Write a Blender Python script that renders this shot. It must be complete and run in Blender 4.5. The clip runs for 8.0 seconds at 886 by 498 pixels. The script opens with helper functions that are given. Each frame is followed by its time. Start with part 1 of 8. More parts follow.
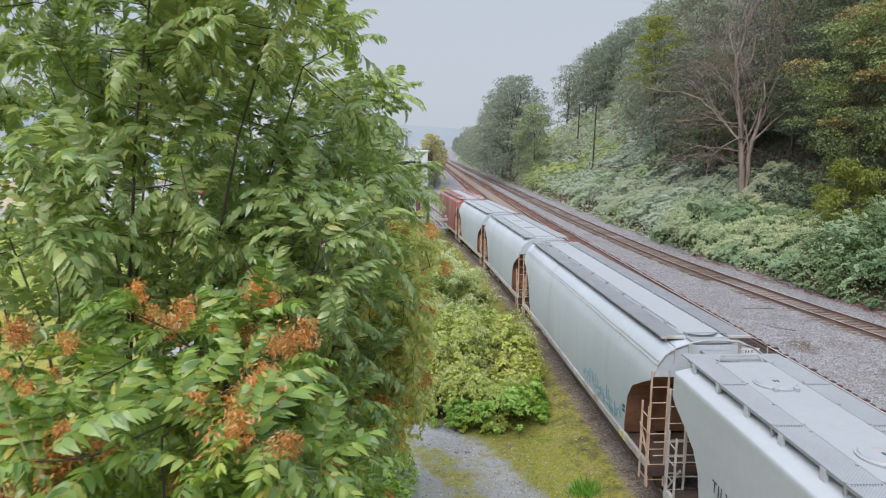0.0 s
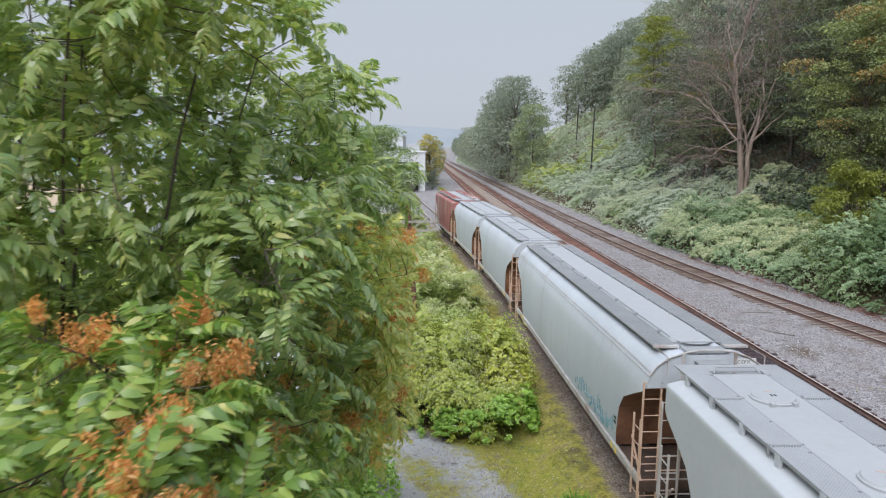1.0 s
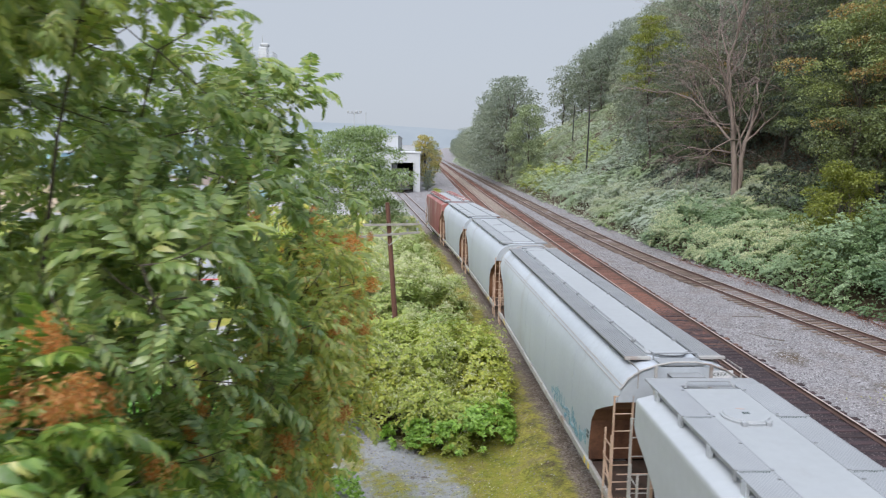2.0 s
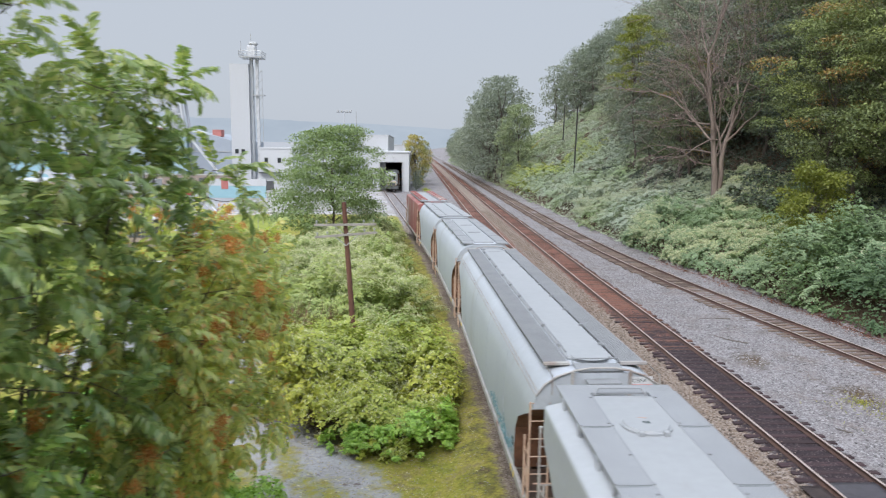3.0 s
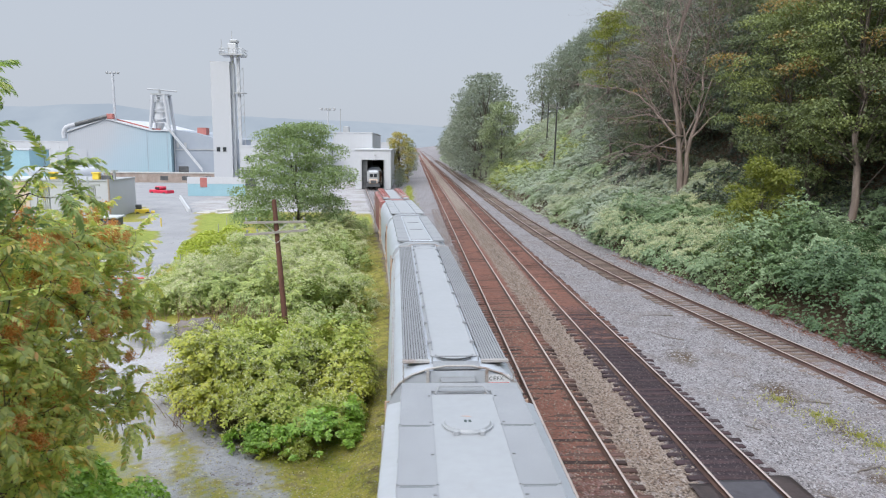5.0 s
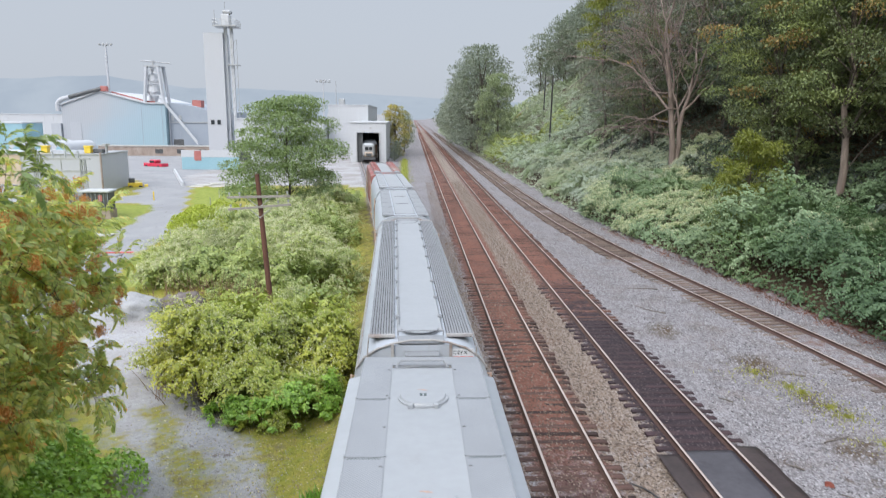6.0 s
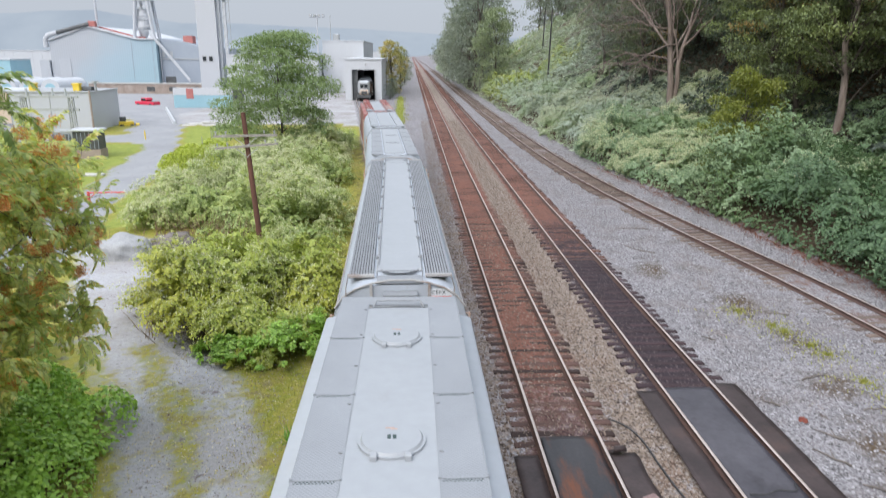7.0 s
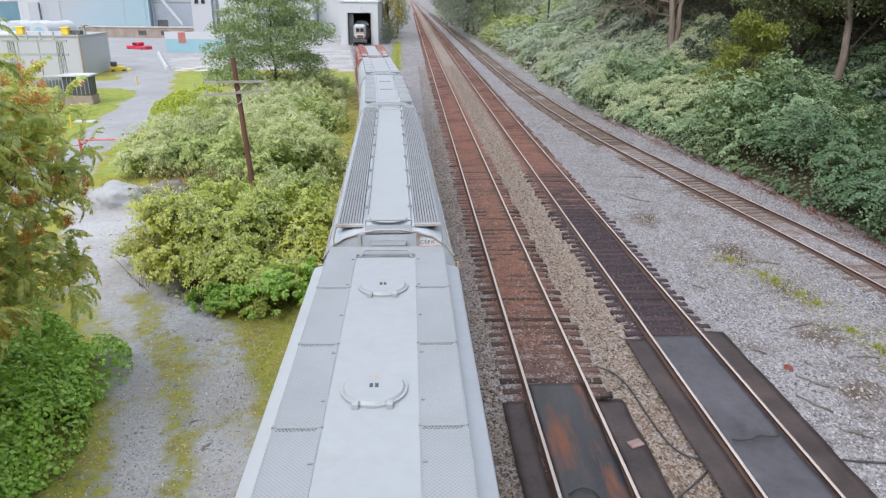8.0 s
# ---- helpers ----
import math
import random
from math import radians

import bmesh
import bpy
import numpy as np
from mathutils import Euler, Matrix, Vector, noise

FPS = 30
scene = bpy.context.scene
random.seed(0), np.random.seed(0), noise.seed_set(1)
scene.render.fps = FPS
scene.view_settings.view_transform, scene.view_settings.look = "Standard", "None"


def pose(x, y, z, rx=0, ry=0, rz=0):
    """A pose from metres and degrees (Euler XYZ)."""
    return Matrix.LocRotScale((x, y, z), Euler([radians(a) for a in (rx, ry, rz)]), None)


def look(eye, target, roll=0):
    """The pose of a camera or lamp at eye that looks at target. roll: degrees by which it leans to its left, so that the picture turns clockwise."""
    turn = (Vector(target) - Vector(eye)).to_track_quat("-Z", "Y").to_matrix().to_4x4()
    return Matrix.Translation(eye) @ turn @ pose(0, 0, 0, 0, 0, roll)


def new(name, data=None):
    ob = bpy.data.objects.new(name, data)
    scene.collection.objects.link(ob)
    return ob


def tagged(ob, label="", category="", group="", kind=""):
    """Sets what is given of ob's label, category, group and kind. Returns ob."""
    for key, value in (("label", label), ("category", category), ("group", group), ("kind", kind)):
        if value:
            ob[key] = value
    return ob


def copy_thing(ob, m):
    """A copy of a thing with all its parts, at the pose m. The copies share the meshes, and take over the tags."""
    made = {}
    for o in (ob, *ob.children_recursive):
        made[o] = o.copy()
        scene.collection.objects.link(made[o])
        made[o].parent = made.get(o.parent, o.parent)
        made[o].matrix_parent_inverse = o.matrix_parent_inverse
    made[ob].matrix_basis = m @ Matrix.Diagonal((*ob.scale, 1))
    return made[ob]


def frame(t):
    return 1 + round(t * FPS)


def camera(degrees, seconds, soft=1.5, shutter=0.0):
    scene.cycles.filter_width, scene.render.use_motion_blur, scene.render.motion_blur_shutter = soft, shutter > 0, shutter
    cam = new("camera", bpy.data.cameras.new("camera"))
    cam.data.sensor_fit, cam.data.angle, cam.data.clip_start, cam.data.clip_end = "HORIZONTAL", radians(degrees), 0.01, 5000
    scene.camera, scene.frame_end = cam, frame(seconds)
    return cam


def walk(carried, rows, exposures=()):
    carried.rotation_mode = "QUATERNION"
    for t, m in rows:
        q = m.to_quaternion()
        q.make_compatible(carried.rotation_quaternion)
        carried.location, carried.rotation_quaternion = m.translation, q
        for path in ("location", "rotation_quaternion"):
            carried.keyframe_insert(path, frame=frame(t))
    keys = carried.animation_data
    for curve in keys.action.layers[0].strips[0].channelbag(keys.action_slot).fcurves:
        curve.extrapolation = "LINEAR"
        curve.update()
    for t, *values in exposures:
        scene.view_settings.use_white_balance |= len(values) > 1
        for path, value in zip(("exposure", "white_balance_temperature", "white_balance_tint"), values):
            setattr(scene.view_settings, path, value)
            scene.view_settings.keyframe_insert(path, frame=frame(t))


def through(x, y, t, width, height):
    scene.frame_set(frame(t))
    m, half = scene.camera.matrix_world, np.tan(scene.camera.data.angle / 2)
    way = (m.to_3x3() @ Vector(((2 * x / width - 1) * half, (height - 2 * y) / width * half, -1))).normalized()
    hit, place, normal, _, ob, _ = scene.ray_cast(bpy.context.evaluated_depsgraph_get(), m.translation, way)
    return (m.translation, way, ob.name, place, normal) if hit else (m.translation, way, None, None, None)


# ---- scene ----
cam = camera(65.8, 8.0, soft=1.15, shutter=0.7)
PATH = [
    (0, (-7.865, -1.13, 8.904), (-7.798, 0.846, 8.608), 0.5),
    (0.5, (-7.679, -0.816, 8.874), (-7.611, 1.16, 8.579), 0.6),
    (1, (-7.425, -0.369, 8.891), (-7.357, 1.608, 8.597), 0.6),
    (2.5, (-5.707, 0.735, 8.904), (-5.634, 2.712, 8.612), 0.6),
    (3, (-4.642, 0.887, 8.89), (-4.565, 2.864, 8.597), 0.7),
    (3.5, (-3.647, 0.92, 8.891), (-3.568, 2.897, 8.598), 0.7),
    (4, (-2.808, 0.968, 8.865), (-2.725, 2.945, 8.573), 0.6),
    (4.5, (-2.154, 1.011, 8.836), (-2.068, 2.988, 8.544), 0.6),
    (6, (-0.889, 0.826, 8.955), (-0.801, 2.788, 8.578), 0.5),
    (6.5, (-0.642, 0.849, 8.939), (-0.552, 2.794, 8.483), 0.5),
    (7, (-0.45, 0.879, 8.949), (-0.359, 2.801, 8.401), 0.5),
    (7.5, (-0.331, 0.897, 8.953), (-0.239, 2.789, 8.311), 0.5),
    (8, (-0.231, 0.914, 8.973), (-0.137, 2.788, 8.281), 0.6),
]
walk(cam, [(t, look(eye, target, roll)) for t, eye, target, roll in PATH], exposures=((0.0, 0.09), (8.0, 0.09)))

# ---- overcast daylight ----
world = bpy.data.worlds.new("overcast_sky")
scene.world = world
world.use_nodes = True
wn, wl = world.node_tree.nodes, world.node_tree.links
sky = wn.new("ShaderNodeTexSky")
sky.sky_type = 'NISHITA'
sky.sun_disc = False
sky.sun_elevation = radians(45)
sky.sun_rotation = radians(209)
sky.dust_density = 4.0
sky.air_density = 1.0
clear = wn.new("ShaderNodeVectorMath")
clear.operation = 'SCALE'
clear.inputs[3].default_value = 0.1
wl.new(sky.outputs[0], clear.inputs[0])
cloud = wn.new("ShaderNodeMix")
cloud.data_type = 'RGBA'
cloud.inputs[0].default_value = 0.9
cloud.inputs[7].default_value = (0.54, 0.59, 0.67, 1)
wl.new(clear.outputs[0], cloud.inputs[6])
# an overcast dome is about three times as bright overhead as near the horizon
where = wn.new("ShaderNodeTexCoord")
apart = wn.new("ShaderNodeSeparateXYZ")
wl.new(where.outputs["Generated"], apart.inputs[0])
lift = wn.new("ShaderNodeMapRange")
lift.interpolation_type = 'SMOOTHSTEP'
lift.inputs[1].default_value, lift.inputs[2].default_value = 0.22, 0.85
lift.inputs[3].default_value, lift.inputs[4].default_value = 1.0, 2.75
wl.new(apart.outputs[2], lift.inputs[0])
wl.new(cloud.outputs[2], wn["Background"].inputs[0])
wl.new(lift.outputs[0], wn["Background"].inputs[1])

sun_data = bpy.data.lights.new("sun", 'SUN')
sun_data.energy = 2.6
sun_data.angle = radians(40)
sun_data.color = (1.0, 0.965, 0.935)
sun = new("sun", sun_data)
sun.matrix_world = look((-11, -20, 23), (0, 0, 0))

# ---- small tools ----
rng = np.random.default_rng(7)


def lattice(ix, iy, seed):
    h = (ix.astype(np.int64) * 374761393 + iy.astype(np.int64) * 668265263 + seed * 2147483647) & 0xFFFFFFFF
    h = ((h ^ (h >> 13)) * 1274126177) & 0xFFFFFFFF
    return ((h ^ (h >> 16)) & 0xFFFF) / 65535.0


def vnoise(x, y, size, seed=0):
    """Smooth value noise in 0..1 with cells of the given size."""
    x, y = np.asarray(x, float) / size, np.asarray(y, float) / size
    ix, iy = np.floor(x), np.floor(y)
    fx, fy = x - ix, y - iy
    fx, fy = fx * fx * (3 - 2 * fx), fy * fy * (3 - 2 * fy)
    a, b = lattice(ix, iy, seed), lattice(ix + 1, iy, seed)
    c, d = lattice(ix, iy + 1, seed), lattice(ix + 1, iy + 1, seed)
    return (a * (1 - fx) + b * fx) * (1 - fy) + (c * (1 - fx) + d * fx) * fy


def smooth(a, b, v):
    t = np.clip((np.asarray(v, float) - a) / (b - a), 0, 1)
    return t * t * (3 - 2 * t)


def train_x(y):
    """Centre line of the siding under the freight cars."""
    y = np.asarray(y, float)
    bend = -0.71 - 0.00093 * np.clip(y - 10, 0, 50) ** 2
    return bend - 0.093 * np.clip(y - 60, 0, None)


def yard_x(y):
    """Centre line of the outer track, which swings away from the main line."""
    return np.interp(y, [-60, 0, 12, 24, 28, 32, 36, 40, 46, 52, 60, 70, 84, 120, 2000],
                     [21, 18.3, 17.2, 16.1, 15.65, 15.1, 14.5, 14.0, 13.35, 12.85, 12.4, 12.1, 11.9, 11.8, 11.8])


def foot_x(y):
    return yard_x(y) + np.interp(y, [0, 24, 30, 38, 45, 60, 300], [2.6, 2.7, 3.0, 3.7, 3.5, 2.9, 2.9])


def ground_z(x, y):
    x, y = np.asarray(x, float), np.asarray(y, float)
    left = train_x(y) - 1.5
    z = -0.22 - 0.62 * smooth(0.0, 2.2 + 6.0 * smooth(66, 80, y), left - x) * (1 - 0.7 * smooth(70, 95, y))
    d = x - foot_x(y)
    hill = (0.38 + 0.10 * smooth(44, 64, y)) * np.clip(d, 0, 9) + 0.78 * np.clip(d - 9, 0, 70) + 0.12 * np.clip(d - 79, 0, 300)
    hill = hill * (1 - 0.85 * smooth(195, 340, y))
    z = z + hill
    z = z - 0.10 * np.exp(-((x - 5.33) / 0.7) ** 2) * (y < 400)
    z = z + 0.17 * (1 - smooth(0.72, 1.0, np.abs(x - 5.33))) * smooth(32, 52, y) * (y < 450)
    z = z - 0.12 * np.exp(-((x - 10.2) / 1.2) ** 2) * (y < 400)
    for c in (3.35, 7.32):
        z = z + (1 - smooth(0.95, 1.4, np.abs(x - c))) * (0.032 + 0.045 * (vnoise(x, y, 0.7, 9) - 0.5)) * (y < 400)
    z = z + 0.012 * (1 - smooth(0.45, 0.66, np.abs(x - 3.35))) * smooth(13, 19, y) * (1 - smooth(45, 70, y))
    rough = smooth(1.4, 3.0, np.abs(x - train_x(y))) * (x < 1) * (1 - smooth(55, 80, y)) + (x > 8.8) * 0.8
    z = z + rough * (0.12 * (vnoise(x, y, 3.1, 3) - 0.5) + 0.05 * (vnoise(x, y, 0.9, 4) - 0.5))
    return z + 3.0 * smooth(30, 60, d) * (vnoise(x, y, 25, 5) - 0.5)


def sheet(name, verts, faces, mat, parent=None, smooth_faces=False):
    """One mesh object from arrays; faces is an (n, 3) or (n, 4) array."""
    me = bpy.data.meshes.new(name)
    verts, faces = np.asarray(verts, np.float32), np.asarray(faces, np.int32)
    n, k = faces.shape
    me.vertices.add(len(verts))
    me.vertices.foreach_set("co", verts.ravel())
    me.loops.add(n * k)
    me.loops.foreach_set("vertex_index", faces.ravel())
    me.polygons.add(n)
    me.polygons.foreach_set("loop_start", np.arange(0, n * k, k, dtype=np.int32))
    me.polygons.foreach_set("loop_total", np.full(n, k, np.int32))
    if smooth_faces:
        me.polygons.foreach_set("use_smooth", np.ones(n, bool))
    me.update(calc_edges=True)
    me.validate()
    me.materials.append(mat)
    ob = new(name, me)
    if parent is not None:
        ob.parent = parent
    return ob


def part(name, bm, mat, parent=None, label="", smooth_faces=False):
    me = bpy.data.meshes.new(name)
    bmesh.ops.recalc_face_normals(bm, faces=bm.faces[:])
    bm.to_mesh(me)
    bm.free()
    if smooth_faces:
        for p in me.polygons:
            p.use_smooth = True
    me.materials.append(mat)
    ob = new(name, me)
    if parent is not None:
        ob.parent = parent
    if label:
        ob["label"] = label
    return ob


def thing(name, label, category, m=None, group="", kind=""):
    ob = new(name)
    ob.empty_display_size = 0.3
    if m is not None:
        ob.matrix_basis = m
    return tagged(ob, label, category, group, kind)


def box(bm, x0, x1, y0, y1, z0, z1, bevel=0.0):
    vs = [bm.verts.new(p) for p in ((x0, y0, z0), (x1, y0, z0), (x1, y1, z0), (x0, y1, z0),
                                    (x0, y0, z1), (x1, y0, z1), (x1, y1, z1), (x0, y1, z1))]
    fs = [bm.faces.new([vs[i] for i in q]) for q in
          ((0, 3, 2, 1), (4, 5, 6, 7), (0, 1, 5, 4), (1, 2, 6, 5), (2, 3, 7, 6), (3, 0, 4, 7))]
    if bevel:
        edges = list({e for f in fs for e in f.edges})
        bmesh.ops.bevel(bm, geom=edges, offset=bevel, segments=1, affect='EDGES')


def block(x0, x1, y0, y1, z0, z1, bevel=0.0):
    bm = bmesh.new()
    box(bm, x0, x1, y0, y1, z0, z1, bevel)
    return bm


def bar(bm, a, b, r, sides=6, r2=None):
    """A round bar from a to b."""
    a, b = Vector(a), Vector(b)
    r2 = r if r2 is None else r2
    d = (b - a).normalized()
    u = d.orthogonal().normalized()
    v = d.cross(u)
    rings = []
    for p, rad in ((a, r), (b, r2)):
        rings.append([bm.verts.new(p + (u * math.cos(k * math.tau / sides) + v * math.sin(k * math.tau / sides)) * rad)
                      for k in range(sides)])
    for k in range(sides):
        bm.faces.new((rings[0][k], rings[0][(k + 1) % sides], rings[1][(k + 1) % sides], rings[1][k]))
    bm.faces.new(rings[0][::-1])
    bm.faces.new(rings[1])


def disc(bm, x, y, z0, z1, r, sides=24, top=None):
    """An upright drum; top is the smaller radius of its upper rim."""
    top = r if top is None else top
    lo = [bm.verts.new((x + r * math.cos(k * math.tau / sides), y + r * math.sin(k * math.tau / sides), z0)) for k in range(sides)]
    hi = [bm.verts.new((x + top * math.cos(k * math.tau / sides), y + top * math.sin(k * math.tau / sides), z1)) for k in range(sides)]
    for k in range(sides):
        bm.faces.new((lo[k], lo[(k + 1) % sides], hi[(k + 1) % sides], hi[k]))
    bm.faces.new(hi)
    bm.faces.new(lo[::-1])


def tubes(paths, radii, sides=5):
    """Verts and faces of many tapered tubes; each path is an (n, 3) array."""
    V, F, base = [], [], 0
    ang = np.arange(sides) * math.tau / sides
    for p, r in zip(paths, radii):
        p = np.asarray(p, float)
        n = len(p)
        t = np.gradient(p, axis=0)
        t /= np.linalg.norm(t, axis=1)[:, None] + 1e-9
        ref = np.where(np.abs(t[:, 2:3]) > 0.9, [[1.0, 0, 0]], [[0, 0, 1.0]])
        u = np.cross(t, ref)
        u /= np.linalg.norm(u, axis=1)[:, None] + 1e-9
        v = np.cross(t, u)
        r = np.asarray(r, float)[:, None, None]
        ring = p[:, None] + r * (u[:, None] * np.cos(ang)[None, :, None] + v[:, None] * np.sin(ang)[None, :, None])
        V.append(ring.reshape(-1, 3))
        i = base + np.arange(n - 1)[:, None] * sides
        k = np.arange(sides)[None]
        k2 = (k + 1) % sides
        F.append(np.stack([i + k, i + k2, i + sides + k2, i + sides + k], -1).reshape(-1, 4))
        base += n * sides
    return np.concatenate(V), np.concatenate(F)


# ---- materials ----
def nodes_of(name):
    m = bpy.data.materials.new(name)
    m.use_nodes = True
    nt = m.node_tree
    return m, nt.nodes, nt.links, nt.nodes["Principled BSDF"]


def noise_node(n, l, scale, detail=4.0, rough=0.6, coord=None, stretch=None):
    tc = n.new("ShaderNodeTexCoord")
    out = coord or tc.outputs["Object"]
    if stretch:
        mp = n.new("ShaderNodeMapping")
        mp.inputs["Scale"].default_value = stretch
        l.new(out, mp.inputs[0])
        out = mp.outputs[0]
    t = n.new("ShaderNodeTexNoise")
    t.inputs["Scale"].default_value = scale
    t.inputs["Detail"].default_value = detail
    t.inputs["Roughness"].default_value = rough
    l.new(out, t.inputs["Vector"])
    return t.outputs[0]


def ramp_node(n, l, src, stops):
    r = n.new("ShaderNodeValToRGB")
    e = r.color_ramp.elements
    while len(e) < len(stops):
        e.new(0.5)
    for k, (pos, col) in enumerate(stops):
        e[k].position = pos
        e[k].color = (*col, 1) if len(col) == 3 else col
    l.new(src, r.inputs[0])
    return r.outputs[0]


def mix_node(n, l, fac, a, b, mode='MIX'):
    m = n.new("ShaderNodeMix")
    m.data_type = 'RGBA'
    m.blend_type = mode
    for sock, val in ((0, fac), (6, a), (7, b)):
        if isinstance(val, (int, float)):
            m.inputs[sock].default_value = val
        elif isinstance(val, tuple):
            m.inputs[sock].default_value = (*val, 1)
        else:
            l.new(val, m.inputs[sock])
    return m.outputs[2]


def bump_node(n, l, src, strength, dist, bsdf):
    b = n.new("ShaderNodeBump")
    b.inputs["Strength"].default_value = strength
    b.inputs["Distance"].default_value = dist
    l.new(src, b.inputs["Height"])
    l.new(b.outputs[0], bsdf.inputs["Normal"])


def surface(name, c1, c2, scale=2.0, rough=0.7, metal=0.0, bump=0.2, fine=30.0, stain=None, stain_scale=0.6, stain_at=0.55,
            stretch=None, by_piece=0.0, gloss=0.5, grit=0.2):
    """A weathered surface: two-tone mottling, fine grain and optional stains."""
    m, n, l, b = nodes_of(name)
    big = noise_node(n, l, scale, stretch=stretch)
    col = ramp_node(n, l, big, [(0.3, c1), (0.7, c2)])
    grain = noise_node(n, l, fine, 3.0)
    g = ramp_node(n, l, grain, [(0.25, (1 - grit,) * 3), (0.75, (1 + 0.6 * grit,) * 3)])
    col = mix_node(n, l, 1.0, col, g, 'MULTIPLY')
    if stain:
        s = ramp_node(n, l, noise_node(n, l, stain_scale, 6.0, 0.7, stretch=stretch), [(stain_at, (0, 0, 0)), (stain_at + 0.17, (1, 1, 1))])
        col = mix_node(n, l, s, col, stain)
    if by_piece:
        oi = n.new("ShaderNodeObjectInfo")
        v = ramp_node(n, l, oi.outputs["Random"], [(0, (1 - by_piece,) * 3), (1, (1 + by_piece,) * 3)])
        col = mix_node(n, l, 1.0, col, v, 'MULTIPLY')
    l.new(col, b.inputs["Base Color"])
    b.inputs["Roughness"].default_value = rough
    b.inputs["Metallic"].default_value = metal
    b.inputs["Specular IOR Level"].default_value = gloss
    if bump:
        bump_node(n, l, grain, bump, 0.02, b)
    return m


def leaf_material(name, stops, rough=0.45, through=0.35, patch=None, patch_scale=0.35, gloss=0.5, spread=(0.2, 0.72)):
    """Leaves: colour by leaf, patches of another hue, and light that passes through."""
    m, n, l, b = nodes_of(name)
    geo = n.new("ShaderNodeNewGeometry")
    even = n.new("ShaderNodeMapRange")
    even.inputs[3].default_value, even.inputs[4].default_value = spread
    l.new(geo.outputs["Random Per Island"], even.inputs[0])
    col = ramp_node(n, l, even.outputs[0], stops)
    if patch:
        s = ramp_node(n, l, noise_node(n, l, patch_scale, 3.0, 0.6), [(0.45, (0, 0, 0)), (0.65, (1, 1, 1))])
        col = mix_node(n, l, s, col, mix_node(n, l, 1.0, col, patch, 'MULTIPLY'))
    oi = n.new("ShaderNodeObjectInfo")
    col = mix_node(n, l, 1.0, col, ramp_node(n, l, oi.outputs["Random"], [(0, (0.84, 0.86, 0.88)), (0.5, (1.0, 1.0, 1.0)), (1, (1.14, 1.1, 0.98))]), 'MULTIPLY')
    l.new(col, b.inputs["Base Color"])
    b.inputs["Roughness"].default_value = rough
    b.inputs["Specular IOR Level"].default_value = gloss
    tr = n.new("ShaderNodeBsdfTranslucent")
    warm = mix_node(n, l, 1.0, col, (1.12, 1.15, 0.68), 'MULTIPLY')
    l.new(warm, tr.inputs[0])
    mx = n.new("ShaderNodeMixShader")
    mx.inputs[0].default_value = through
    l.new(b.outputs[0], mx.inputs[1])
    l.new(tr.outputs[0], mx.inputs[2])
    l.new(mx.outputs[0], n["Material Output"].inputs[0])
    return m


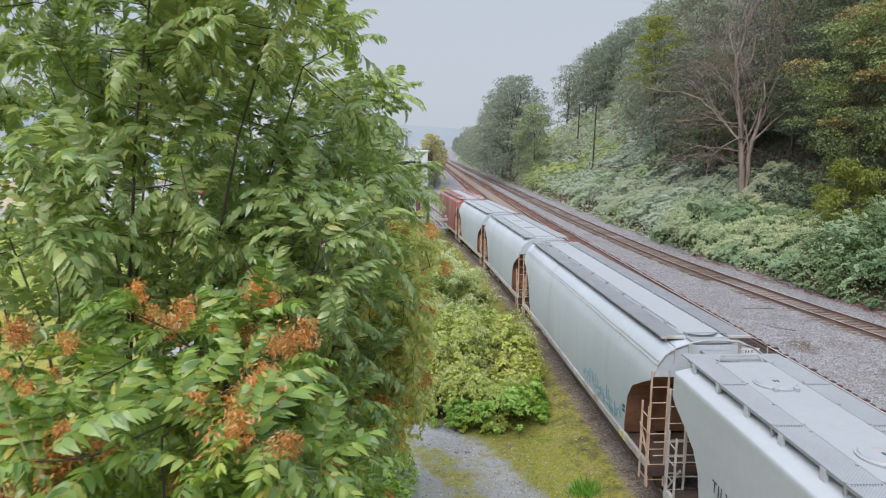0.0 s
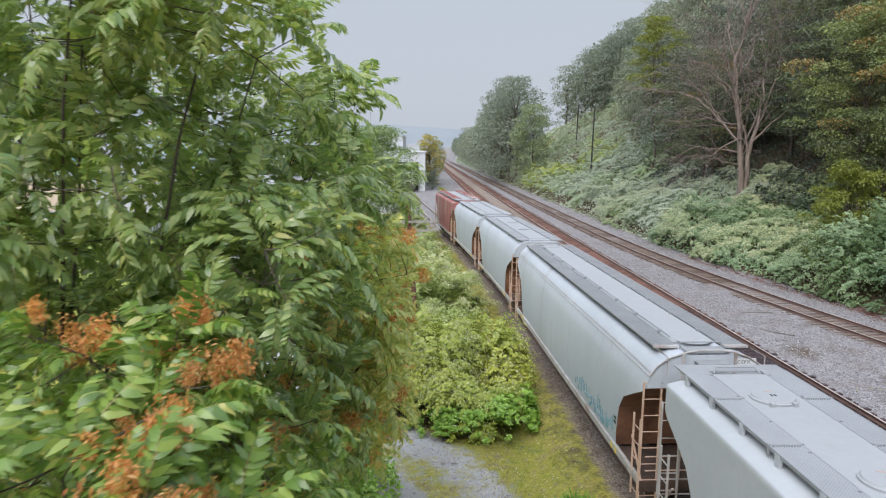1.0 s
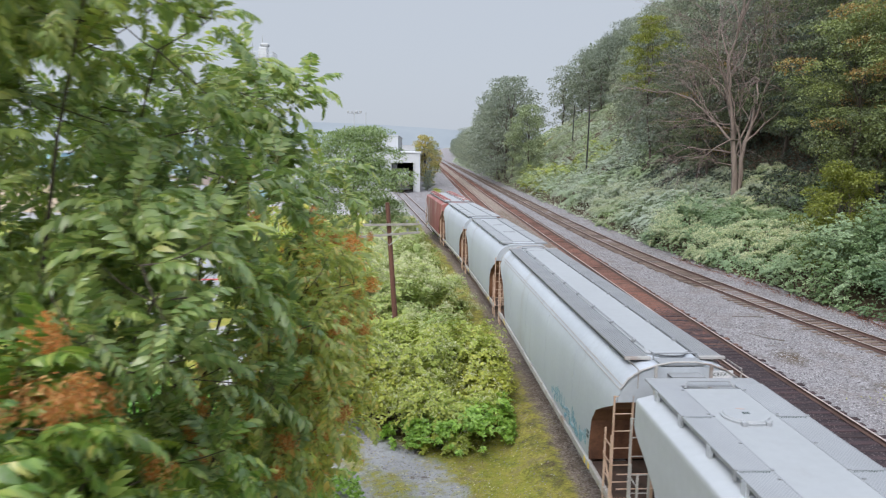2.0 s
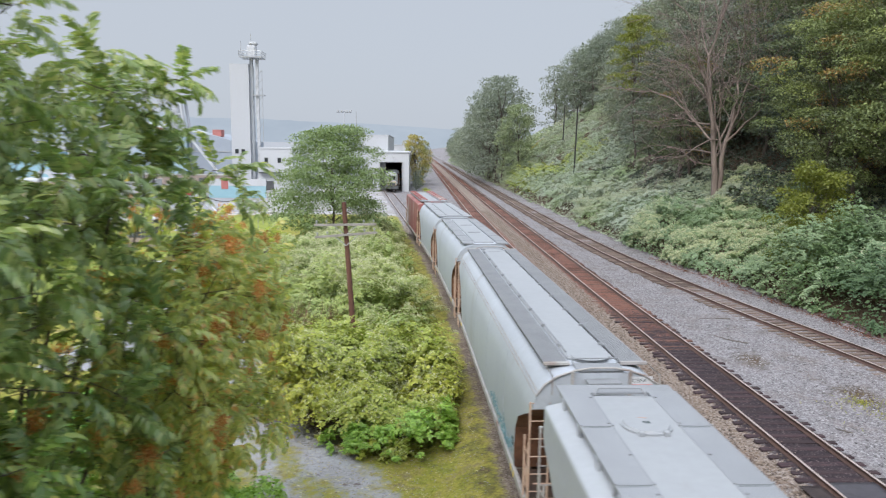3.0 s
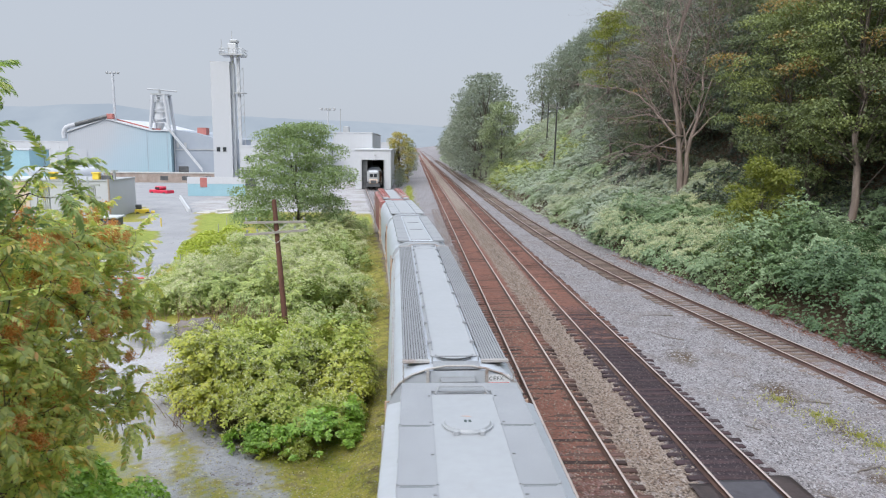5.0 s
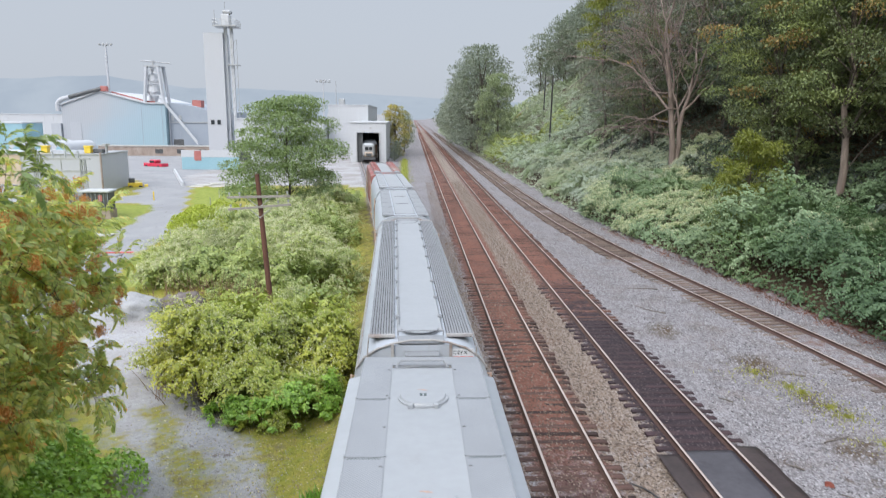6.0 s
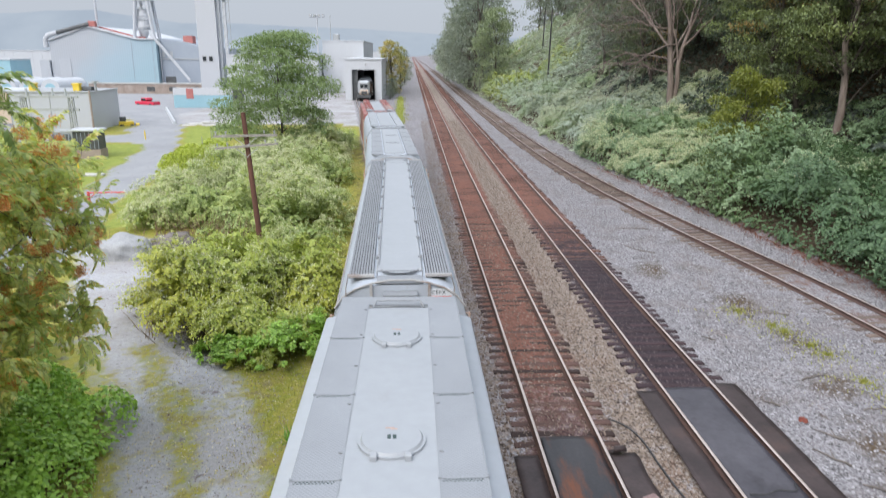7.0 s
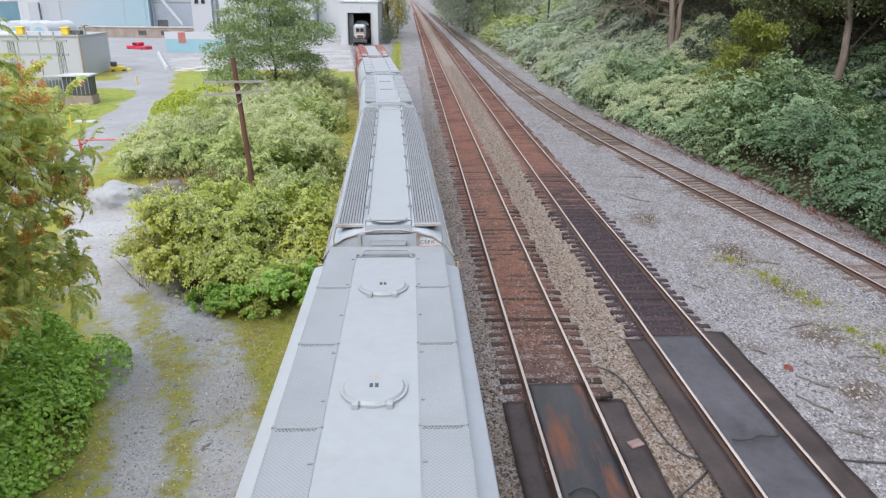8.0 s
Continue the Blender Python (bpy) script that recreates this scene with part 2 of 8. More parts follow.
def ground_material():
    m, n, l, b = nodes_of("ground_soil")
    att = n.new("ShaderNodeAttribute")
    att.attribute_name = "cover"
    sep = n.new("ShaderNodeSeparateColor")
    l.new(att.outputs["Color"], sep.inputs[0])
    att2 = n.new("ShaderNodeAttribute")
    att2.attribute_name = "cover_more"
    sep2 = n.new("ShaderNodeSeparateColor")
    l.new(att2.outputs["Color"], sep2.inputs[0])
    att3 = n.new("ShaderNodeAttribute")
    att3.attribute_name = "cover_last"
    sep3 = n.new("ShaderNodeSeparateColor")
    l.new(att3.outputs["Color"], sep3.inputs[0])
    fine = noise_node(n, l, 9.0, 6.0, 0.75)
    mid = noise_node(n, l, 1.3, 5.0, 0.65)
    big = noise_node(n, l, 0.22, 3.0, 0.6)
    grass = ramp_node(n, l, mid, [(0.25, (0.13, 0.16, 0.03)), (0.42, (0.23, 0.24, 0.04)), (0.55, (0.31, 0.28, 0.06)), (0.68, (0.24, 0.20, 0.10)), (0.8, (0.20, 0.26, 0.05))])
    grass = mix_node(n, l, 1.0, grass, ramp_node(n, l, fine, [(0.3, (0.6, 0.62, 0.6)), (0.7, (1.25, 1.25, 1.2))]), 'MULTIPLY')
    vor = n.new("ShaderNodeTexVoronoi")
    vor.inputs["Scale"].default_value = 22.0
    tc = n.new("ShaderNodeTexCoord")
    l.new(tc.outputs["Object"], vor.inputs["Vector"])
    stone = ramp_node(n, l, vor.outputs["Color"], [(0.1, (0.115, 0.108, 0.114)), (0.5, (0.242, 0.231, 0.242)), (0.9, (0.37, 0.358, 0.374))])
    stone = mix_node(n, l, 1.0, stone, ramp_node(n, l, mid, [(0.3, (0.8, 0.8, 0.8)), (0.7, (1.1, 1.1, 1.1))]), 'MULTIPLY')
    gravel = ramp_node(n, l, fine, [(0.25, (0.25, 0.243, 0.247)), (0.5, (0.385, 0.383, 0.398)), (0.8, (0.52, 0.525, 0.55))])
    gravel = mix_node(n, l, ramp_node(n, l, big, [(0.4, (0, 0, 0)), (0.65, (0.5, 0.5, 0.5))]), gravel, (0.20, 0.17, 0.135))
    soil = ramp_node(n, l, fine, [(0.3, (0.05, 0.035, 0.022)), (0.7, (0.14, 0.10, 0.065))])
    rust = ramp_node(n, l, fine, [(0.25, (0.08, 0.037, 0.028)), (0.55, (0.20, 0.092, 0.067)), (0.8, (0.31, 0.175, 0.135))])
    oil = ramp_node(n, l, fine, [(0.3, (0.013, 0.011, 0.014)), (0.7, (0.056, 0.042, 0.049))])
    speck = noise_node(n, l, 4.5, 5.0, 0.75)
    both = mix_node(n, l, 0.45, mid, speck)
    edge = ramp_node(n, l, both, [(0.36, (0.12, 0.12, 0.12)), (0.64, (0.88, 0.88, 0.88))])

    def cut(src, soft=0.22):
        add = n.new("ShaderNodeMath")
        add.operation = 'SUBTRACT'
        l.new(src, add.inputs[0])
        l.new(edge, add.inputs[1])
        mr = n.new("ShaderNodeMapRange")
        mr.inputs[1].default_value, mr.inputs[2].default_value = -soft, soft
        l.new(add.outputs[0], mr.inputs[0])
        return mr.outputs[0]

    col = mix_node(n, l, cut(sep.outputs[0]), grass, gravel)
    paved = ramp_node(n, l, big, [(0.3, (0.265, 0.27, 0.285)), (0.7, (0.325, 0.33, 0.345))])
    col = mix_node(n, l, cut(sep2.outputs[2], 0.1), col, paved)
    dirt = ramp_node(n, l, noise_node(n, l, 0.42, 5.0, 0.7), [(0.5, (0, 0, 0)), (0.68, (0.75, 0.75, 0.75))])
    stone = mix_node(n, l, dirt, stone, mix_node(n, l, 1.0, stone, (0.72, 0.62, 0.55), 'MULTIPLY'))
    col = mix_node(n, l, cut(sep.outputs[1], 0.15), col, stone)
    tan = ramp_node(n, l, vor.outputs["Color"], [(0.1, (0.11, 0.085, 0.068)), (0.5, (0.23, 0.185, 0.155)), (0.9, (0.36, 0.31, 0.275))])
    col = mix_node(n, l, cut(sep3.outputs[0], 0.25), col, tan)
    lawn = ramp_node(n, l, mid, [(0.3, (0.17, 0.215, 0.04)), (0.55, (0.25, 0.29, 0.06)), (0.75, (0.32, 0.33, 0.09))])
    col = mix_node(n, l, cut(sep3.outputs[1], 0.12), col, lawn)
    col = mix_node(n, l, cut(sep.outputs[2], 0.25), col, rust)
    col = mix_node(n, l, cut(sep2.outputs[0], 0.3), col, oil)
    col = mix_node(n, l, cut(sep2.outputs[1], 0.3), col, soil)
    l.new(col, b.inputs["Base Color"])
    b.inputs["Roughness"].default_value = 0.9
    b.inputs["Specular IOR Level"].default_value = 0.25
    mixh = n.new("ShaderNodeMath")
    mixh.operation = 'ADD'
    l.new(fine, mixh.inputs[0])
    l.new(vor.outputs[0], mixh.inputs[1])
    bump_node(n, l, mixh.outputs[0], 0.6, 0.03, b)
    return m


M_GROUND = ground_material()
M_TIE = surface("creosoted_tie", (0.048, 0.027, 0.022), (0.165, 0.078, 0.057), 1.5, 0.9, bump=0.5, fine=18, stretch=(1, 6, 6), by_piece=0.5, stain=(0.27, 0.145, 0.108), stain_scale=0.35, stain_at=0.6)
M_TIE_SOOTY = surface("sooty_tie", (0.03, 0.02, 0.018), (0.105, 0.056, 0.045), 1.5, 0.9, bump=0.5, fine=18, stretch=(1, 6, 6), by_piece=0.55, stain=(0.22, 0.125, 0.095), stain_scale=0.35, stain_at=0.64)
M_TIE_DARK = surface("oiled_tie", (0.018, 0.012, 0.016), (0.058, 0.03, 0.034), 1.5, 0.85, bump=0.5, fine=18, stretch=(1, 6, 6), by_piece=0.35)
M_TIE_GREY = surface("weathered_tie", (0.10, 0.07, 0.056), (0.21, 0.165, 0.14), 1.5, 0.9, bump=0.5, fine=18, stretch=(1, 6, 6), by_piece=0.35)
M_RAIL = surface("rail_steel", (0.085, 0.05, 0.042), (0.15, 0.09, 0.072), 0.6, 0.6, 0.1, 0.15, 25)
M_RAIL_TOP = surface("polished_rail_head", (0.46, 0.385, 0.345), (0.58, 0.505, 0.465), 0.5, 0.42, 0.3, 0.02, 20)
M_MAT = surface("black_track_mat", (0.034, 0.026, 0.026), (0.07, 0.052, 0.051), 0.9, 0.55, bump=0.35, fine=10, stain=(0.085, 0.055, 0.047), stain_scale=0.8, stain_at=0.54, gloss=0.3)
M_MAT_SMOOTH = surface("smooth_oil_mat", (0.05, 0.047, 0.056), (0.095, 0.09, 0.104), 0.5, 0.5, bump=0.2, fine=6, stain=(0.03, 0.026, 0.03), stain_scale=0.9, stain_at=0.58, gloss=0.35)
M_MAT_RUST = surface("rusty_drip_pan", (0.02, 0.02, 0.023), (0.05, 0.048, 0.052), 0.7, 0.5, bump=0.25, fine=12, stain=(0.16, 0.052, 0.02), stain_scale=0.8, stain_at=0.53, stretch=(1.5, 0.3, 1), gloss=0.4)
M_RUBBER = surface("black_rubber", (0.03, 0.03, 0.032), (0.06, 0.058, 0.06), 4, 0.6)
M_WHITE_CAR = surface("white_car_paint", (0.295, 0.312, 0.332), (0.318, 0.335, 0.356), 0.35, 0.45, bump=0.02, fine=5, stain=(0.283, 0.293, 0.302), stain_scale=0.8, stain_at=0.6, stretch=(1, 1, 0.35), grit=0.05)
M_GREY_CAR = surface("pale_grey_car_paint", (0.38, 0.415, 0.465), (0.45, 0.488, 0.54), 0.3, 0.45, bump=0.03, fine=8, stain=(0.315, 0.315, 0.325), stain_scale=0.9, stain_at=0.56, stretch=(1, 1, 0.14), grit=0.06)
# lighter copy of the white car paint, putting side light into the colour
M_LIT_WHITE_HULL = surface("lit_white_hull_paint", (0.38, 0.407, 0.445), (0.42, 0.448, 0.488), 0.35, 0.45, bump=0.02, fine=5, stain=(0.40, 0.415, 0.435), stain_scale=0.8, stain_at=0.6, stretch=(1, 1, 0.14), grit=0.05)
M_RED_CAR = surface("faded_red_car_paint", (0.28, 0.085, 0.08), (0.37, 0.145, 0.135), 0.6, 0.6, bump=0.05, fine=8, stain=(0.41, 0.34, 0.31), stain_scale=0.7, stain_at=0.5, stretch=(1, 1, 0.3), grit=0.05)
M_RUST_SHEET = surface("rusted_slope_sheet", (0.13, 0.06, 0.035), (0.27, 0.13, 0.075), 0.9, 0.8, bump=0.2, fine=20, stain=(0.09, 0.04, 0.026), stain_scale=1.2)
M_GRATE = surface("galvanised_walkway", (0.24, 0.253, 0.27), (0.29, 0.304, 0.322), 1.2, 0.55, 0.1, 0.1, 40)
M_RIB = surface("grey_walkway_slat", (0.225, 0.235, 0.25), (0.275, 0.286, 0.30), 1.2, 0.55, 0.1, 0.1, 30)
M_PLATE = surface("white_sign_plate", (0.60, 0.62, 0.65), (0.66, 0.68, 0.71), 3, 0.5, bump=0)
M_DECAL = surface("faded_orange_decal", (0.42, 0.30, 0.25), (0.48, 0.35, 0.29), 5, 0.6, bump=0)
M_SHADOW_GAP = surface("slat_gap_shade", (0.03, 0.03, 0.03), (0.05, 0.05, 0.05), 3, 0.9)
M_TAN = surface("rust_stained_ladder", (0.42, 0.27, 0.19), (0.60, 0.45, 0.36), 2.0, 0.6, bump=0.1)
M_TRUCK = surface("grimy_bogie", (0.03, 0.022, 0.018), (0.10, 0.06, 0.045), 2.5, 0.85, bump=0.3)
M_SILL = surface("dusty_sill", (0.322, 0.308, 0.301), (0.434, 0.427, 0.420), 1.0, 0.6, bump=0.1, stain=(0.210, 0.140, 0.105), stain_scale=1.5, stain_at=0.52)
M_YELLOW = surface("yellow_paint", (0.70, 0.50, 0.04), (0.80, 0.60, 0.08), 2, 0.5)
M_TEAL = surface("teal_spray_paint", (0.13, 0.25, 0.32), (0.20, 0.34, 0.40), 3, 0.5)
M_INK = surface("dark_lettering", (0.03, 0.05, 0.05), (0.05, 0.08, 0.075), 3, 0.6)
M_REDLINE = surface("red_paint", (0.55, 0.06, 0.06), (0.68, 0.12, 0.10), 2, 0.5)
M_LEAF_NEAR = leaf_material("tree_of_heaven_leaf", [(0.0, (0.19, 0.30, 0.11)), (0.4, (0.30, 0.42, 0.155)), (0.75, (0.40, 0.51, 0.19)), (0.95, (0.49, 0.58, 0.23)), (1.0, (0.60, 0.61, 0.26))], 0.3, 0.48, patch=(1.2, 1.05, 0.85), patch_scale=0.5, gloss=0.8, spread=(0.0, 1.0))
# the tree of heaven leaf again, darker and more saturated
M_LEAF_LOW = leaf_material("darker_feathered_leaf", [(0.0, (0.09, 0.18, 0.04)), (0.4, (0.16, 0.275, 0.06)), (0.75, (0.24, 0.36, 0.085)), (0.95, (0.34, 0.44, 0.12)), (1.0, (0.48, 0.46, 0.14))], 0.3, 0.42, patch=(1.2, 1.05, 0.85), patch_scale=0.5, gloss=0.7, spread=(0.0, 1.0))
M_LEAF_TURN = leaf_material("yellowing_leaf", [(0.0, (0.33, 0.42, 0.15)), (0.4, (0.48, 0.56, 0.20)), (0.75, (0.60, 0.64, 0.24)), (0.93, (0.70, 0.60, 0.23)), (1.0, (0.70, 0.40, 0.16))], 0.3, 0.52, patch=(1.1, 1.0, 0.8), patch_scale=0.5, gloss=0.8, spread=(0.0, 1.0))
M_SEED = leaf_material("russet_seed_keys", [(0.0, (0.46, 0.17, 0.06)), (0.5, (0.66, 0.31, 0.11)), (1.0, (0.76, 0.48, 0.22))], 0.6, 0.45, spread=(0.0, 1.0))
M_STALK = surface("green_stalk", (0.16, 0.16, 0.05), (0.28, 0.24, 0.08), 4, 0.6)
M_BARK = surface("brown_bark", (0.055, 0.044, 0.036), (0.125, 0.10, 0.083), 3, 0.9, bump=0.6, fine=22, stretch=(1, 1, 0.25))
M_BARK_PALE = surface("pale_dead_bark", (0.15, 0.115, 0.098), (0.31, 0.25, 0.215), 4, 0.9, bump=0.7, fine=16, stretch=(1, 1, 0.15), stain=(0.16, 0.085, 0.06), stain_scale=0.4)
M_KNOT = leaf_material("knotweed_leaf", [(0.0, (0.13, 0.19, 0.03)), (0.35, (0.25, 0.32, 0.06)), (0.7, (0.38, 0.43, 0.10)), (1.0, (0.50, 0.53, 0.16))], 0.4, 0.2, patch=(1.2, 1.02, 0.62), patch_scale=0.16)
# the hillside leaf colours carry extra blue, a painted haze tint
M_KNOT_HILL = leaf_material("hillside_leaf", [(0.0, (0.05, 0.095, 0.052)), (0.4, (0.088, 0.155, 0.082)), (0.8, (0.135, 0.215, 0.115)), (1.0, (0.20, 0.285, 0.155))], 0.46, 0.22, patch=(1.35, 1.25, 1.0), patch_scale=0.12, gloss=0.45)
# pale with flowers, and paled further by haze put into the colour
M_KNOT_FAR = leaf_material("flowering_hazed_leaf", [(0.0, (0.29, 0.35, 0.27)), (0.4, (0.42, 0.48, 0.385)), (0.8, (0.55, 0.60, 0.52)), (1.0, (0.66, 0.69, 0.65))], 0.5, 0.3, patch=(0.78, 0.88, 0.55), patch_scale=0.07, gloss=0.4)
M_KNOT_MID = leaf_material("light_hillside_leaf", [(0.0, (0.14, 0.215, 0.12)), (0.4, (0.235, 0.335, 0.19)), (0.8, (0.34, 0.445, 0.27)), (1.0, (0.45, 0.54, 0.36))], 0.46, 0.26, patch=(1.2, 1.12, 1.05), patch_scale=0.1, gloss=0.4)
M_VINE = leaf_material("vine_leaf", [(0.0, (0.15, 0.28, 0.035)), (0.5, (0.29, 0.48, 0.07)), (1.0, (0.45, 0.63, 0.13))], 0.36, 0.3, gloss=0.6, spread=(0.1, 0.9))
M_CANE = surface("brown_cane", (0.15, 0.085, 0.05), (0.30, 0.20, 0.13), 3, 0.8, bump=0)
M_FLOWER = leaf_material("cream_flower_spray", [(0.0, (0.46, 0.50, 0.34)), (0.5, (0.60, 0.62, 0.47)), (1.0, (0.72, 0.72, 0.60))], 0.6, 0.3)
M_BUSH = leaf_material("bright_bush_leaf", [(0.0, (0.08, 0.20, 0.04)), (0.5, (0.17, 0.36, 0.06)), (1.0, (0.29, 0.50, 0.11))], 0.4, 0.35)
M_BUSH_TREE = leaf_material("yard_tree_leaf", [(0.0, (0.12, 0.185, 0.085)), (0.5, (0.215, 0.295, 0.13)), (1.0, (0.33, 0.41, 0.19))], 0.45, 0.3)
M_LITTER = leaf_material("dry_leaf", [(0.0, (0.16, 0.10, 0.05)), (0.4, (0.34, 0.27, 0.14)), (0.8, (0.52, 0.45, 0.22)), (1.0, (0.62, 0.56, 0.42))], 0.7, 0.1, spread=(0.0, 1.0))
M_LITTER_RED = leaf_material("red_brown_leaf", [(0.0, (0.07, 0.03, 0.02)), (0.5, (0.20, 0.07, 0.04)), (1.0, (0.34, 0.14, 0.07))], 0.7, 0.1)
M_YELLOW_LEAF = leaf_material("yellow_green_leaf", [(0.0, (0.36, 0.44, 0.06)), (0.5, (0.52, 0.58, 0.10)), (1.0, (0.64, 0.66, 0.16))], 0.45, 0.4)
# extra blue and grey in this green paint a haze tint
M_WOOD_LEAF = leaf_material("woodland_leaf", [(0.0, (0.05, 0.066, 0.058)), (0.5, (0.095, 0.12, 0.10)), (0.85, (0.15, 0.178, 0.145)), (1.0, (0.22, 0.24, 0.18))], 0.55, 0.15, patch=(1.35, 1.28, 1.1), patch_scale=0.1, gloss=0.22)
M_WOOD_LEAF_OLIVE = leaf_material("olive_woodland_leaf", [(0.0, (0.075, 0.10, 0.058)), (0.5, (0.135, 0.17, 0.09)), (0.85, (0.205, 0.24, 0.125)), (1.0, (0.30, 0.275, 0.14))], 0.5, 0.2, patch=(1.25, 1.12, 0.85), patch_scale=0.15, gloss=0.35)
# distance haze is painted into this leaf colour: paler and greyer
M_HAZE_LEAF = leaf_material("haze_greyed_leaf", [(0.0, (0.15, 0.178, 0.158)), (0.5, (0.24, 0.275, 0.24)), (0.85, (0.32, 0.355, 0.30)), (1.0, (0.39, 0.415, 0.33))], 0.55, 0.35, patch=(1.2, 1.17, 1.05), patch_scale=0.1, gloss=0.4, spread=(0.33, 0.62))
# light green leaf, with the same haze painted into its colour
M_FAR_GREEN = leaf_material("haze_paled_light_leaf", [(0.0, (0.19, 0.235, 0.15)), (0.5, (0.28, 0.335, 0.21)), (1.0, (0.37, 0.42, 0.27))], 0.55, 0.35, gloss=0.35)
M_WOOD_LEAF_LIGHT = leaf_material("light_olive_leaf", [(0.0, (0.10, 0.135, 0.065)), (0.5, (0.18, 0.23, 0.105)), (0.85, (0.27, 0.325, 0.15)), (1.0, (0.36, 0.365, 0.17))], 0.5, 0.22, patch=(1.2, 1.12, 0.8), patch_scale=0.3, gloss=0.35)
M_AUTUMN_LEAF = leaf_material("autumn_leaf", [(0.0, (0.22, 0.13, 0.05)), (0.5, (0.36, 0.23, 0.085)), (1.0, (0.45, 0.36, 0.12))], 0.6, 0.3)
M_AUTUMN_TREE = leaf_material("ochre_green_leaf", [(0.0, (0.25, 0.24, 0.10)), (0.5, (0.40, 0.34, 0.12)), (1.0, (0.50, 0.40, 0.15))], 0.55, 0.35, patch=(0.72, 0.95, 0.9), patch_scale=0.25)
M_SHRUB = leaf_material("olive_shrub_leaf", [(0.0, (0.12, 0.15, 0.03)), (0.5, (0.22, 0.25, 0.05)), (1.0, (0.33, 0.34, 0.08))], 0.45, 0.4)
M_KNOT_PALE = leaf_material("pale_knotweed_leaf", [(0.0, (0.13, 0.205, 0.055)), (0.35, (0.25, 0.335, 0.105)), (0.7, (0.39, 0.455, 0.175)), (1.0, (0.52, 0.56, 0.28))], 0.38, 0.25, patch=(1.12, 1.05, 0.85), patch_scale=0.16, gloss=0.6)
M_GRASS = leaf_material("grass_blade", [(0.0, (0.10, 0.16, 0.03)), (0.5, (0.20, 0.24, 0.05)), (1.0, (0.36, 0.33, 0.11))], 0.6, 0.3)
M_WEED = leaf_material("weed_leaf", [(0.0, (0.20, 0.26, 0.06)), (0.5, (0.34, 0.35, 0.09)), (1.0, (0.50, 0.43, 0.16))], 0.6, 0.3)
M_MOSS_BLADE = leaf_material("mossy_grass_blade", [(0.0, (0.20, 0.22, 0.04)), (0.5, (0.29, 0.29, 0.06)), (1.0, (0.40, 0.37, 0.11))], 0.6, 0.4)
M_TWIG = surface("grey_twigs", (0.17, 0.125, 0.115), (0.29, 0.22, 0.205), 3, 0.9, bump=0)
M_POLE = surface("old_pole_timber", (0.08, 0.035, 0.025), (0.17, 0.08, 0.058), 1.2, 0.9, bump=0.5, fine=15, stretch=(1, 1, 0.15))
M_POLE_DARK = surface("tarred_pole", (0.03, 0.032, 0.03), (0.07, 0.07, 0.066), 1.2, 0.85, bump=0.3, fine=15, stretch=(1, 1, 0.15))
M_ARM = surface("weathered_crossarm", (0.24, 0.22, 0.20), (0.36, 0.34, 0.32), 2, 0.9, bump=0.3)
M_WHITE_WALL = surface("white_cladding", (0.49, 0.51, 0.54), (0.53, 0.55, 0.58), 0.12, 0.6, bump=0.03, fine=3, stain=(0.48, 0.495, 0.52), stain_scale=0.2, stretch=(1, 1, 0.3), grit=0.05)


def faded_blue():
    """Blue cladding whose paint has bleached to grey in one broad, uneven field."""
    m, n, l, b = nodes_of("faded_blue_cladding")
    tc = n.new("ShaderNodeTexCoord")
    mp = n.new("ShaderNodeMapping")
    mp.vector_type = 'POINT'
    mp.inputs["Rotation"].default_value = (0, radians(-42), 0)
    mp.inputs["Location"].default_value = (0.35, 0, 0)
    mp.inputs["Scale"].default_value = (0.045, 0.045, 0.045)
    l.new(tc.outputs["Object"], mp.inputs[0])
    ax = n.new("ShaderNodeSeparateXYZ")
    l.new(mp.outputs[0], ax.inputs[0])
    wob = n.new("ShaderNodeMath")
    wob.operation = 'MULTIPLY_ADD'
    wob.inputs[1].default_value = 0.35
    l.new(noise_node(n, l, 0.16, 4.0, 0.6), wob.inputs[0])
    l.new(ax.outputs[0], wob.inputs[2])
    col = ramp_node(n, l, wob.outputs[0], [(0.15, (0.40, 0.425, 0.465)), (0.5, (0.345, 0.44, 0.51)), (0.85, (0.31, 0.435, 0.50))])
    rib = n.new("ShaderNodeTexWave")
    rib.inputs["Scale"].default_value = 0.55
    l.new(tc.outputs["Object"], rib.inputs[0])
    col = mix_node(n, l, 1.0, col, ramp_node(n, l, rib.outputs[1], [(0.0, (0.95, 0.95, 0.95)), (0.3, (1.0, 1.0, 1.0))]), 'MULTIPLY')
    l.new(col, b.inputs["Base Color"])
    b.inputs["Roughness"].default_value = 0.6
    return m


M_BLUE_WALL = faded_blue()
M_SLATE_WALL = surface("blue_grey_cladding", (0.27, 0.31, 0.37), (0.34, 0.38, 0.435), 0.08, 0.6, bump=0.02, fine=2, grit=0.03)
M_TOWER = surface("bright_white_tower_sheet", (0.445, 0.465, 0.50), (0.475, 0.495, 0.53), 0.1, 0.6, bump=0.02, fine=2, stain=(0.43, 0.45, 0.485), stain_scale=0.15, stretch=(1, 1, 0.2), grit=0.02)
M_GREY_WALL = surface("grey_cladding", (0.40, 0.425, 0.465), (0.45, 0.475, 0.515), 0.08, 0.6, bump=0.02, fine=2, stain=(0.36, 0.38, 0.41), stain_scale=0.15, stretch=(1, 1, 0.3), grit=0.04)
M_TEAL_WALL = surface("pale_teal_wall", (0.25, 0.44, 0.52), (0.32, 0.50, 0.57), 0.2, 0.6)
M_CONCRETE = surface("concrete", (0.42, 0.41, 0.39), (0.56, 0.55, 0.53), 0.5, 0.9, bump=0.2, fine=8)
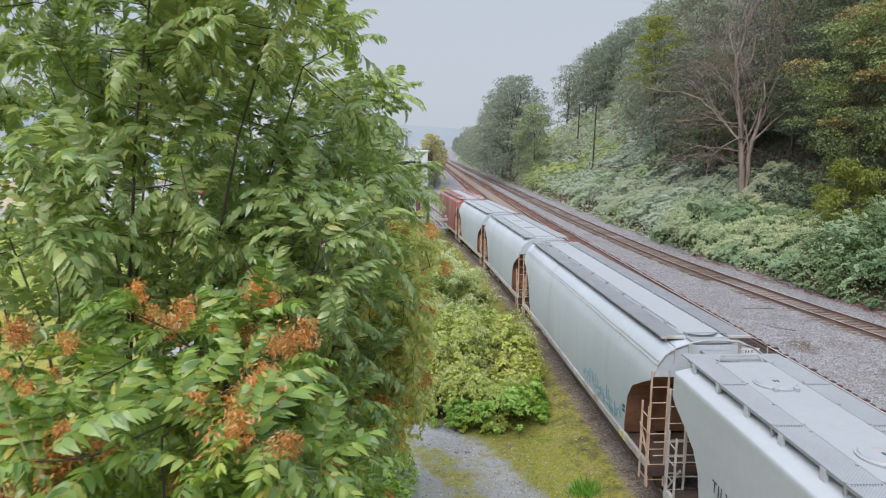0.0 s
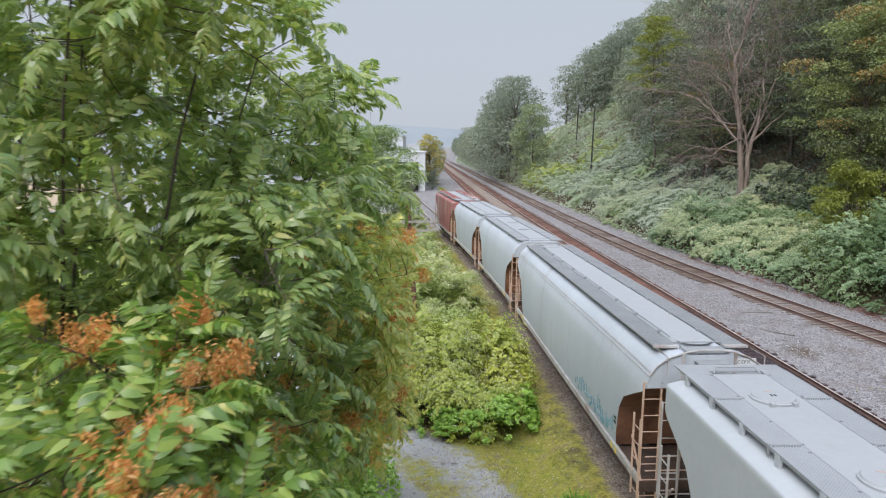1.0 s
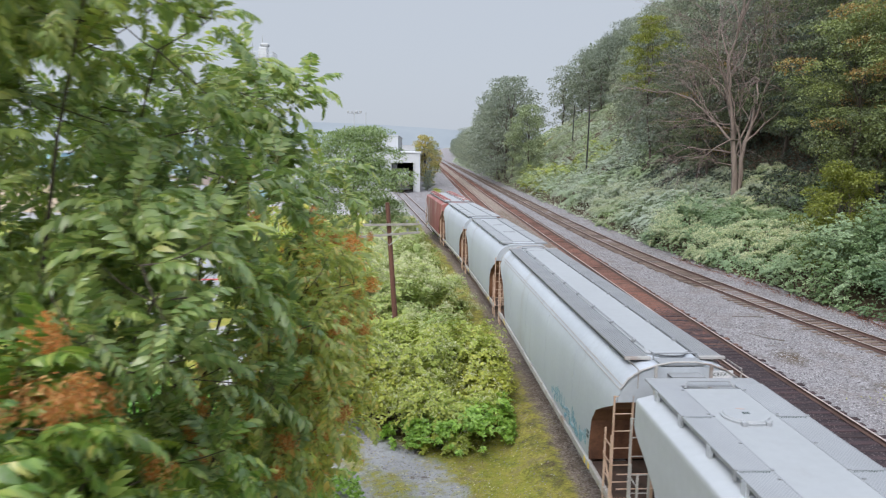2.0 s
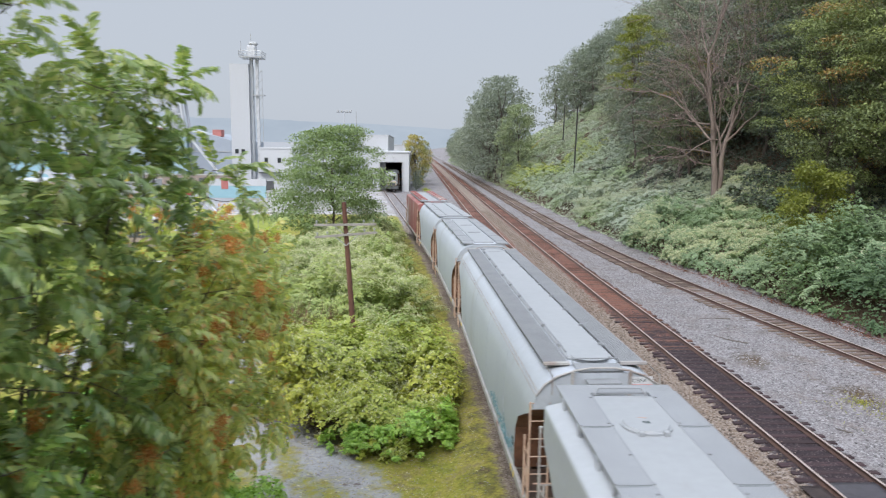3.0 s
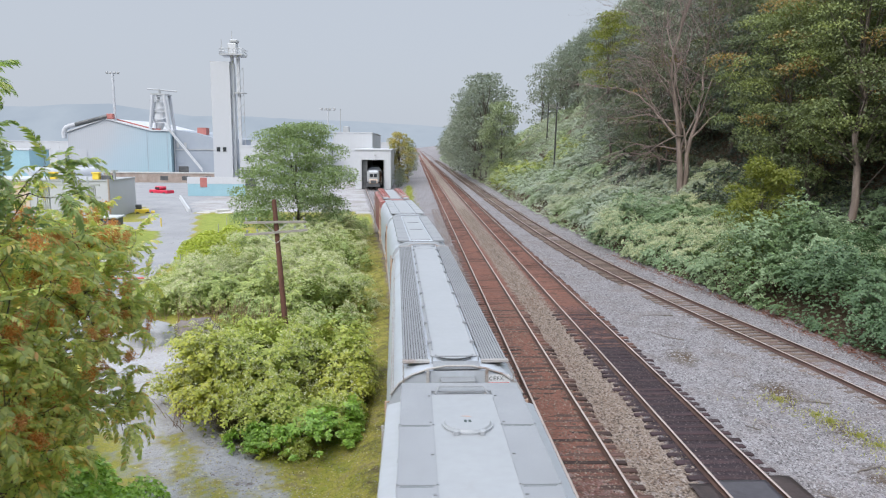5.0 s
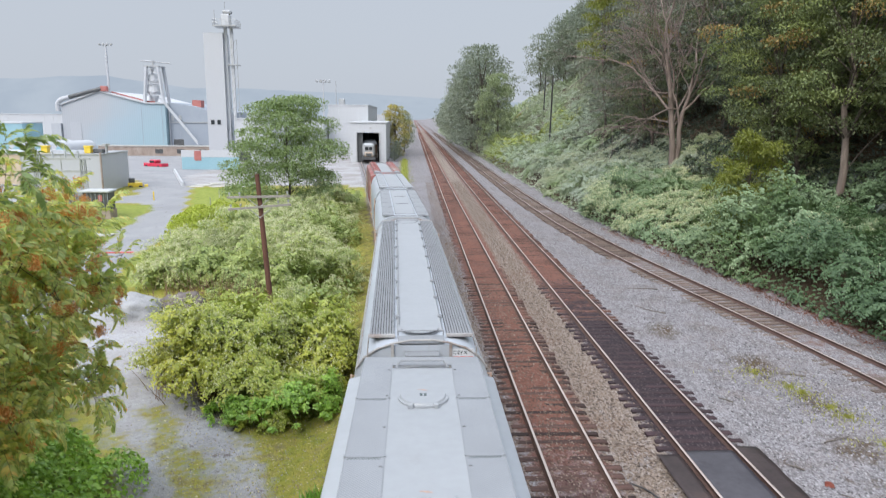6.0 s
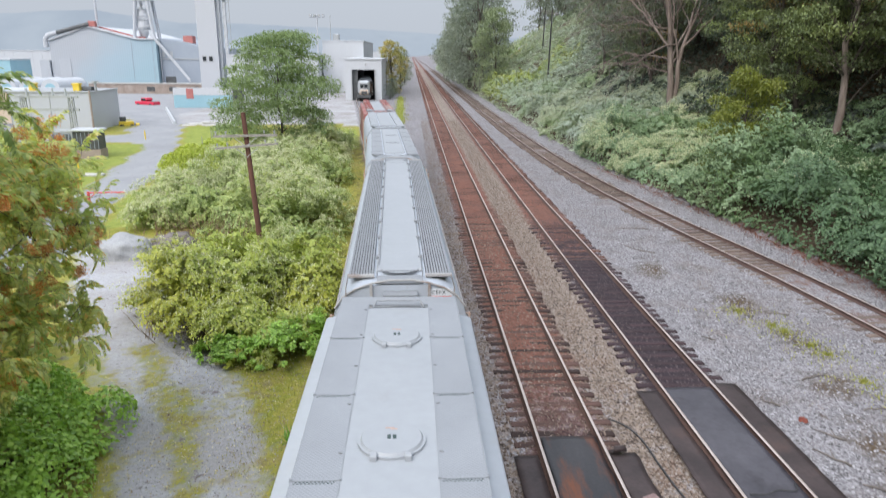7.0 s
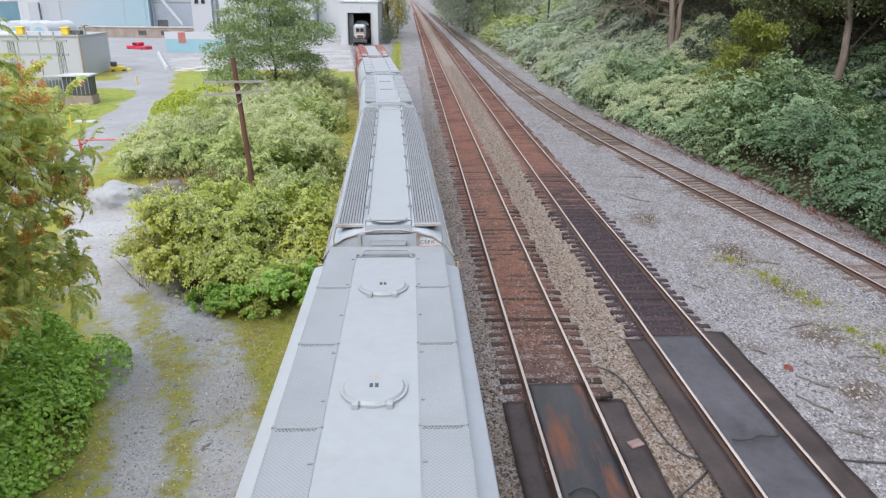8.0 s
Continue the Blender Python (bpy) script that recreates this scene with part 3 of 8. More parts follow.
M_BRICK_BASE = surface("brown_masonry", (0.28, 0.22, 0.19), (0.40, 0.34, 0.30), 0.8, 0.9, bump=0.3, fine=6)
M_TANWALL = surface("tan_render", (0.52, 0.42, 0.30), (0.62, 0.52, 0.40), 0.4, 0.8)
M_ROOF_RED = surface("red_roof_edge", (0.38, 0.13, 0.12), (0.46, 0.18, 0.16), 0.5, 0.7)
# dark metal parts, and the painted shade inside the shed and wall openings
M_DARK_METAL_AND_SHADE = surface("dark_metal_and_shade", (0.07, 0.075, 0.08), (0.14, 0.145, 0.15), 1, 0.5, 0.4)
M_GALV = surface("galvanised_steel", (0.390, 0.405, 0.420), (0.480, 0.495, 0.510), 1, 0.45, 0.4)
M_CREAM = surface("rust_stained_cream_paint", (0.42, 0.33, 0.26), (0.52, 0.43, 0.35), 1.2, 0.6, stain=(0.34, 0.15, 0.08), stain_scale=1.5, stain_at=0.52)
M_RED_TRUCK = surface("red_vehicle_paint", (0.55, 0.02, 0.06), (0.62, 0.04, 0.08), 1, 0.3)
M_MOUND = surface("pale_gravel_heap", (0.29, 0.295, 0.305), (0.38, 0.385, 0.395), 1.2, 0.95, bump=0.6, fine=14)
M_MOUND_BROWN = surface("brown_gravel_heap", (0.13, 0.11, 0.105), (0.20, 0.175, 0.165), 1.2, 0.95, bump=0.6, fine=9)
M_DEADWOOD = surface("grey_dead_wood", (0.10, 0.085, 0.075), (0.22, 0.19, 0.17), 3, 0.9, bump=0.3)
M_PINK_WOOD = surface("pinkish_wood", (0.20, 0.13, 0.125), (0.30, 0.21, 0.20), 3, 0.85, bump=0.2)
M_CLAY = surface("orange_clay_lump", (0.14, 0.03, 0.022), (0.24, 0.075, 0.05), 6, 0.9)


def glass_material():
    m, n, l, b = nodes_of("dark_window_glass")
    b.inputs["Base Color"].default_value = (0.03, 0.035, 0.04, 1)
    b.inputs["Roughness"].default_value = 0.08
    return m


M_GLASS = glass_material()


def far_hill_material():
    """Distant ridge whose glowing colour has the blue haze of damp air painted in."""
    m, n, l, b = nodes_of("haze_painted_ridge")
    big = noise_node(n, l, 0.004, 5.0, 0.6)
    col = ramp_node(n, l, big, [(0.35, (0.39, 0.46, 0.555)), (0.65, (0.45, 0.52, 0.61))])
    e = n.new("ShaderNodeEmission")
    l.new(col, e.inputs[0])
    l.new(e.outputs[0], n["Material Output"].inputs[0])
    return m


M_RIDGE = far_hill_material()

# ---- ground: one sheet to the horizon ----
def spread_lines(stops):
    out = [stops[0][0]]
    for (a, s0), (b, s1) in zip(stops, stops[1:]):
        v = a
        while v < b - 1e-6:
            s = s0 + (s1 - s0) * (v - a) / (b - a)
            v = min(v + s, b)
            out.append(v)
    return np.array(out)


def polyline_gap(x, y, pts):
    best = np.full(np.shape(x), 1e9)
    for (x0, y0), (x1, y1) in zip(pts, pts[1:]):
        dx, dy = x1 - x0, y1 - y0
        t = np.clip(((x - x0) * dx + (y - y0) * dy) / (dx * dx + dy * dy), 0, 1)
        best = np.minimum(best, np.hypot(x - x0 - t * dx, y - y0 - t * dy))
    return best


RUT_A = [(-5.2, 5), (-5.7, 12), (-6.25, 14.2), (-8.0, 18.4), (-8.7, 19.9), (-10.6, 23.1), (-11.9, 25.3), (-13.0, 28.0), (-13.8, 30.5)]
RUT_B = [(-3.4, 5), (-4.0, 12), (-4.25, 13.2), (-5.1, 16.5), (-6.2, 19.8), (-7.5, 21.3), (-8.6, 23.3), (-11.4, 27.6), (-13.2, 30.0)]
MOSS = [(-4.3, 5), (-4.9, 12), (-5.2, 13.2), (-6.6, 17.3), (-8.6, 21.0), (-9.8, 23.0), (-10.6, 23.9)]



def build_ground():
    xs = spread_lines([(-2500, 400), (-300, 60), (-80, 4), (-24, 1.2), (-14, 0.33), (20, 0.33), (34, 1.0), (70, 4), (300, 60), (2500, 400)])
    ys = spread_lines([(-300, 40), (-10, 3), (6, 0.33), (40, 0.4), (75, 0.8), (112, 1.1), (160, 3), (400, 15), (1000, 80), (4500, 500)])
    X, Y = np.meshgrid(xs, ys)
    Z = ground_z(X, Y)
    nx, ny = len(xs), len(ys)
    i = (np.arange(ny - 1)[:, None] * nx + np.arange(nx - 1)[None]).ravel()
    faces = np.stack([i, i + 1, i + nx + 1, i + nx], 1)
    ob = sheet("ground", np.stack([X, Y, Z], -1).reshape(-1, 3), faces, M_GROUND, smooth_faces=True)
    x, y = X.ravel(), Y.ravel()
    n = vnoise(x, y, 1.1, 11)
    strip = polyline_gap(x, y, MOSS)
    road = np.maximum(1 - smooth(0.3, 1.05, polyline_gap(x, y, RUT_A)), 1 - smooth(0.35, 1.25, polyline_gap(x, y, RUT_B)))
    road = road * (0.86 + 0.6 * (n - 0.5)) * (1 - 0.62 * (1 - smooth(0.1, 0.5, strip)))
    road = np.maximum(road, 0.36 * (1 - smooth(1.6, 2.5, strip)))
    road = np.maximum(road, (1 - smooth(1.2, 2.6, polyline_gap(x, y, [(-10.6, 24.8), (-12.2, 27.0), (-14.0, 32.0), (-15.8, 36.0)]))) * (0.95 + 0.4 * (n - 0.5)))
    lo = np.interp(y, [34, 44, 49, 53, 60, 76, 80, 96, 112, 130], [-21.0, -23.4, -24.3, -24.9, -26.3, -29.2, -33.0, -38.0, -46.0, -54.0])
    hi = np.interp(y, [34, 44, 46, 50, 58, 69, 80, 96, 114, 131], [-17.4, -19.4, -20.2, -20.7, -20.9, -23.6, -26.6, -31.0, -38.4, -44.6])
    paved = smooth(-0.4, 0.5, x - lo) * (1 - smooth(-0.5, 0.4, x - hi)) * (y > 30) * (y < 132)
    paved = np.maximum(paved, smooth(77.5, 79, y) * (1 - smooth(83, 85, y)) * (x > -48) * (x < -31))
    paved = np.maximum(paved, smooth(108, 114, y) * smooth(-34, -38, x) * (y < 700))
    road = np.maximum(road, smooth(88, 96, y) * (x > -9.5) * (x < 0) * (y < 400))
    road = np.maximum(road, smooth(93, 98, y) * (x > -40) * (x < -2) * (y < 400))
    paved = np.maximum(paved, smooth(84, 88, y) * smooth(-41, -45, x) * (y < 700))
    lawn = np.maximum(smooth(-1.0, 0.6, lo - x) * (y > 43) * (1 - smooth(76, 78, y)), smooth(-0.2, 1.0, x - hi) * (y > 40) * (1 - smooth(90, 95, y)) * (x < np.where(y > 74, -21.0, -13.0))) * (x > -60)
    left = train_x(y) - 1.35
    lawn = np.maximum(lawn, 0.85 * smooth(0.0, 0.5, left - x) * (x > -11.5) * (y > 70) * (1 - smooth(86, 92, y)))
    lawn = np.maximum(lawn, 0.8 * (1 - smooth(0.35, 0.9, np.abs(x + 2.1 + 0.012 * (y - 100)))) * smooth(88, 98, y) * (1 - smooth(150, 170, y)))
    ballast = smooth(-0.5, 0.6, x - left) * (1 - smooth(0.2, 1.2 + 60 * smooth(200, 260, y), x - foot_x(y) - 40 * smooth(200, 260, y)))
    t2, t3, t4 = np.abs(x - 3.35), np.abs(x - 7.32), np.abs(x - yard_x(y))
    # rust thins past 50 m, which paints distance haze onto the tracks
    rust = (1 - smooth(0.95, 1.35, t2)) * (0.6 + 0.5 * smooth(14, 26, y) - 0.25 * smooth(50, 100, y))
    rust = np.maximum(rust, (1 - smooth(0.95, 1.35, t3)) * (smooth(20, 36, y) * 1.1 - 0.25 * smooth(50, 100, y)))
    rust = np.maximum(rust, 0.34 * (1 - smooth(0.6, 1.5, t4)))
    tan = (0.62 + 0.4 * smooth(10, 30, y)) * (1 - smooth(0.75, 1.15, np.abs(x - 5.33))) * (y < 500)
    tan = np.maximum(tan, 0.55 * (1 - smooth(38, 72, y)) * (1 - smooth(0.5, 0.9, np.abs(x - 1.5))))
    rust = np.maximum(rust, (0.12 + 0.4 * (1 - smooth(34, 50, y))) * (1 - smooth(0.25, 0.8, np.abs(x - foot_x(y) - 0.35))))
    oil = (1 - smooth(0.65, 1.3, t3)) * (1 - smooth(24, 42, y)) * 1.35
    oil = np.maximum(oil, (1 - smooth(0.6, 1.4, t2)) * (1 - smooth(13, 24, y)) * 0.62)
    soil = 0.36 * (1 - smooth(0.2, 1.3, np.abs(x - left + 0.5))) * (y < 80)
    tan = np.maximum(tan, 0.8 * (1 - smooth(0.35, 0.7, np.abs(x - left - 0.3))) * (y < 80))
    soil = np.maximum(soil, 1.1 * smooth(0.1, 0.7, x - foot_x(y)) * (1 - smooth(190, 230, y)))
    soil = np.maximum(soil, 0.8 * (1 - smooth(0.6, 0.8, np.hypot((x + 6.6) / 4.0, (y - 27) / 6.5))))
    for px, py, r in ((11.1, 15.3, 0.8), (11.9, 18.4, 0.7), (12.1, 25.0, 1.0), (13.2, 16.4, 0.9), (12.5, 21.8, 0.6), (10.4, 30.0, 0.7)):
        soil = np.maximum(soil, 0.8 * np.exp(-((x - px) ** 2 + 0.4 * (y - py) ** 2) / r ** 2))
    soil = np.maximum(soil, 0.9 * smooth(-8.2, -9.2, x) * smooth(19, 15, y) * (y > -20))
    for key, chans in (("cover", (road, ballast, rust)), ("cover_more", (oil, soil, paved)), ("cover_last", (tan, lawn, tan * 0))):
        att = ob.data.attributes.new(key, 'FLOAT_COLOR', 'POINT')
        att.data.foreach_set("color", np.stack([*chans, np.ones_like(x)], 1).astype(np.float32).ravel())
    tagged(ob, "gravel, moss and ballast ground beside the railway", "ground", kind="structure")
    return ob


ground = build_ground()


def ridge():
    xs = np.linspace(-3600, 1600, 120)
    top = np.interp(xs, [-3600, -1900, -1446, -1155, -865, -569, -270, 32, 300, 900, 1600], [150, 120, 134, 147, 106, 103, 96, 82, 66, 60, 90])
    top = top + 7 * (vnoise(xs, xs * 0, 160, 8) - 0.5) + 3 * (vnoise(xs, xs * 0, 45, 9) - 0.5)
    rows = [np.stack([xs, 2500 + 0 * xs, -20 + 0 * xs], 1), np.stack([xs, 2560 + 0 * xs, top * 0.55], 1),
            np.stack([xs, 2700 + 0 * xs, top * 1.06], 1), np.stack([xs, 3100 + 0 * xs, -20 + 0 * xs], 1)]
    v = np.concatenate(rows)
    n = len(xs)
    f = [np.stack([k * n + np.arange(n - 1), k * n + np.arange(1, n), (k + 1) * n + np.arange(1, n), (k + 1) * n + np.arange(n - 1)], 1) for k in range(3)]
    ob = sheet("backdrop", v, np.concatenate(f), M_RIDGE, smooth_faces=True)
    tagged(ob, "wooded ridge on the horizon with blue haze painted in", "hills", kind="structure")


ridge()


# ---- tracks ----
def rail_mesh(centre, side, y0, y1, step):
    """A flat-bottomed rail along a centre line, side metres from it."""
    ys = np.concatenate([np.arange(y0, min(y1, 130), step), np.arange(130, max(y1, 131), 20.0)])
    xs = centre(ys)
    tx, ty = np.gradient(xs), np.gradient(ys)
    ln = np.hypot(tx, ty)
    nx, ny = ty / ln, -tx / ln
    prof = [(-0.07, -0.17), (-0.07, -0.155), (-0.012, -0.13), (-0.012, -0.045), (-0.036, -0.035), (-0.036, -0.004), (-0.028, 0.0),
            (0.028, 0.0), (0.036, -0.004), (0.036, -0.035), (0.012, -0.045), (0.012, -0.13), (0.07, -0.155), (0.07, -0.17)]
    k = len(prof)
    V = np.zeros((len(ys), k, 3))
    for j, (a, z) in enumerate(prof):
        V[:, j, 0] = xs + nx * (side + a)
        V[:, j, 1] = ys + ny * (side + a)
        V[:, j, 2] = z
    i = (np.arange(len(ys) - 1)[:, None] * k + np.arange(k - 1)[None]).ravel()
    F = np.stack([i, i + 1, i + k + 1, i + k], 1)
    tops = np.tile(np.isin(np.arange(k - 1), (5, 6, 7)), len(ys) - 1)
    return V.reshape(-1, 3), F, tops


def tie_mesh(name, w, mat):
    bm = block(-1.3, 1.3, -w / 2, w / 2, -0.17, 0.0, 0.015)
    me = bpy.data.meshes.new(name)
    bmesh.ops.recalc_face_normals(bm, faces=bm.faces[:])
    bm.to_mesh(me)
    bm.free()
    me.materials.append(mat)
    return me


def track(name, label, centre, y0, y1, near0, near1, tie_mat, step, seed, worn, far_mat=None, switch=1e9, sunk=0.0):
    ob = thing(name, label, "railway track", kind="structure")
    for side in (-0.753, 0.753):
        V, F, tops = rail_mesh(centre, side, y0, y1, 2.0)
        r = sheet("rail", V, F, M_RAIL, ob)
        r.data.materials.append(M_RAIL_TOP)
        r.data.polygons.foreach_set("material_index", tops.astype(np.int32))
        r["label"] = "brown steel rail with a worn bright head" if worn else "rusty brown steel rail"
    me = [tie_mesh("tie", w, tie_mat) for w in (0.22, 0.235, 0.25)]
    me_far = [tie_mesh("tie", w, far_mat or tie_mat) for w in (0.22, 0.235, 0.25)]
    rs = random.Random(seed)
    V, F = [], []
    y = y0
    while y < min(y1, 420):
        x = float(centre(y))
        turn = math.degrees(math.atan2(float(centre(y + 0.5) - centre(y - 0.5)), 1.0))
        m = pose(x + rs.uniform(-0.09, 0.09), y + rs.uniform(-0.05, 0.05), -0.172 - sunk + rs.uniform(-0.012, 0.0), rs.uniform(-1, 1), rs.uniform(-0.6, 0.6), -turn + rs.uniform(-1.2, 1.2))
        if near0 <= y <= near1:
            t = new("tie", rs.choice(me if y < switch + rs.uniform(-6, 6) else me_far))
            t.parent = ob
            t.matrix_basis = m
        elif not (y < near0 - 12):
            b = len(V) * 8
            V.append([m @ Vector(p) for p in ((-1.3, -.115, -.1), (1.3, -.115, -.1), (1.3, .115, -.1), (-1.3, .115, -.1), (-1.3, -.115, 0), (1.3, -.115, 0), (1.3, .115, 0), (-1.3, .115, 0))])
            F += [[b + q for q in f] for f in ((4, 5, 6, 7), (0, 1, 5, 4), (1, 2, 6, 5), (2, 3, 7, 6), (3, 0, 4, 7))]
        y += step
    far = sheet("tie_rows", np.array([list(p) for q in V for p in q]), np.array(F), far_mat or tie_mat, ob)
    far["kind"] = "stuff"
    return ob


track("track_main", "rusty main track with dark brown timber ties", lambda y: 3.35 + 0 * np.asarray(y, float), -30, 1600, 9, 118, M_TIE_SOOTY, 0.5, 1, True, M_TIE, 34)
track("track_second", "oil-blackened track with dark timber ties", lambda y: 7.32 + 0 * np.asarray(y, float), -30, 1600, 9, 118, M_TIE_DARK, 0.5, 2, True, M_TIE, 33)
track("track_outer", "weathered outer track curving away beneath the hillside", yard_x, -30, 1600, 15, 120, M_TIE_GREY, 0.52, 3, False)
track("track_siding", "grimy siding carrying the freight cars", train_x, -20, 175, 9, 40, M_TIE_DARK, 0.55, 4, False, sunk=0.06)


def stones(name, n, sample, size, mat, label):
    """Loose stones: squashed, uneven octahedra."""
    x, y = sample(n)
    s = size * rng.uniform(0.6, 1.5, n)
    z = ground_z(x, y) + s * 0.25
    base = np.array([(1, 0, 0), (0, 1, 0), (-1, 0, 0), (0, -1, 0), (0, 0, 0.75), (0, 0, -0.75)], float)
    v = base[None] * rng.uniform(0.6, 1.3, (n, 6, 1)) * s[:, None, None]
    a = rng.uniform(0, math.tau, n)
    c, q = np.cos(a)[:, None], np.sin(a)[:, None]
    v = np.stack([v[..., 0] * c - v[..., 1] * q, v[..., 0] * q + v[..., 1] * c, v[..., 2] + 0.3 * v[..., 0] * rng.uniform(-1, 1, (n, 1))], -1)
    v += np.stack([x, y, z], 1)[:, None]
    f = np.array([(0, 1, 4), (1, 2, 4), (2, 3, 4), (3, 0, 4)])
    faces = (np.arange(n)[:, None, None] * 6 + f[None]).reshape(-1, 3)
    ob = sheet(name, v.reshape(-1, 3), faces, mat)
    tagged(ob, label, "stones", kind="stuff")
    return ob


def stone_material(name, stops, patch):
    m, n, l, b = nodes_of(name)
    geo = n.new("ShaderNodeNewGeometry")
    col = ramp_node(n, l, geo.outputs["Random Per Island"], stops)
    grain = noise_node(n, l, 40.0, 3.0)
    col = mix_node(n, l, 1.0, col, ramp_node(n, l, grain, [(0.3, (0.8, 0.8, 0.8)), (0.7, (1.15, 1.15, 1.15))]), 'MULTIPLY')
    s = ramp_node(n, l, noise_node(n, l, 0.5, 4.0), [(0.5, (0, 0, 0)), (0.7, (0.7, 0.7, 0.7))])
    col = mix_node(n, l, s, col, patch)
    l.new(col, b.inputs["Base Color"])
    b.inputs["Roughness"].default_value = 0.9
    return m


M_BALLAST_PALE = stone_material("pale_ballast", [(0, (0.06, 0.056, 0.059)), (0.4, (0.215, 0.205, 0.214)), (1, (0.40, 0.387, 0.402))], (0.20, 0.165, 0.15))
M_BALLAST_BROWN = stone_material("brown_ballast", [(0, (0.045, 0.033, 0.027)), (0.5, (0.15, 0.11, 0.083)), (1, (0.31, 0.25, 0.205))], (0.14, 0.075, 0.05))

M_BALLAST_BLACK = stone_material("oily_ballast", [(0, (0.02, 0.015, 0.018)), (0.5, (0.05, 0.037, 0.042)), (1, (0.12, 0.09, 0.095))], (0.07, 0.04, 0.035))


def pale_spot(n):
    y = 9 + 60 * rng.random(n) ** 1.45
    x = rng.uniform(0, 1, n)
    hi = foot_x(y) - 0.2
    x = 8.8 + x * (hi - 8.8)
    keep = np.abs(x - yard_x(y)) > 0.9
    return x[keep], y[keep]


def brown_spot(n):
    y = 9 + 90 * rng.random(n) ** 1.9
    x = np.where(rng.random(n) < 0.62, rng.normal(5.33, 0.52, n), rng.uniform(0.9, 2.1, n))
    return x, y


def between(n):
    y = 9 + 30 * rng.random(n) ** 1.4
    x = rng.uniform(2.0, 4.7, n)
    return x, y


def between_dark(n):
    return rng.uniform(6.2, 8.45, n), 17 + 22 * rng.random(n) ** 1.3


def pale_fill(n):
    x, y = pale_spot(int(n * 1.25))
    k = min(len(x), n)
    return np.resize(x[:k], n), np.resize(y[:k], n)


stones("ballast_stones", 40000, pale_fill, 0.033, M_BALLAST_PALE, "pale grey crushed ballast beside the outer track")
stones("ballast_stones", 27000, brown_spot, 0.036, M_BALLAST_BROWN, "brownish ballast stones between the tracks")
stones("ballast_stones", 9000, between, 0.026, M_BALLAST_BROWN, "rust-stained stones between the ties")
stones("ballast_stones", 7000, between_dark, 0.026, M_BALLAST_BLACK, "oil-black stones between the dark ties")
stones("road_stones", 9000, lambda n: (rng.uniform(-8.5, -2.6, n), 9 + 20 * rng.random(n) ** 1.3), 0.016, M_BALLAST_PALE, "small pale stones strewn over the dirt track")


# ---- track mats, pans and hoses ----
def wavy_mat(name, x0, x1, y0, y1, z, mat, label, seed, lift=0.03):
    nx, ny = max(3, int((x1 - x0) / 0.12)), int((y1 - y0) / 0.2)
    X, Y = np.meshgrid(np.linspace(x0, x1, nx), np.linspace(y0, y1, ny))
    jag = 0.05 * (vnoise(X * 0 + seed, Y, 0.7, seed) - 0.5)
    X = X + np.where(np.isclose(X, x0) | np.isclose(X, x1), jag, 0)
    Z = z + lift * (vnoise(X, Y, 0.45, seed) - 0.4) + 0.012 * (vnoise(X, Y, 0.15, seed + 1) - 0.5)
    Z[-1] -= 0.03
    i = (np.arange(ny - 1)[:, None] * nx + np.arange(nx - 1)[None]).ravel()
    f = np.stack([i, i + 1, i + nx + 1, i + nx], 1)
    top = np.stack([X, Y, Z], -1).reshape(-1, 3)
    low = top - [0, 0, 0.012]
    rim = np.concatenate([np.arange(nx), np.arange(1, ny) * nx + nx - 1, np.arange(nx - 2, -1, -1) + (ny - 1) * nx, np.arange(ny - 2, 0, -1) * nx])
    n = len(top)
    r2 = np.roll(rim, -1)
    faces = np.concatenate([f, f[:, ::-1] + n, np.stack([r2, rim, rim + n, r2 + n], 1)])
    ob = sheet(name, np.concatenate([top, low]), faces, mat, smooth_faces=False)
    return tagged(ob, label, "track mat", "track mats")


wavy_mat("track_mat", 2.66, 4.04, 4, 15.75, -0.10, M_MAT_RUST, "black oil pan with an orange rust streak between the rails", 21, 0.02)
wavy_mat("track_mat", 1.93, 2.5, 4, 15.0, -0.14, M_MAT, "dark brown-black mat along the outside of the rail", 22)
wavy_mat("track_mat", 4.2, 4.86, 4, 15.05, -0.14, M_MAT, "dark torn mat along the outside of the rail", 23)
wavy_mat("track_mat", 6.64, 8.0, 4, 18.2, -0.09, M_MAT_SMOOTH, "smooth black oil mat between the rails", 24, 0.025)
wavy_mat("track_mat", 5.85, 6.48, 4, 18.1, -0.13, M_MAT, "black mat with brown dust outside the rail", 25)
wavy_mat("track_mat", 8.16, 8.85, 4, 18.5, -0.13, M_MAT, "black mat lying over the ballast shoulder", 26)


def hose(name, pts, r, label, mat=None):
    cu = bpy.data.curves.new(name, 'CURVE')
    cu.dimensions = '3D'
    cu.bevel_depth = r
    cu.bevel_resolution = 2
    sp = cu.splines.new('NURBS')
    sp.points.add(len(pts) - 1)
    for p, q in zip(sp.points, pts):
        p.co = (*q, 1)
    sp.use_endpoint_u = True
    sp.order_u = 4
    cu.materials.append(mat or M_RUBBER)
    return tagged(new(name, cu), label, "hose")


def ground_hose(name, xy, r, label, lift=0.0):
    return hose(name, [(x, y, float(ground_z(x, y)) + r + 0.03 + lift) for x, y in xy], r, label)


ground_hose("hose", [(4.65, 16.7), (4.9, 16.6), (5.15, 16.35), (5.3, 15.6), (5.3, 15.0), (5.35, 14.3), (5.4, 13.6), (5.5, 13.1), (5.75, 12.8), (6.1, 12.75)], 0.022, "black hose snaking over the ballast between tracks")
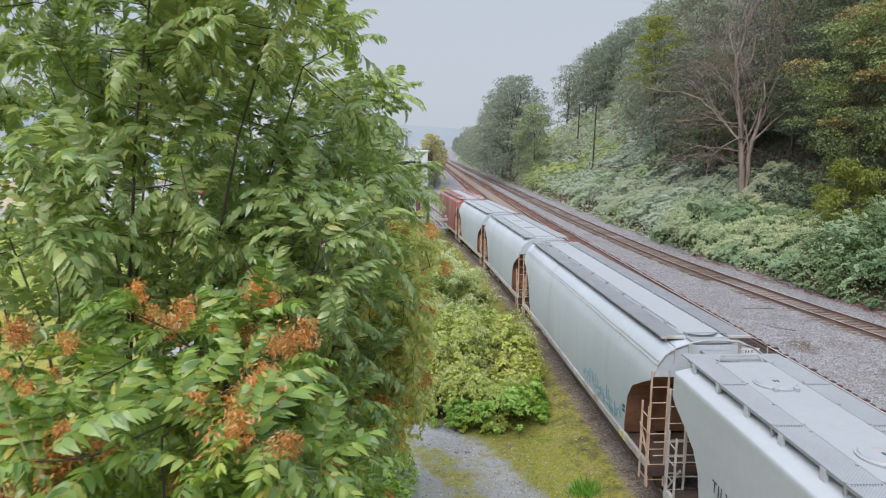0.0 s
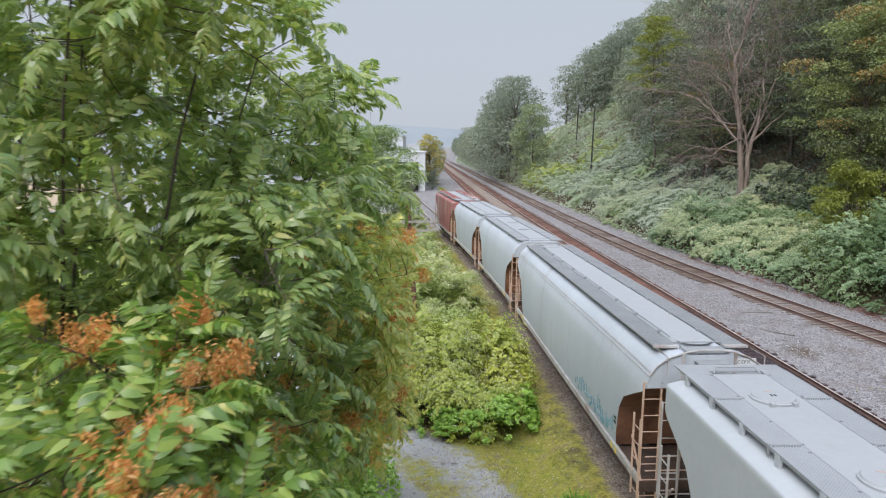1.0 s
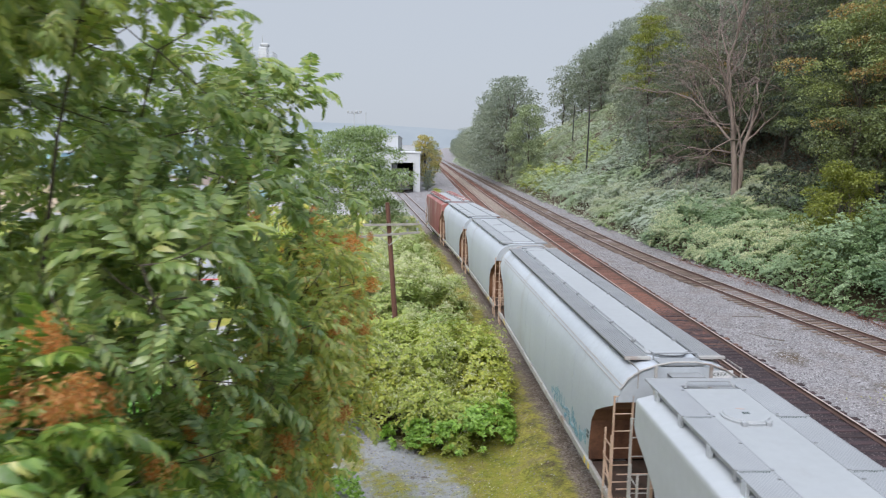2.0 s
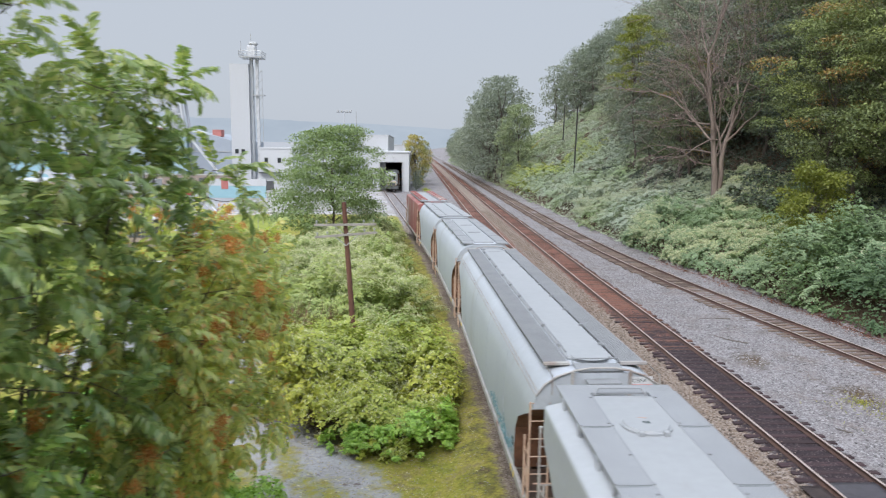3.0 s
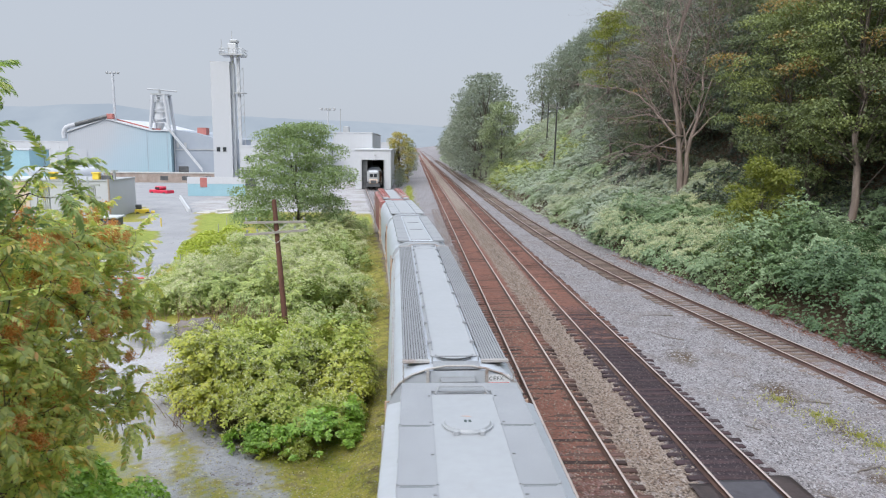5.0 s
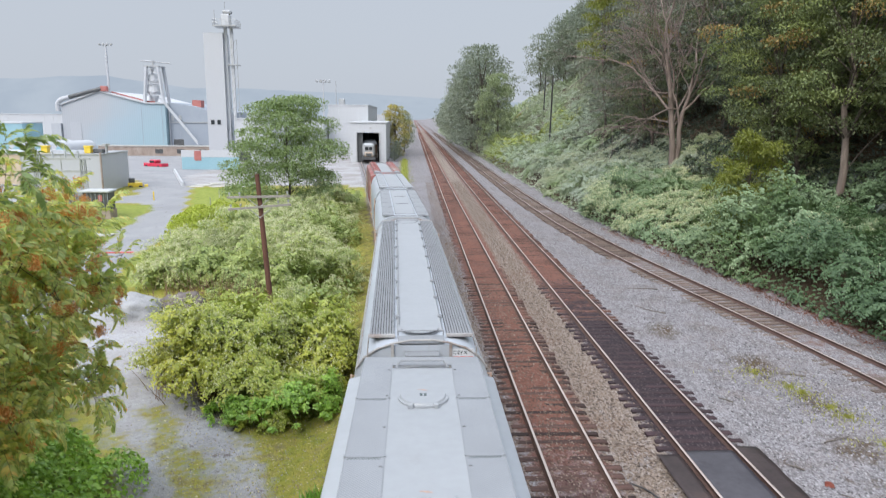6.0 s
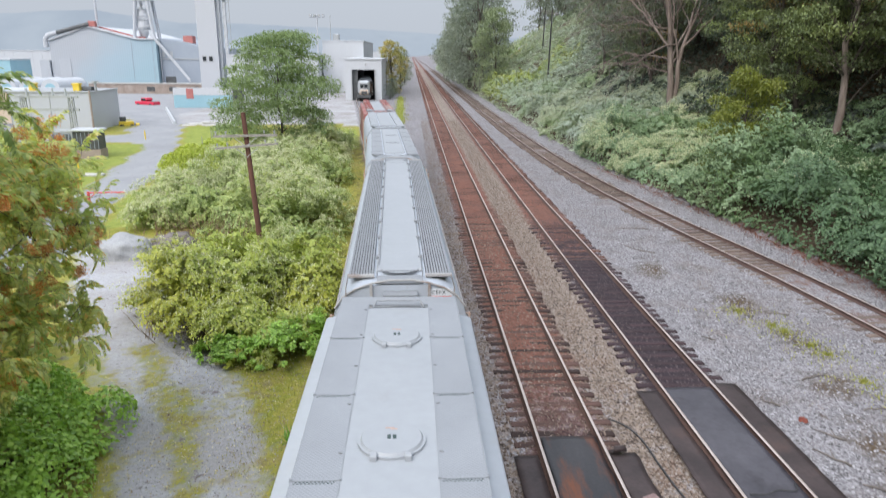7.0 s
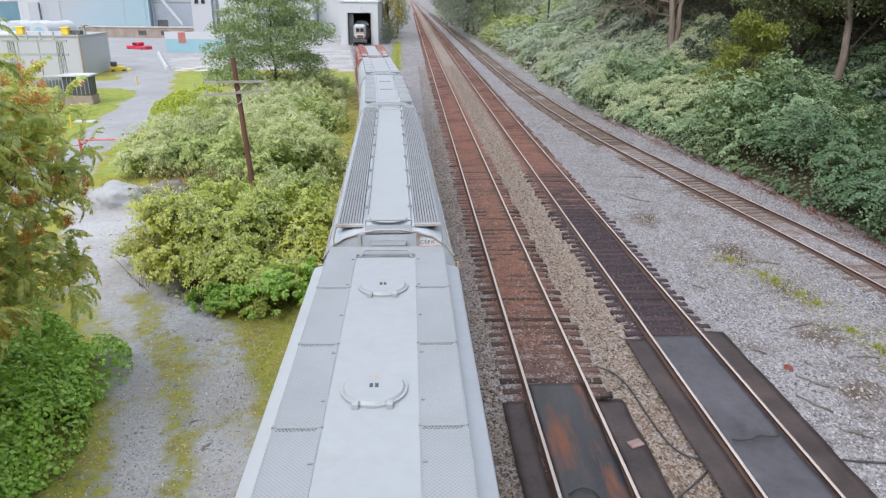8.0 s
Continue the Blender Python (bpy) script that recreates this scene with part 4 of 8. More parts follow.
ground_hose("hose", [(4.95, 11.6), (5.3, 11.9), (5.7, 12.2), (6.0, 12.5)], 0.022, "black hose end on the brown ballast")
hose("hose", [(6.75, 13.2, -0.03), (7.1, 13.1, -0.02), (7.3, 13.3, 0.0), (7.6, 13.25, 0.0), (7.85, 13.2, -0.02), (7.9, 13.5, -0.03)], 0.02, "thin black hose looped on the oil mat")
hose("hose", [(2.8, 11.6, -0.06), (3.1, 11.9, -0.05), (3.35, 11.8, -0.05), (3.4, 11.4, -0.06)], 0.02, "short black hose lying in the oil pan")
ground_hose("hose", [(8.9, 12.6), (9.3, 12.5), (9.9, 12.6), (10.6, 12.4)], 0.025, "black hose leading off over pale ballast")


def stick(x, y, length, turn, r, label):
    n = 6
    t = np.linspace(-0.5, 0.5, n)
    p = np.stack([x + t * length * math.cos(turn) + 0.03 * rng.normal(size=n), y + t * length * math.sin(turn) + 0.03 * rng.normal(size=n), 0 * t], 1)
    p[:, 2] = ground_z(p[:, 0], p[:, 1]) + r + 0.01
    V, F = tubes([p, p[2:4] + [[0, 0, 0], [0.15 * length, 0.1, 0.06]]], [np.linspace(r, r * 0.5, n), [r * 0.6, r * 0.3]], 6)
    tagged(sheet("dead_branch", V, F, M_DEADWOOD), label, "branch", "branches on the ballast")


for x, y, ln, turn in ((10.75, 33.0, 1.9, 2.1), (11.7, 36.8, 1.6, 2.9), (9.6, 14.9, 0.9, 2.2), (10.2, 15.9, 0.7, 2.4), (9.9, 13.6, 0.6, 2.5), (9.5, 17.6, 0.5, 2.6), (11.5, 19.0, 0.8, 0.2), (13.0, 24.0, 0.9, 2.8), (9.6, 22.0, 0.5, 2.3), (12.2, 17.0, 0.9, 3.0)):
    stick(x, y, ln, turn, 0.03, "dead grey branch lying on pale ballast")


def lump(name, x, y, r, h, mat, label, category, seed, rough=0.25):
    bm = bmesh.new()
    bmesh.ops.create_icosphere(bm, subdivisions=4, radius=1)
    rs = random.Random(seed)
    off = Vector((rs.uniform(0, 50), rs.uniform(0, 50), 0))
    g = float(ground_z(x, y))
    for v in bm.verts:
        k = 1 + rough * noise.noise(v.co * 1.7 + off) + 0.5 * rough * noise.noise(v.co * 5 + off) + 0.35 * rough * noise.noise(v.co * 13 + off)
        v.co = Vector((x + v.co.x * r * k, y + v.co.y * r * k, g - 0.05 + max(v.co.z, -0.15) * h * k))
    return tagged(part(name, bm, mat, smooth_faces=True), label, category)


lump("clay_lump", 9.93, 16.7, 0.13, 0.15, M_CLAY, "reddish clay lump on the pale ballast", "rubble", 3, 0.4)


def loose_plank(x, y, turn):
    ob = part("plank", block(-0.16, 0.16, -0.11, 0.11, 0, 0.05, 0.01), M_PINK_WOOD)
    ob.matrix_basis = pose(x, y, -0.125, 2, -3, turn)
    tagged(ob, "short pinkish plank lying on the torn mat", "plank")


def curled_flap(x, y, turn):
    """A torn strip of mat that has rolled up at its end."""
    bm = bmesh.new()
    rows = []
    for k in range(11):
        a = k / 10 * 3.6
        r = 0.13 - 0.006 * k
        w = 0.20 - 0.008 * k
        p = (0.55 - 0.05 * k if k < 2 else 0.5 - r * math.sin(a) - 0.05, r - r * math.cos(a))
        rows.append([bm.verts.new((s * w + 0.02 * math.sin(3 * k), p[0], p[1] + off)) for s in (-1, 1) for off in (0.0, 0.012)])
    for q, t in zip(rows, rows[1:]):
        for i, j in ((0, 2), (3, 1), (1, 0), (2, 3)):
            bm.faces.new((q[i], q[j], t[j], t[i]))
    ob = part("mat_flap", bm, M_MAT, smooth_faces=True)
    ob.matrix_basis = pose(x, y, -0.13, 0, 0, turn)
    tagged(ob, "torn end of a track mat curled upward", "track mat", "track mats")


loose_plank(4.62, 13.2, 20)
curled_flap(4.52, 14.6, 12)
lump("gravel_mound", -14.8, 34.4, 1.3, 1.05, M_MOUND, "pale grey gravel heap beside the dirt track", "gravel heap", 8, 0.22)
lump("gravel_mound", -12.8, 36.0, 1.1, 0.8, M_MOUND_BROWN, "brown gravel heap beside the bushes", "gravel heap", 9, 0.3)

# ---- freight cars ----
def car_inset(z):
    """How far the end of the hull draws in at height z: upright above, sloping sheet below."""
    return float(np.interp(z, [1.1, 1.5, 2.3, 2.7, 3.0, 3.25, 3.4, 5.0], [1.95, 1.85, 1.65, 1.35, 0.75, 0.2, 0.0, 0.0]))


PROFILE_FLAT = [(0.56, 4.16), (1.40, 3.95), (1.425, 3.90), (1.428, 3.82), (1.43, 3.6), (1.44, 3.4), (1.45, 3.25), (1.45, 3.0), (1.46, 2.7), (1.46, 2.3), (1.47, 1.5), (1.47, 1.15)]
PROFILE_ROUND = [(0.56, 4.20), (0.80, 4.17), (1.0, 4.10), (1.16, 4.00), (1.28, 3.87), (1.37, 3.70), (1.43, 3.5), (1.46, 3.4), (1.48, 3.25), (1.50, 3.0), (1.515, 2.7), (1.52, 2.3), (1.50, 1.5), (1.46, 1.15)]


def car_hull(car, half, prof, mat, smooth_faces):
    V, F, S = [], [], []
    k = len(prof)
    for sx in (-1, 1):
        for sy in (-1, 1):
            V += [(sx * x, sy * (half - car_inset(z)), z) for x, z in prof]
    a, b, c, d = 0, k, 2 * k, 3 * k
    for i in range(k - 1):
        F.append((a + i, b + i, b + i + 1, a + i + 1))
        F.append((d + i, c + i, c + i + 1, d + i + 1))
    F.append((a, c, d, b))
    hull = sheet("hull", V, np.array(F)[:, ::-1], mat, car, smooth_faces)
    for sy, l, r in ((-1, a, c), (1, b, d)):
        up = [i for i in range(k - 1) if prof[i + 1][1] >= 3.35]
        lo = [i for i in range(k - 1) if prof[i + 1][1] < 3.35]
        for name, rows, mt in (("end_sheet", up, mat), ("slope_sheet", lo, M_RUST_SHEET)):
            bm = bmesh.new()
            vs = {}
            for i in rows:
                for j in (i, i + 1):
                    if j not in vs:
                        inset = 0.012 if name == "slope_sheet" else 0.0
                        vs[j] = [bm.verts.new((s * (prof[j][0] - 0.004), sy * (half - car_inset(prof[j][1]) - inset), prof[j][1])) for s in (-1, 1)]
                bm.faces.new((vs[i][0], vs[i][1], vs[i + 1][1], vs[i + 1][0]))
            part(name, bm, mt, car, "rust-brown sloping end sheet" if name == "slope_sheet" else "")
    return hull


def bogie(car, y):
    bm = bmesh.new()
    box(bm, -1.0, 1.0, y - 0.22, y + 0.22, 0.42, 0.72, 0.03)
    tr = part("bogie", bm, M_TRUCK, car, "grimy cast steel bogie")
    for s in (-1, 1):
        bm = bmesh.new()
        box(bm, s * 0.92 - 0.07, s * 0.92 + 0.07, y - 1.15, y + 1.15, 0.40, 0.62, 0.04)
        box(bm, s * 0.92 - 0.09, s * 0.92 + 0.09, y - 0.35, y + 0.35, 0.24, 0.74, 0.04)
        for dy in (-0.88, 0.88):
            box(bm, s * 0.94 - 0.1, s * 0.94 + 0.1, y + dy - 0.15, y + dy + 0.15, 0.34, 0.66, 0.03)
        part("side_frame", bm, M_TRUCK, tr)
    for dy in (-0.88, 0.88):
        for s in (-1, 1):
            bm = bmesh.new()
            bar(bm, (s * 0.70, y + dy, 0.46), (s * 0.84, y + dy, 0.46), 0.455, 24)
            bar(bm, (s * 0.66, y + dy, 0.46), (s * 0.70, y + dy, 0.46), 0.48, 24)
            part("wheel", bm, M_TRUCK, tr)
        bm = bmesh.new()
        bar(bm, (-0.7, y + dy, 0.46), (0.7, y + dy, 0.46), 0.08, 10)
        part("axle", bm, M_TRUCK, tr)


def car_ladder(car, x, y, along, z0, z1, mat, w=0.42):
    """Two stiles and rungs; along is 'x' or 'y', the way the rungs run."""
    bm = bmesh.new()
    dx, dy = (w, 0) if along == 'x' else (0, w)
    for k in (0, 1):
        px, py = x + dx * k, y + dy * k
        box(bm, px - 0.02, px + 0.02, py - 0.02, py + 0.02, z0, z1)
    z = z0 + 0.18
    while z < z1:
        bar(bm, (x, y, z), (x + dx, y + dy, z), 0.013, 6)
        z += 0.40
    return part("ladder", bm, mat, car, "rust-stained end ladder" if mat is M_TAN else "")


def car_end(car, half, s, tan):
    """Platform, ladders, coupler and draft gear at one end; s is the end's sign."""
    e = s * half
    mat = M_TAN if tan else M_SILL
    bm = bmesh.new()
    box(bm, -1.48, 1.48, min(e, e - s * 1.9), max(e, e - s * 1.9), 1.04, 1.12)
    box(bm, -1.5, 1.5, e - 0.06, e + 0.06, 0.86, 1.12)
    part("end_platform", bm, M_TRUCK, car, "rusty dark end platform")
    for sx in (-1, 1):
        car_ladder(car, -1.5 if sx < 0 else 1.08, e - s * 0.02, 'x', 0.55, 3.55, mat)
        car_ladder(car, sx * 1.5, min(e - s * 0.1, e - s * 0.55), 'y', 0.55, 2.6, mat, 0.45)
        bm = bmesh.new()
        bar(bm, (sx * 1.46, e, 1.12), (sx * 1.46, e - s * 0.75, 1.95), 0.024, 6)
        part("end_brace", bm, mat, car)
        bm = bmesh.new()
        bar(bm, (sx * 0.55, e - s * 0.05, 1.12), (sx * 0.55, e - s * 0.05, 3.4), 0.045, 6)
        part("end_post", bm, mat, car)
    bm = bmesh.new()
    bar(bm, (-1.4, e + s * 0.06, 1.75), (1.4, e + s * 0.06, 1.75), 0.016, 6)
    bar(bm, (-1.4, e + s * 0.06, 1.4), (1.4, e + s * 0.06, 1.4), 0.016, 6)
    part("grab_rail", bm, mat, car)
    bm = bmesh.new()
    box(bm, -0.13, 0.13, min(e, e + s * 0.45), max(e, e + s * 0.45), 0.78, 0.98, 0.02)
    box(bm, -0.2, 0.2, min(e + s * 0.35, e + s * 0.62), max(e + s * 0.35, e + s * 0.62), 0.70, 1.05, 0.05)
    part("coupler", bm, M_TRUCK, car)
    bm = bmesh.new()
    bar(bm, (0.45, e - s * 0.3, 1.12), (0.45, e - s * 0.3, 1.9), 0.03, 6)
    bar(bm, (0.45, e - s * 0.22, 1.9), (0.45, e - s * 0.26, 1.9), 0.27, 16)
    part("brake_wheel", bm, M_SILL, car)


def round_hatch(car, y, r, z, mat):
    bm = bmesh.new()
    disc(bm, 0, y, z - 0.03, z + 0.03, r + 0.03, 32)
    disc(bm, 0, y, z + 0.03, z + 0.06, r, 32, r * 0.94)
    h = part("hatch", bm, mat, car, "round white roof hatch")
    for a in (-118, -62):
        cx, cy = (r + 0.05) * math.cos(radians(a)), (r + 0.05) * math.sin(radians(a))
        part("hatch_lug", block(cx - 0.045, cx + 0.045, y + cy - 0.05, y + cy + 0.05, z - 0.02, z + 0.07, 0.012), mat, h)
    bm = bmesh.new()
    for dx in (-0.035, 0.035):
        box(bm, dx - 0.022, dx + 0.022, y - 0.045, y + 0.045, z + 0.058, z + 0.066)
    part("hatch_mark", bm, M_INK, h)
    bm = bmesh.new()
    box(bm, -0.09, 0.03, y + 0.20, y + 0.225, z + 0.058, z + 0.064)
    box(bm, -0.02, 0.07, y + 0.175, y + 0.20, z + 0.058, z + 0.064)
    part("hatch_decal", bm, M_DECAL, h)
    return h


def running_boards(car, half, z, kind, x0=0.56, x1=1.12, over=0.0):
    """Walkways along both roof edges: pierced plate, or long slats."""
    for s in (-1, 1):
        a, b = sorted((s * x0, s * x1))
        if kind == "slats":
            # dark plate under the slats paints the shade in their gaps
            bm = bmesh.new()
            box(bm, a, b, -half + 0.25, half - 0.25, z - 0.055, z - 0.035)
            rb = part("running_board", bm, M_SHADOW_GAP, car, "grey slatted roof walkway")
            n = 9
            w = (b - a) / n
            for k in range(n):
                part("slat", block(a + k * w + 0.009, a + (k + 1) * w - 0.009, -half + 0.3, half - 0.3, z - 0.03, z + 0.012), M_RIB, rb)
            for e in (-1, 1):
                part("end_rail", block(a - 0.02, b + 0.02, min(e * (half - 0.3), e * (half - 0.2)), max(e * (half - 0.3), e * (half - 0.2)), z - 0.03, z + 0.025), M_SILL, rb)
        else:
            bm = bmesh.new()
            box(bm, a, b, -half - over, half + over, z - 0.02, z + 0.008)
            rb = part("running_board", bm, {"mesh": M_MESH_WALK, "painted": M_WHITE_CAR}.get(kind, M_GRATE), car, "pale grey pierced metal roof walkway")
            y, j = -half + 0.9, 0
            while y < half - 0.3:
                bm = bmesh.new()
                box(bm, a + 0.01, b - 0.01, y - 0.022, y + 0.022, z + 0.006, z + 0.016)
                part("joint_bar", bm, M_GRATE, rb)
                bm = bmesh.new()
                for q in range(11):
                    for row in (0, 1):
                        cx = a + 0.04 + (q + 0.5 * row) * (b - a - 0.08) / 11
                        box(bm, cx - 0.012, cx + 0.012, y - 0.075 + row * 0.03, y - 0.06 + row * 0.03, z + 0.006, z + 0.0105)
                part("punched_holes", bm, M_INK if kind == "mesh" else M_RIB, rb)
                for q in (a, b):
                    bm = bmesh.new()
                    box(bm, q - 0.02, q + 0.02, y - 0.02, y + 0.02, z - 0.16, z + 0.03)
                    part("bracket", bm, M_GRATE, rb)
                y += 2.05
                j += 1
            for q in (a, b):
                part("edge_angle", block(q - 0.01, q + 0.01, -half - over, half + over, z - 0.05, z + 0.012), M_GRATE, rb)


def walk_material():
    """Expanded-metal walkway: a lattice of small openings."""
    m, n, l, b = nodes_of("expanded_metal")
    tc = n.new("ShaderNodeTexCoord")
    mp = n.new("ShaderNodeMapping")
    mp.inputs["Rotation"].default_value = (0, 0, radians(45))
    mp.inputs["Scale"].default_value = (26, 26, 26)
    l.new(tc.outputs["Object"], mp.inputs[0])
    ck = n.new("ShaderNodeTexBrick")
    ck.offset = 0.0
    ck.inputs["Scale"].default_value = 1.0
    ck.inputs["Mortar Size"].default_value = 0.16
    ck.inputs["Brick Width"].default_value = 1.0
    ck.inputs["Row Height"].default_value = 1.0
    ck.inputs["Color1"].default_value = (0.228, 0.24, 0.26, 1)
    ck.inputs["Color2"].default_value = (0.24, 0.252, 0.272, 1)
    ck.inputs["Mortar"].default_value = (0.285, 0.30, 0.322, 1)
    l.new(mp.outputs[0], ck.inputs[0])
    big = noise_node(n, l, 0.7, 4.0)
    col = mix_node(n, l, 1.0, ck.outputs[0], ramp_node(n, l, big, [(0.3, (0.9, 0.9, 0.9)), (0.7, (1.06, 1.06, 1.06))]), 'MULTIPLY')
    l.new(col, b.inputs["Base Color"])
    b.inputs["Roughness"].default_value = 0.5
    bump_node(n, l, ck.outputs[1], 0.4, 0.01, b)
    return m


M_MESH_WALK = walk_material()


def under_gear(car, half, n_outlets):
    for s in (-1, 1):
        bm = bmesh.new()
        box(bm, s * 1.47 - 0.045, s * 1.47 + 0.045, -half + 0.05, half - 0.05, 0.98, 1.17, 0.01)
        sill = part("side_sill", bm, M_SILL, car, "dusty pale side sill")
        for e in (-1, 1):
            for k in range(2):
                y = e * (half - 1.75 - 0.35 * k)
                bm = bmesh.new()
                box(bm, s * 1.517, s * 1.523, y - 0.06, y + 0.06, 1.0, 1.16)
                part("marker_stripe", bm, M_YELLOW, sill)
    bm = bmesh.new()
    box(bm, -0.2, 0.2, -half, half, 0.72, 1.02)
    part("centre_sill", bm, M_TRUCK, car)
    span = 2 * half - 6.0
    for k in range(n_outlets):
        y = -span / 2 + span * (k + 0.5) / n_outlets
        bm = bmesh.new()
        t = [bm.verts.new((sx * 1.4, y + sy * span / n_outlets / 2.1, 1.14)) for sx, sy in ((-1, -1), (1, -1), (1, 1), (-1, 1))]
        q = [bm.verts.new((sx * 0.45, y + sy * 0.4, 0.38)) for sx, sy in ((-1, -1), (1, -1), (1, 1), (-1, 1))]
        for i in range(4):
            bm.faces.new((t[i], t[(i + 1) % 4], q[(i + 1) % 4], q[i]))
        bm.faces.new(q[::-1])
        part("outlet_hopper", bm, M_TRUCK, car, "grimy bottom outlet hopper")
    for e in (-1, 1):
        bogie(car, e * (half - 1.95))


def place_car(label, y0, y1, group="string of freight cars"):
    yc = (y0 + y1) / 2
    dx = float(train_x(y1 - 2) - train_x(y0 + 2)) / (y1 - y0 - 4)
    xc = float(train_x(y0 + 2) + train_x(y1 - 2)) / 2
    return thing("hopper_car", label, "freight car", pose(xc, yc, 0, 0, 0, -math.degrees(math.atan(dx))), group), (y1 - y0) / 2


def lettering(car, text, size, m, mat):
    cu = bpy.data.curves.new("lettering", 'FONT')
    cu.body = text
    cu.size = size
    cu.extrude = 0.003
    cu.space_character = 1.2
    cu.materials.append(mat)
    ob = new("lettering", cu)
    ob.parent = car
    ob.matrix_basis = m
    return ob


def bars(car, name, at, mat, label=""):
    """Flat painted marks: boxes given by their corners."""
    bm = bmesh.new()
    for b in at:
        box(bm, *b)
    return part(name, bm, mat, car, label)


# near white car with flat side sheets
car, half = place_car("white covered hopper car with round roof hatches", -3.4, 13.5)
car_hull(car, half, PROFILE_FLAT, M_LIT_WHITE_HULL, False)
part("roof_trough", block(-0.575, 0.575, -half + 0.25, half - 0.25, 4.155, 4.24, 0.003), M_WHITE_CAR, car, "raised white roof centre panel")
running_boards(car, half, 4.235, "mesh", 0.577, 1.13, 0.03)
for yh in (11.85, 8.55, 5.2, 1.9, -1.4):
    round_hatch(car, yh - 5.05, 0.40, 4.245, M_WHITE_CAR)
for e in (-1, 1):
    part("end_walkway", block(-1.13, 1.13, min(e * (half - 0.02), e * (half + 0.42)), max(e * (half - 0.02), e * (half + 0.42)), 4.20, 4.232), M_GRATE, car, "pale grey crosswise end walkway")
    bm = bmesh.new()
    bar(bm, (-0.5, e * (half - 0.16), 4.22), (-0.42, e * (half - 0.05), 4.33), 0.02, 6)
    bar(bm, (-0.42, e * (half - 0.05), 4.33), (0.42, e * (half - 0.05), 4.33), 0.02, 6)
    bar(bm, (0.42, e * (half - 0.05), 4.33), (0.5, e * (half - 0.16), 4.22), 0.02, 6)
    part("hatch_guard_rail", bm, M_GRATE, car)
    car_end(car, half, e, False)
for k in range(14):
    for s in (-1, 1):
        yb = -half + 0.7 + k * 1.22
        bm = bmesh.new()
        box(bm, s * 0.62 - 0.025, s * 0.62 + 0.025, yb, yb + 0.03, 4.235, 4.26)
        part("hold_down_clip", bm, M_RIB, car)
        bm = bmesh.new()
        box(bm, s * 1.12 - 0.03, s * 1.12 + 0.03, yb - 0.07, yb + 0.07, 3.99, 4.225)
        part("walkway_support", bm, M_LIT_WHITE_HULL, car)
under_gear(car, half, 3)
lettering(car, "TILX", 0.34, Matrix.Translation((-1.476, half - 2.35, 2.35)) @ Euler((radians(90), 0, radians(-90))).to_matrix().to_4x4(), M_INK)
bars(car, "number_marks", [(-1.479, -1.472, half - 3.45 + 0.18 * k, half - 3.45 + 0.18 * k + 0.12, 1.95, 2.2) for k in range(6)], M_INK, "dark painted number bars")

# second car: rounded pale grey hull, slatted walkways, long trough hatch
car, half = place_car("pale grey rounded hopper car with slatted roof walkways", 14.75, 32.7)
car_hull(car, half, PROFILE_ROUND, M_GREY_CAR, True)
running_boards(car, half - 0.25, 4.255, "slats", 0.58, 1.13)
bm = bmesh.new()
box(bm, -0.52, 0.52, -half + 0.9, half - 0.9, 4.195, 4.275, 0.03)
trough = part("trough_hatch", bm, M_WHITE_CAR, car, "long white trough hatch cover")
for e in (-1, 1):
    bm = bmesh.new()
    disc(bm, 0, e * (half - 1.0), 4.19, 4.285, 0.42, 28)
    part("trough_end", bm, M_WHITE_CAR, trough)
    bm = bmesh.new()
    for k in range(12):
        a0, a1 = [e * math.pi * (0.12 + 0.76 * q / 12) for q in (k, k + 1)]
        bar(bm, (0.45 * math.cos(a0), e * (half - 1.0) + 0.45 * math.sin(a0), 4.27), (0.45 * math.cos(a1), e * (half - 1.0) + 0.45 * math.sin(a1), 4.27), 0.014, 5)
    part("trough_rim", bm, M_DARK_METAL_AND_SHADE, trough)
for k in range(9):
    yb = -half + 1.8 + k * 1.8
    for s in (-1, 1):
        bm = bmesh.new()
        box(bm, s * 0.50 - 0.05, s * 0.50 + 0.05, yb - 0.04, yb + 0.04, 4.24, 4.33, 0.01)
        part("hatch_latch", bm, M_GRATE, trough)
bm = bmesh.new()
bar(bm, (-0.47, -half + 1.2, 4.30), (-0.47, half - 1.2, 4.30), 0.014, 5)
part("latch_rod", bm, M_GRATE, trough)
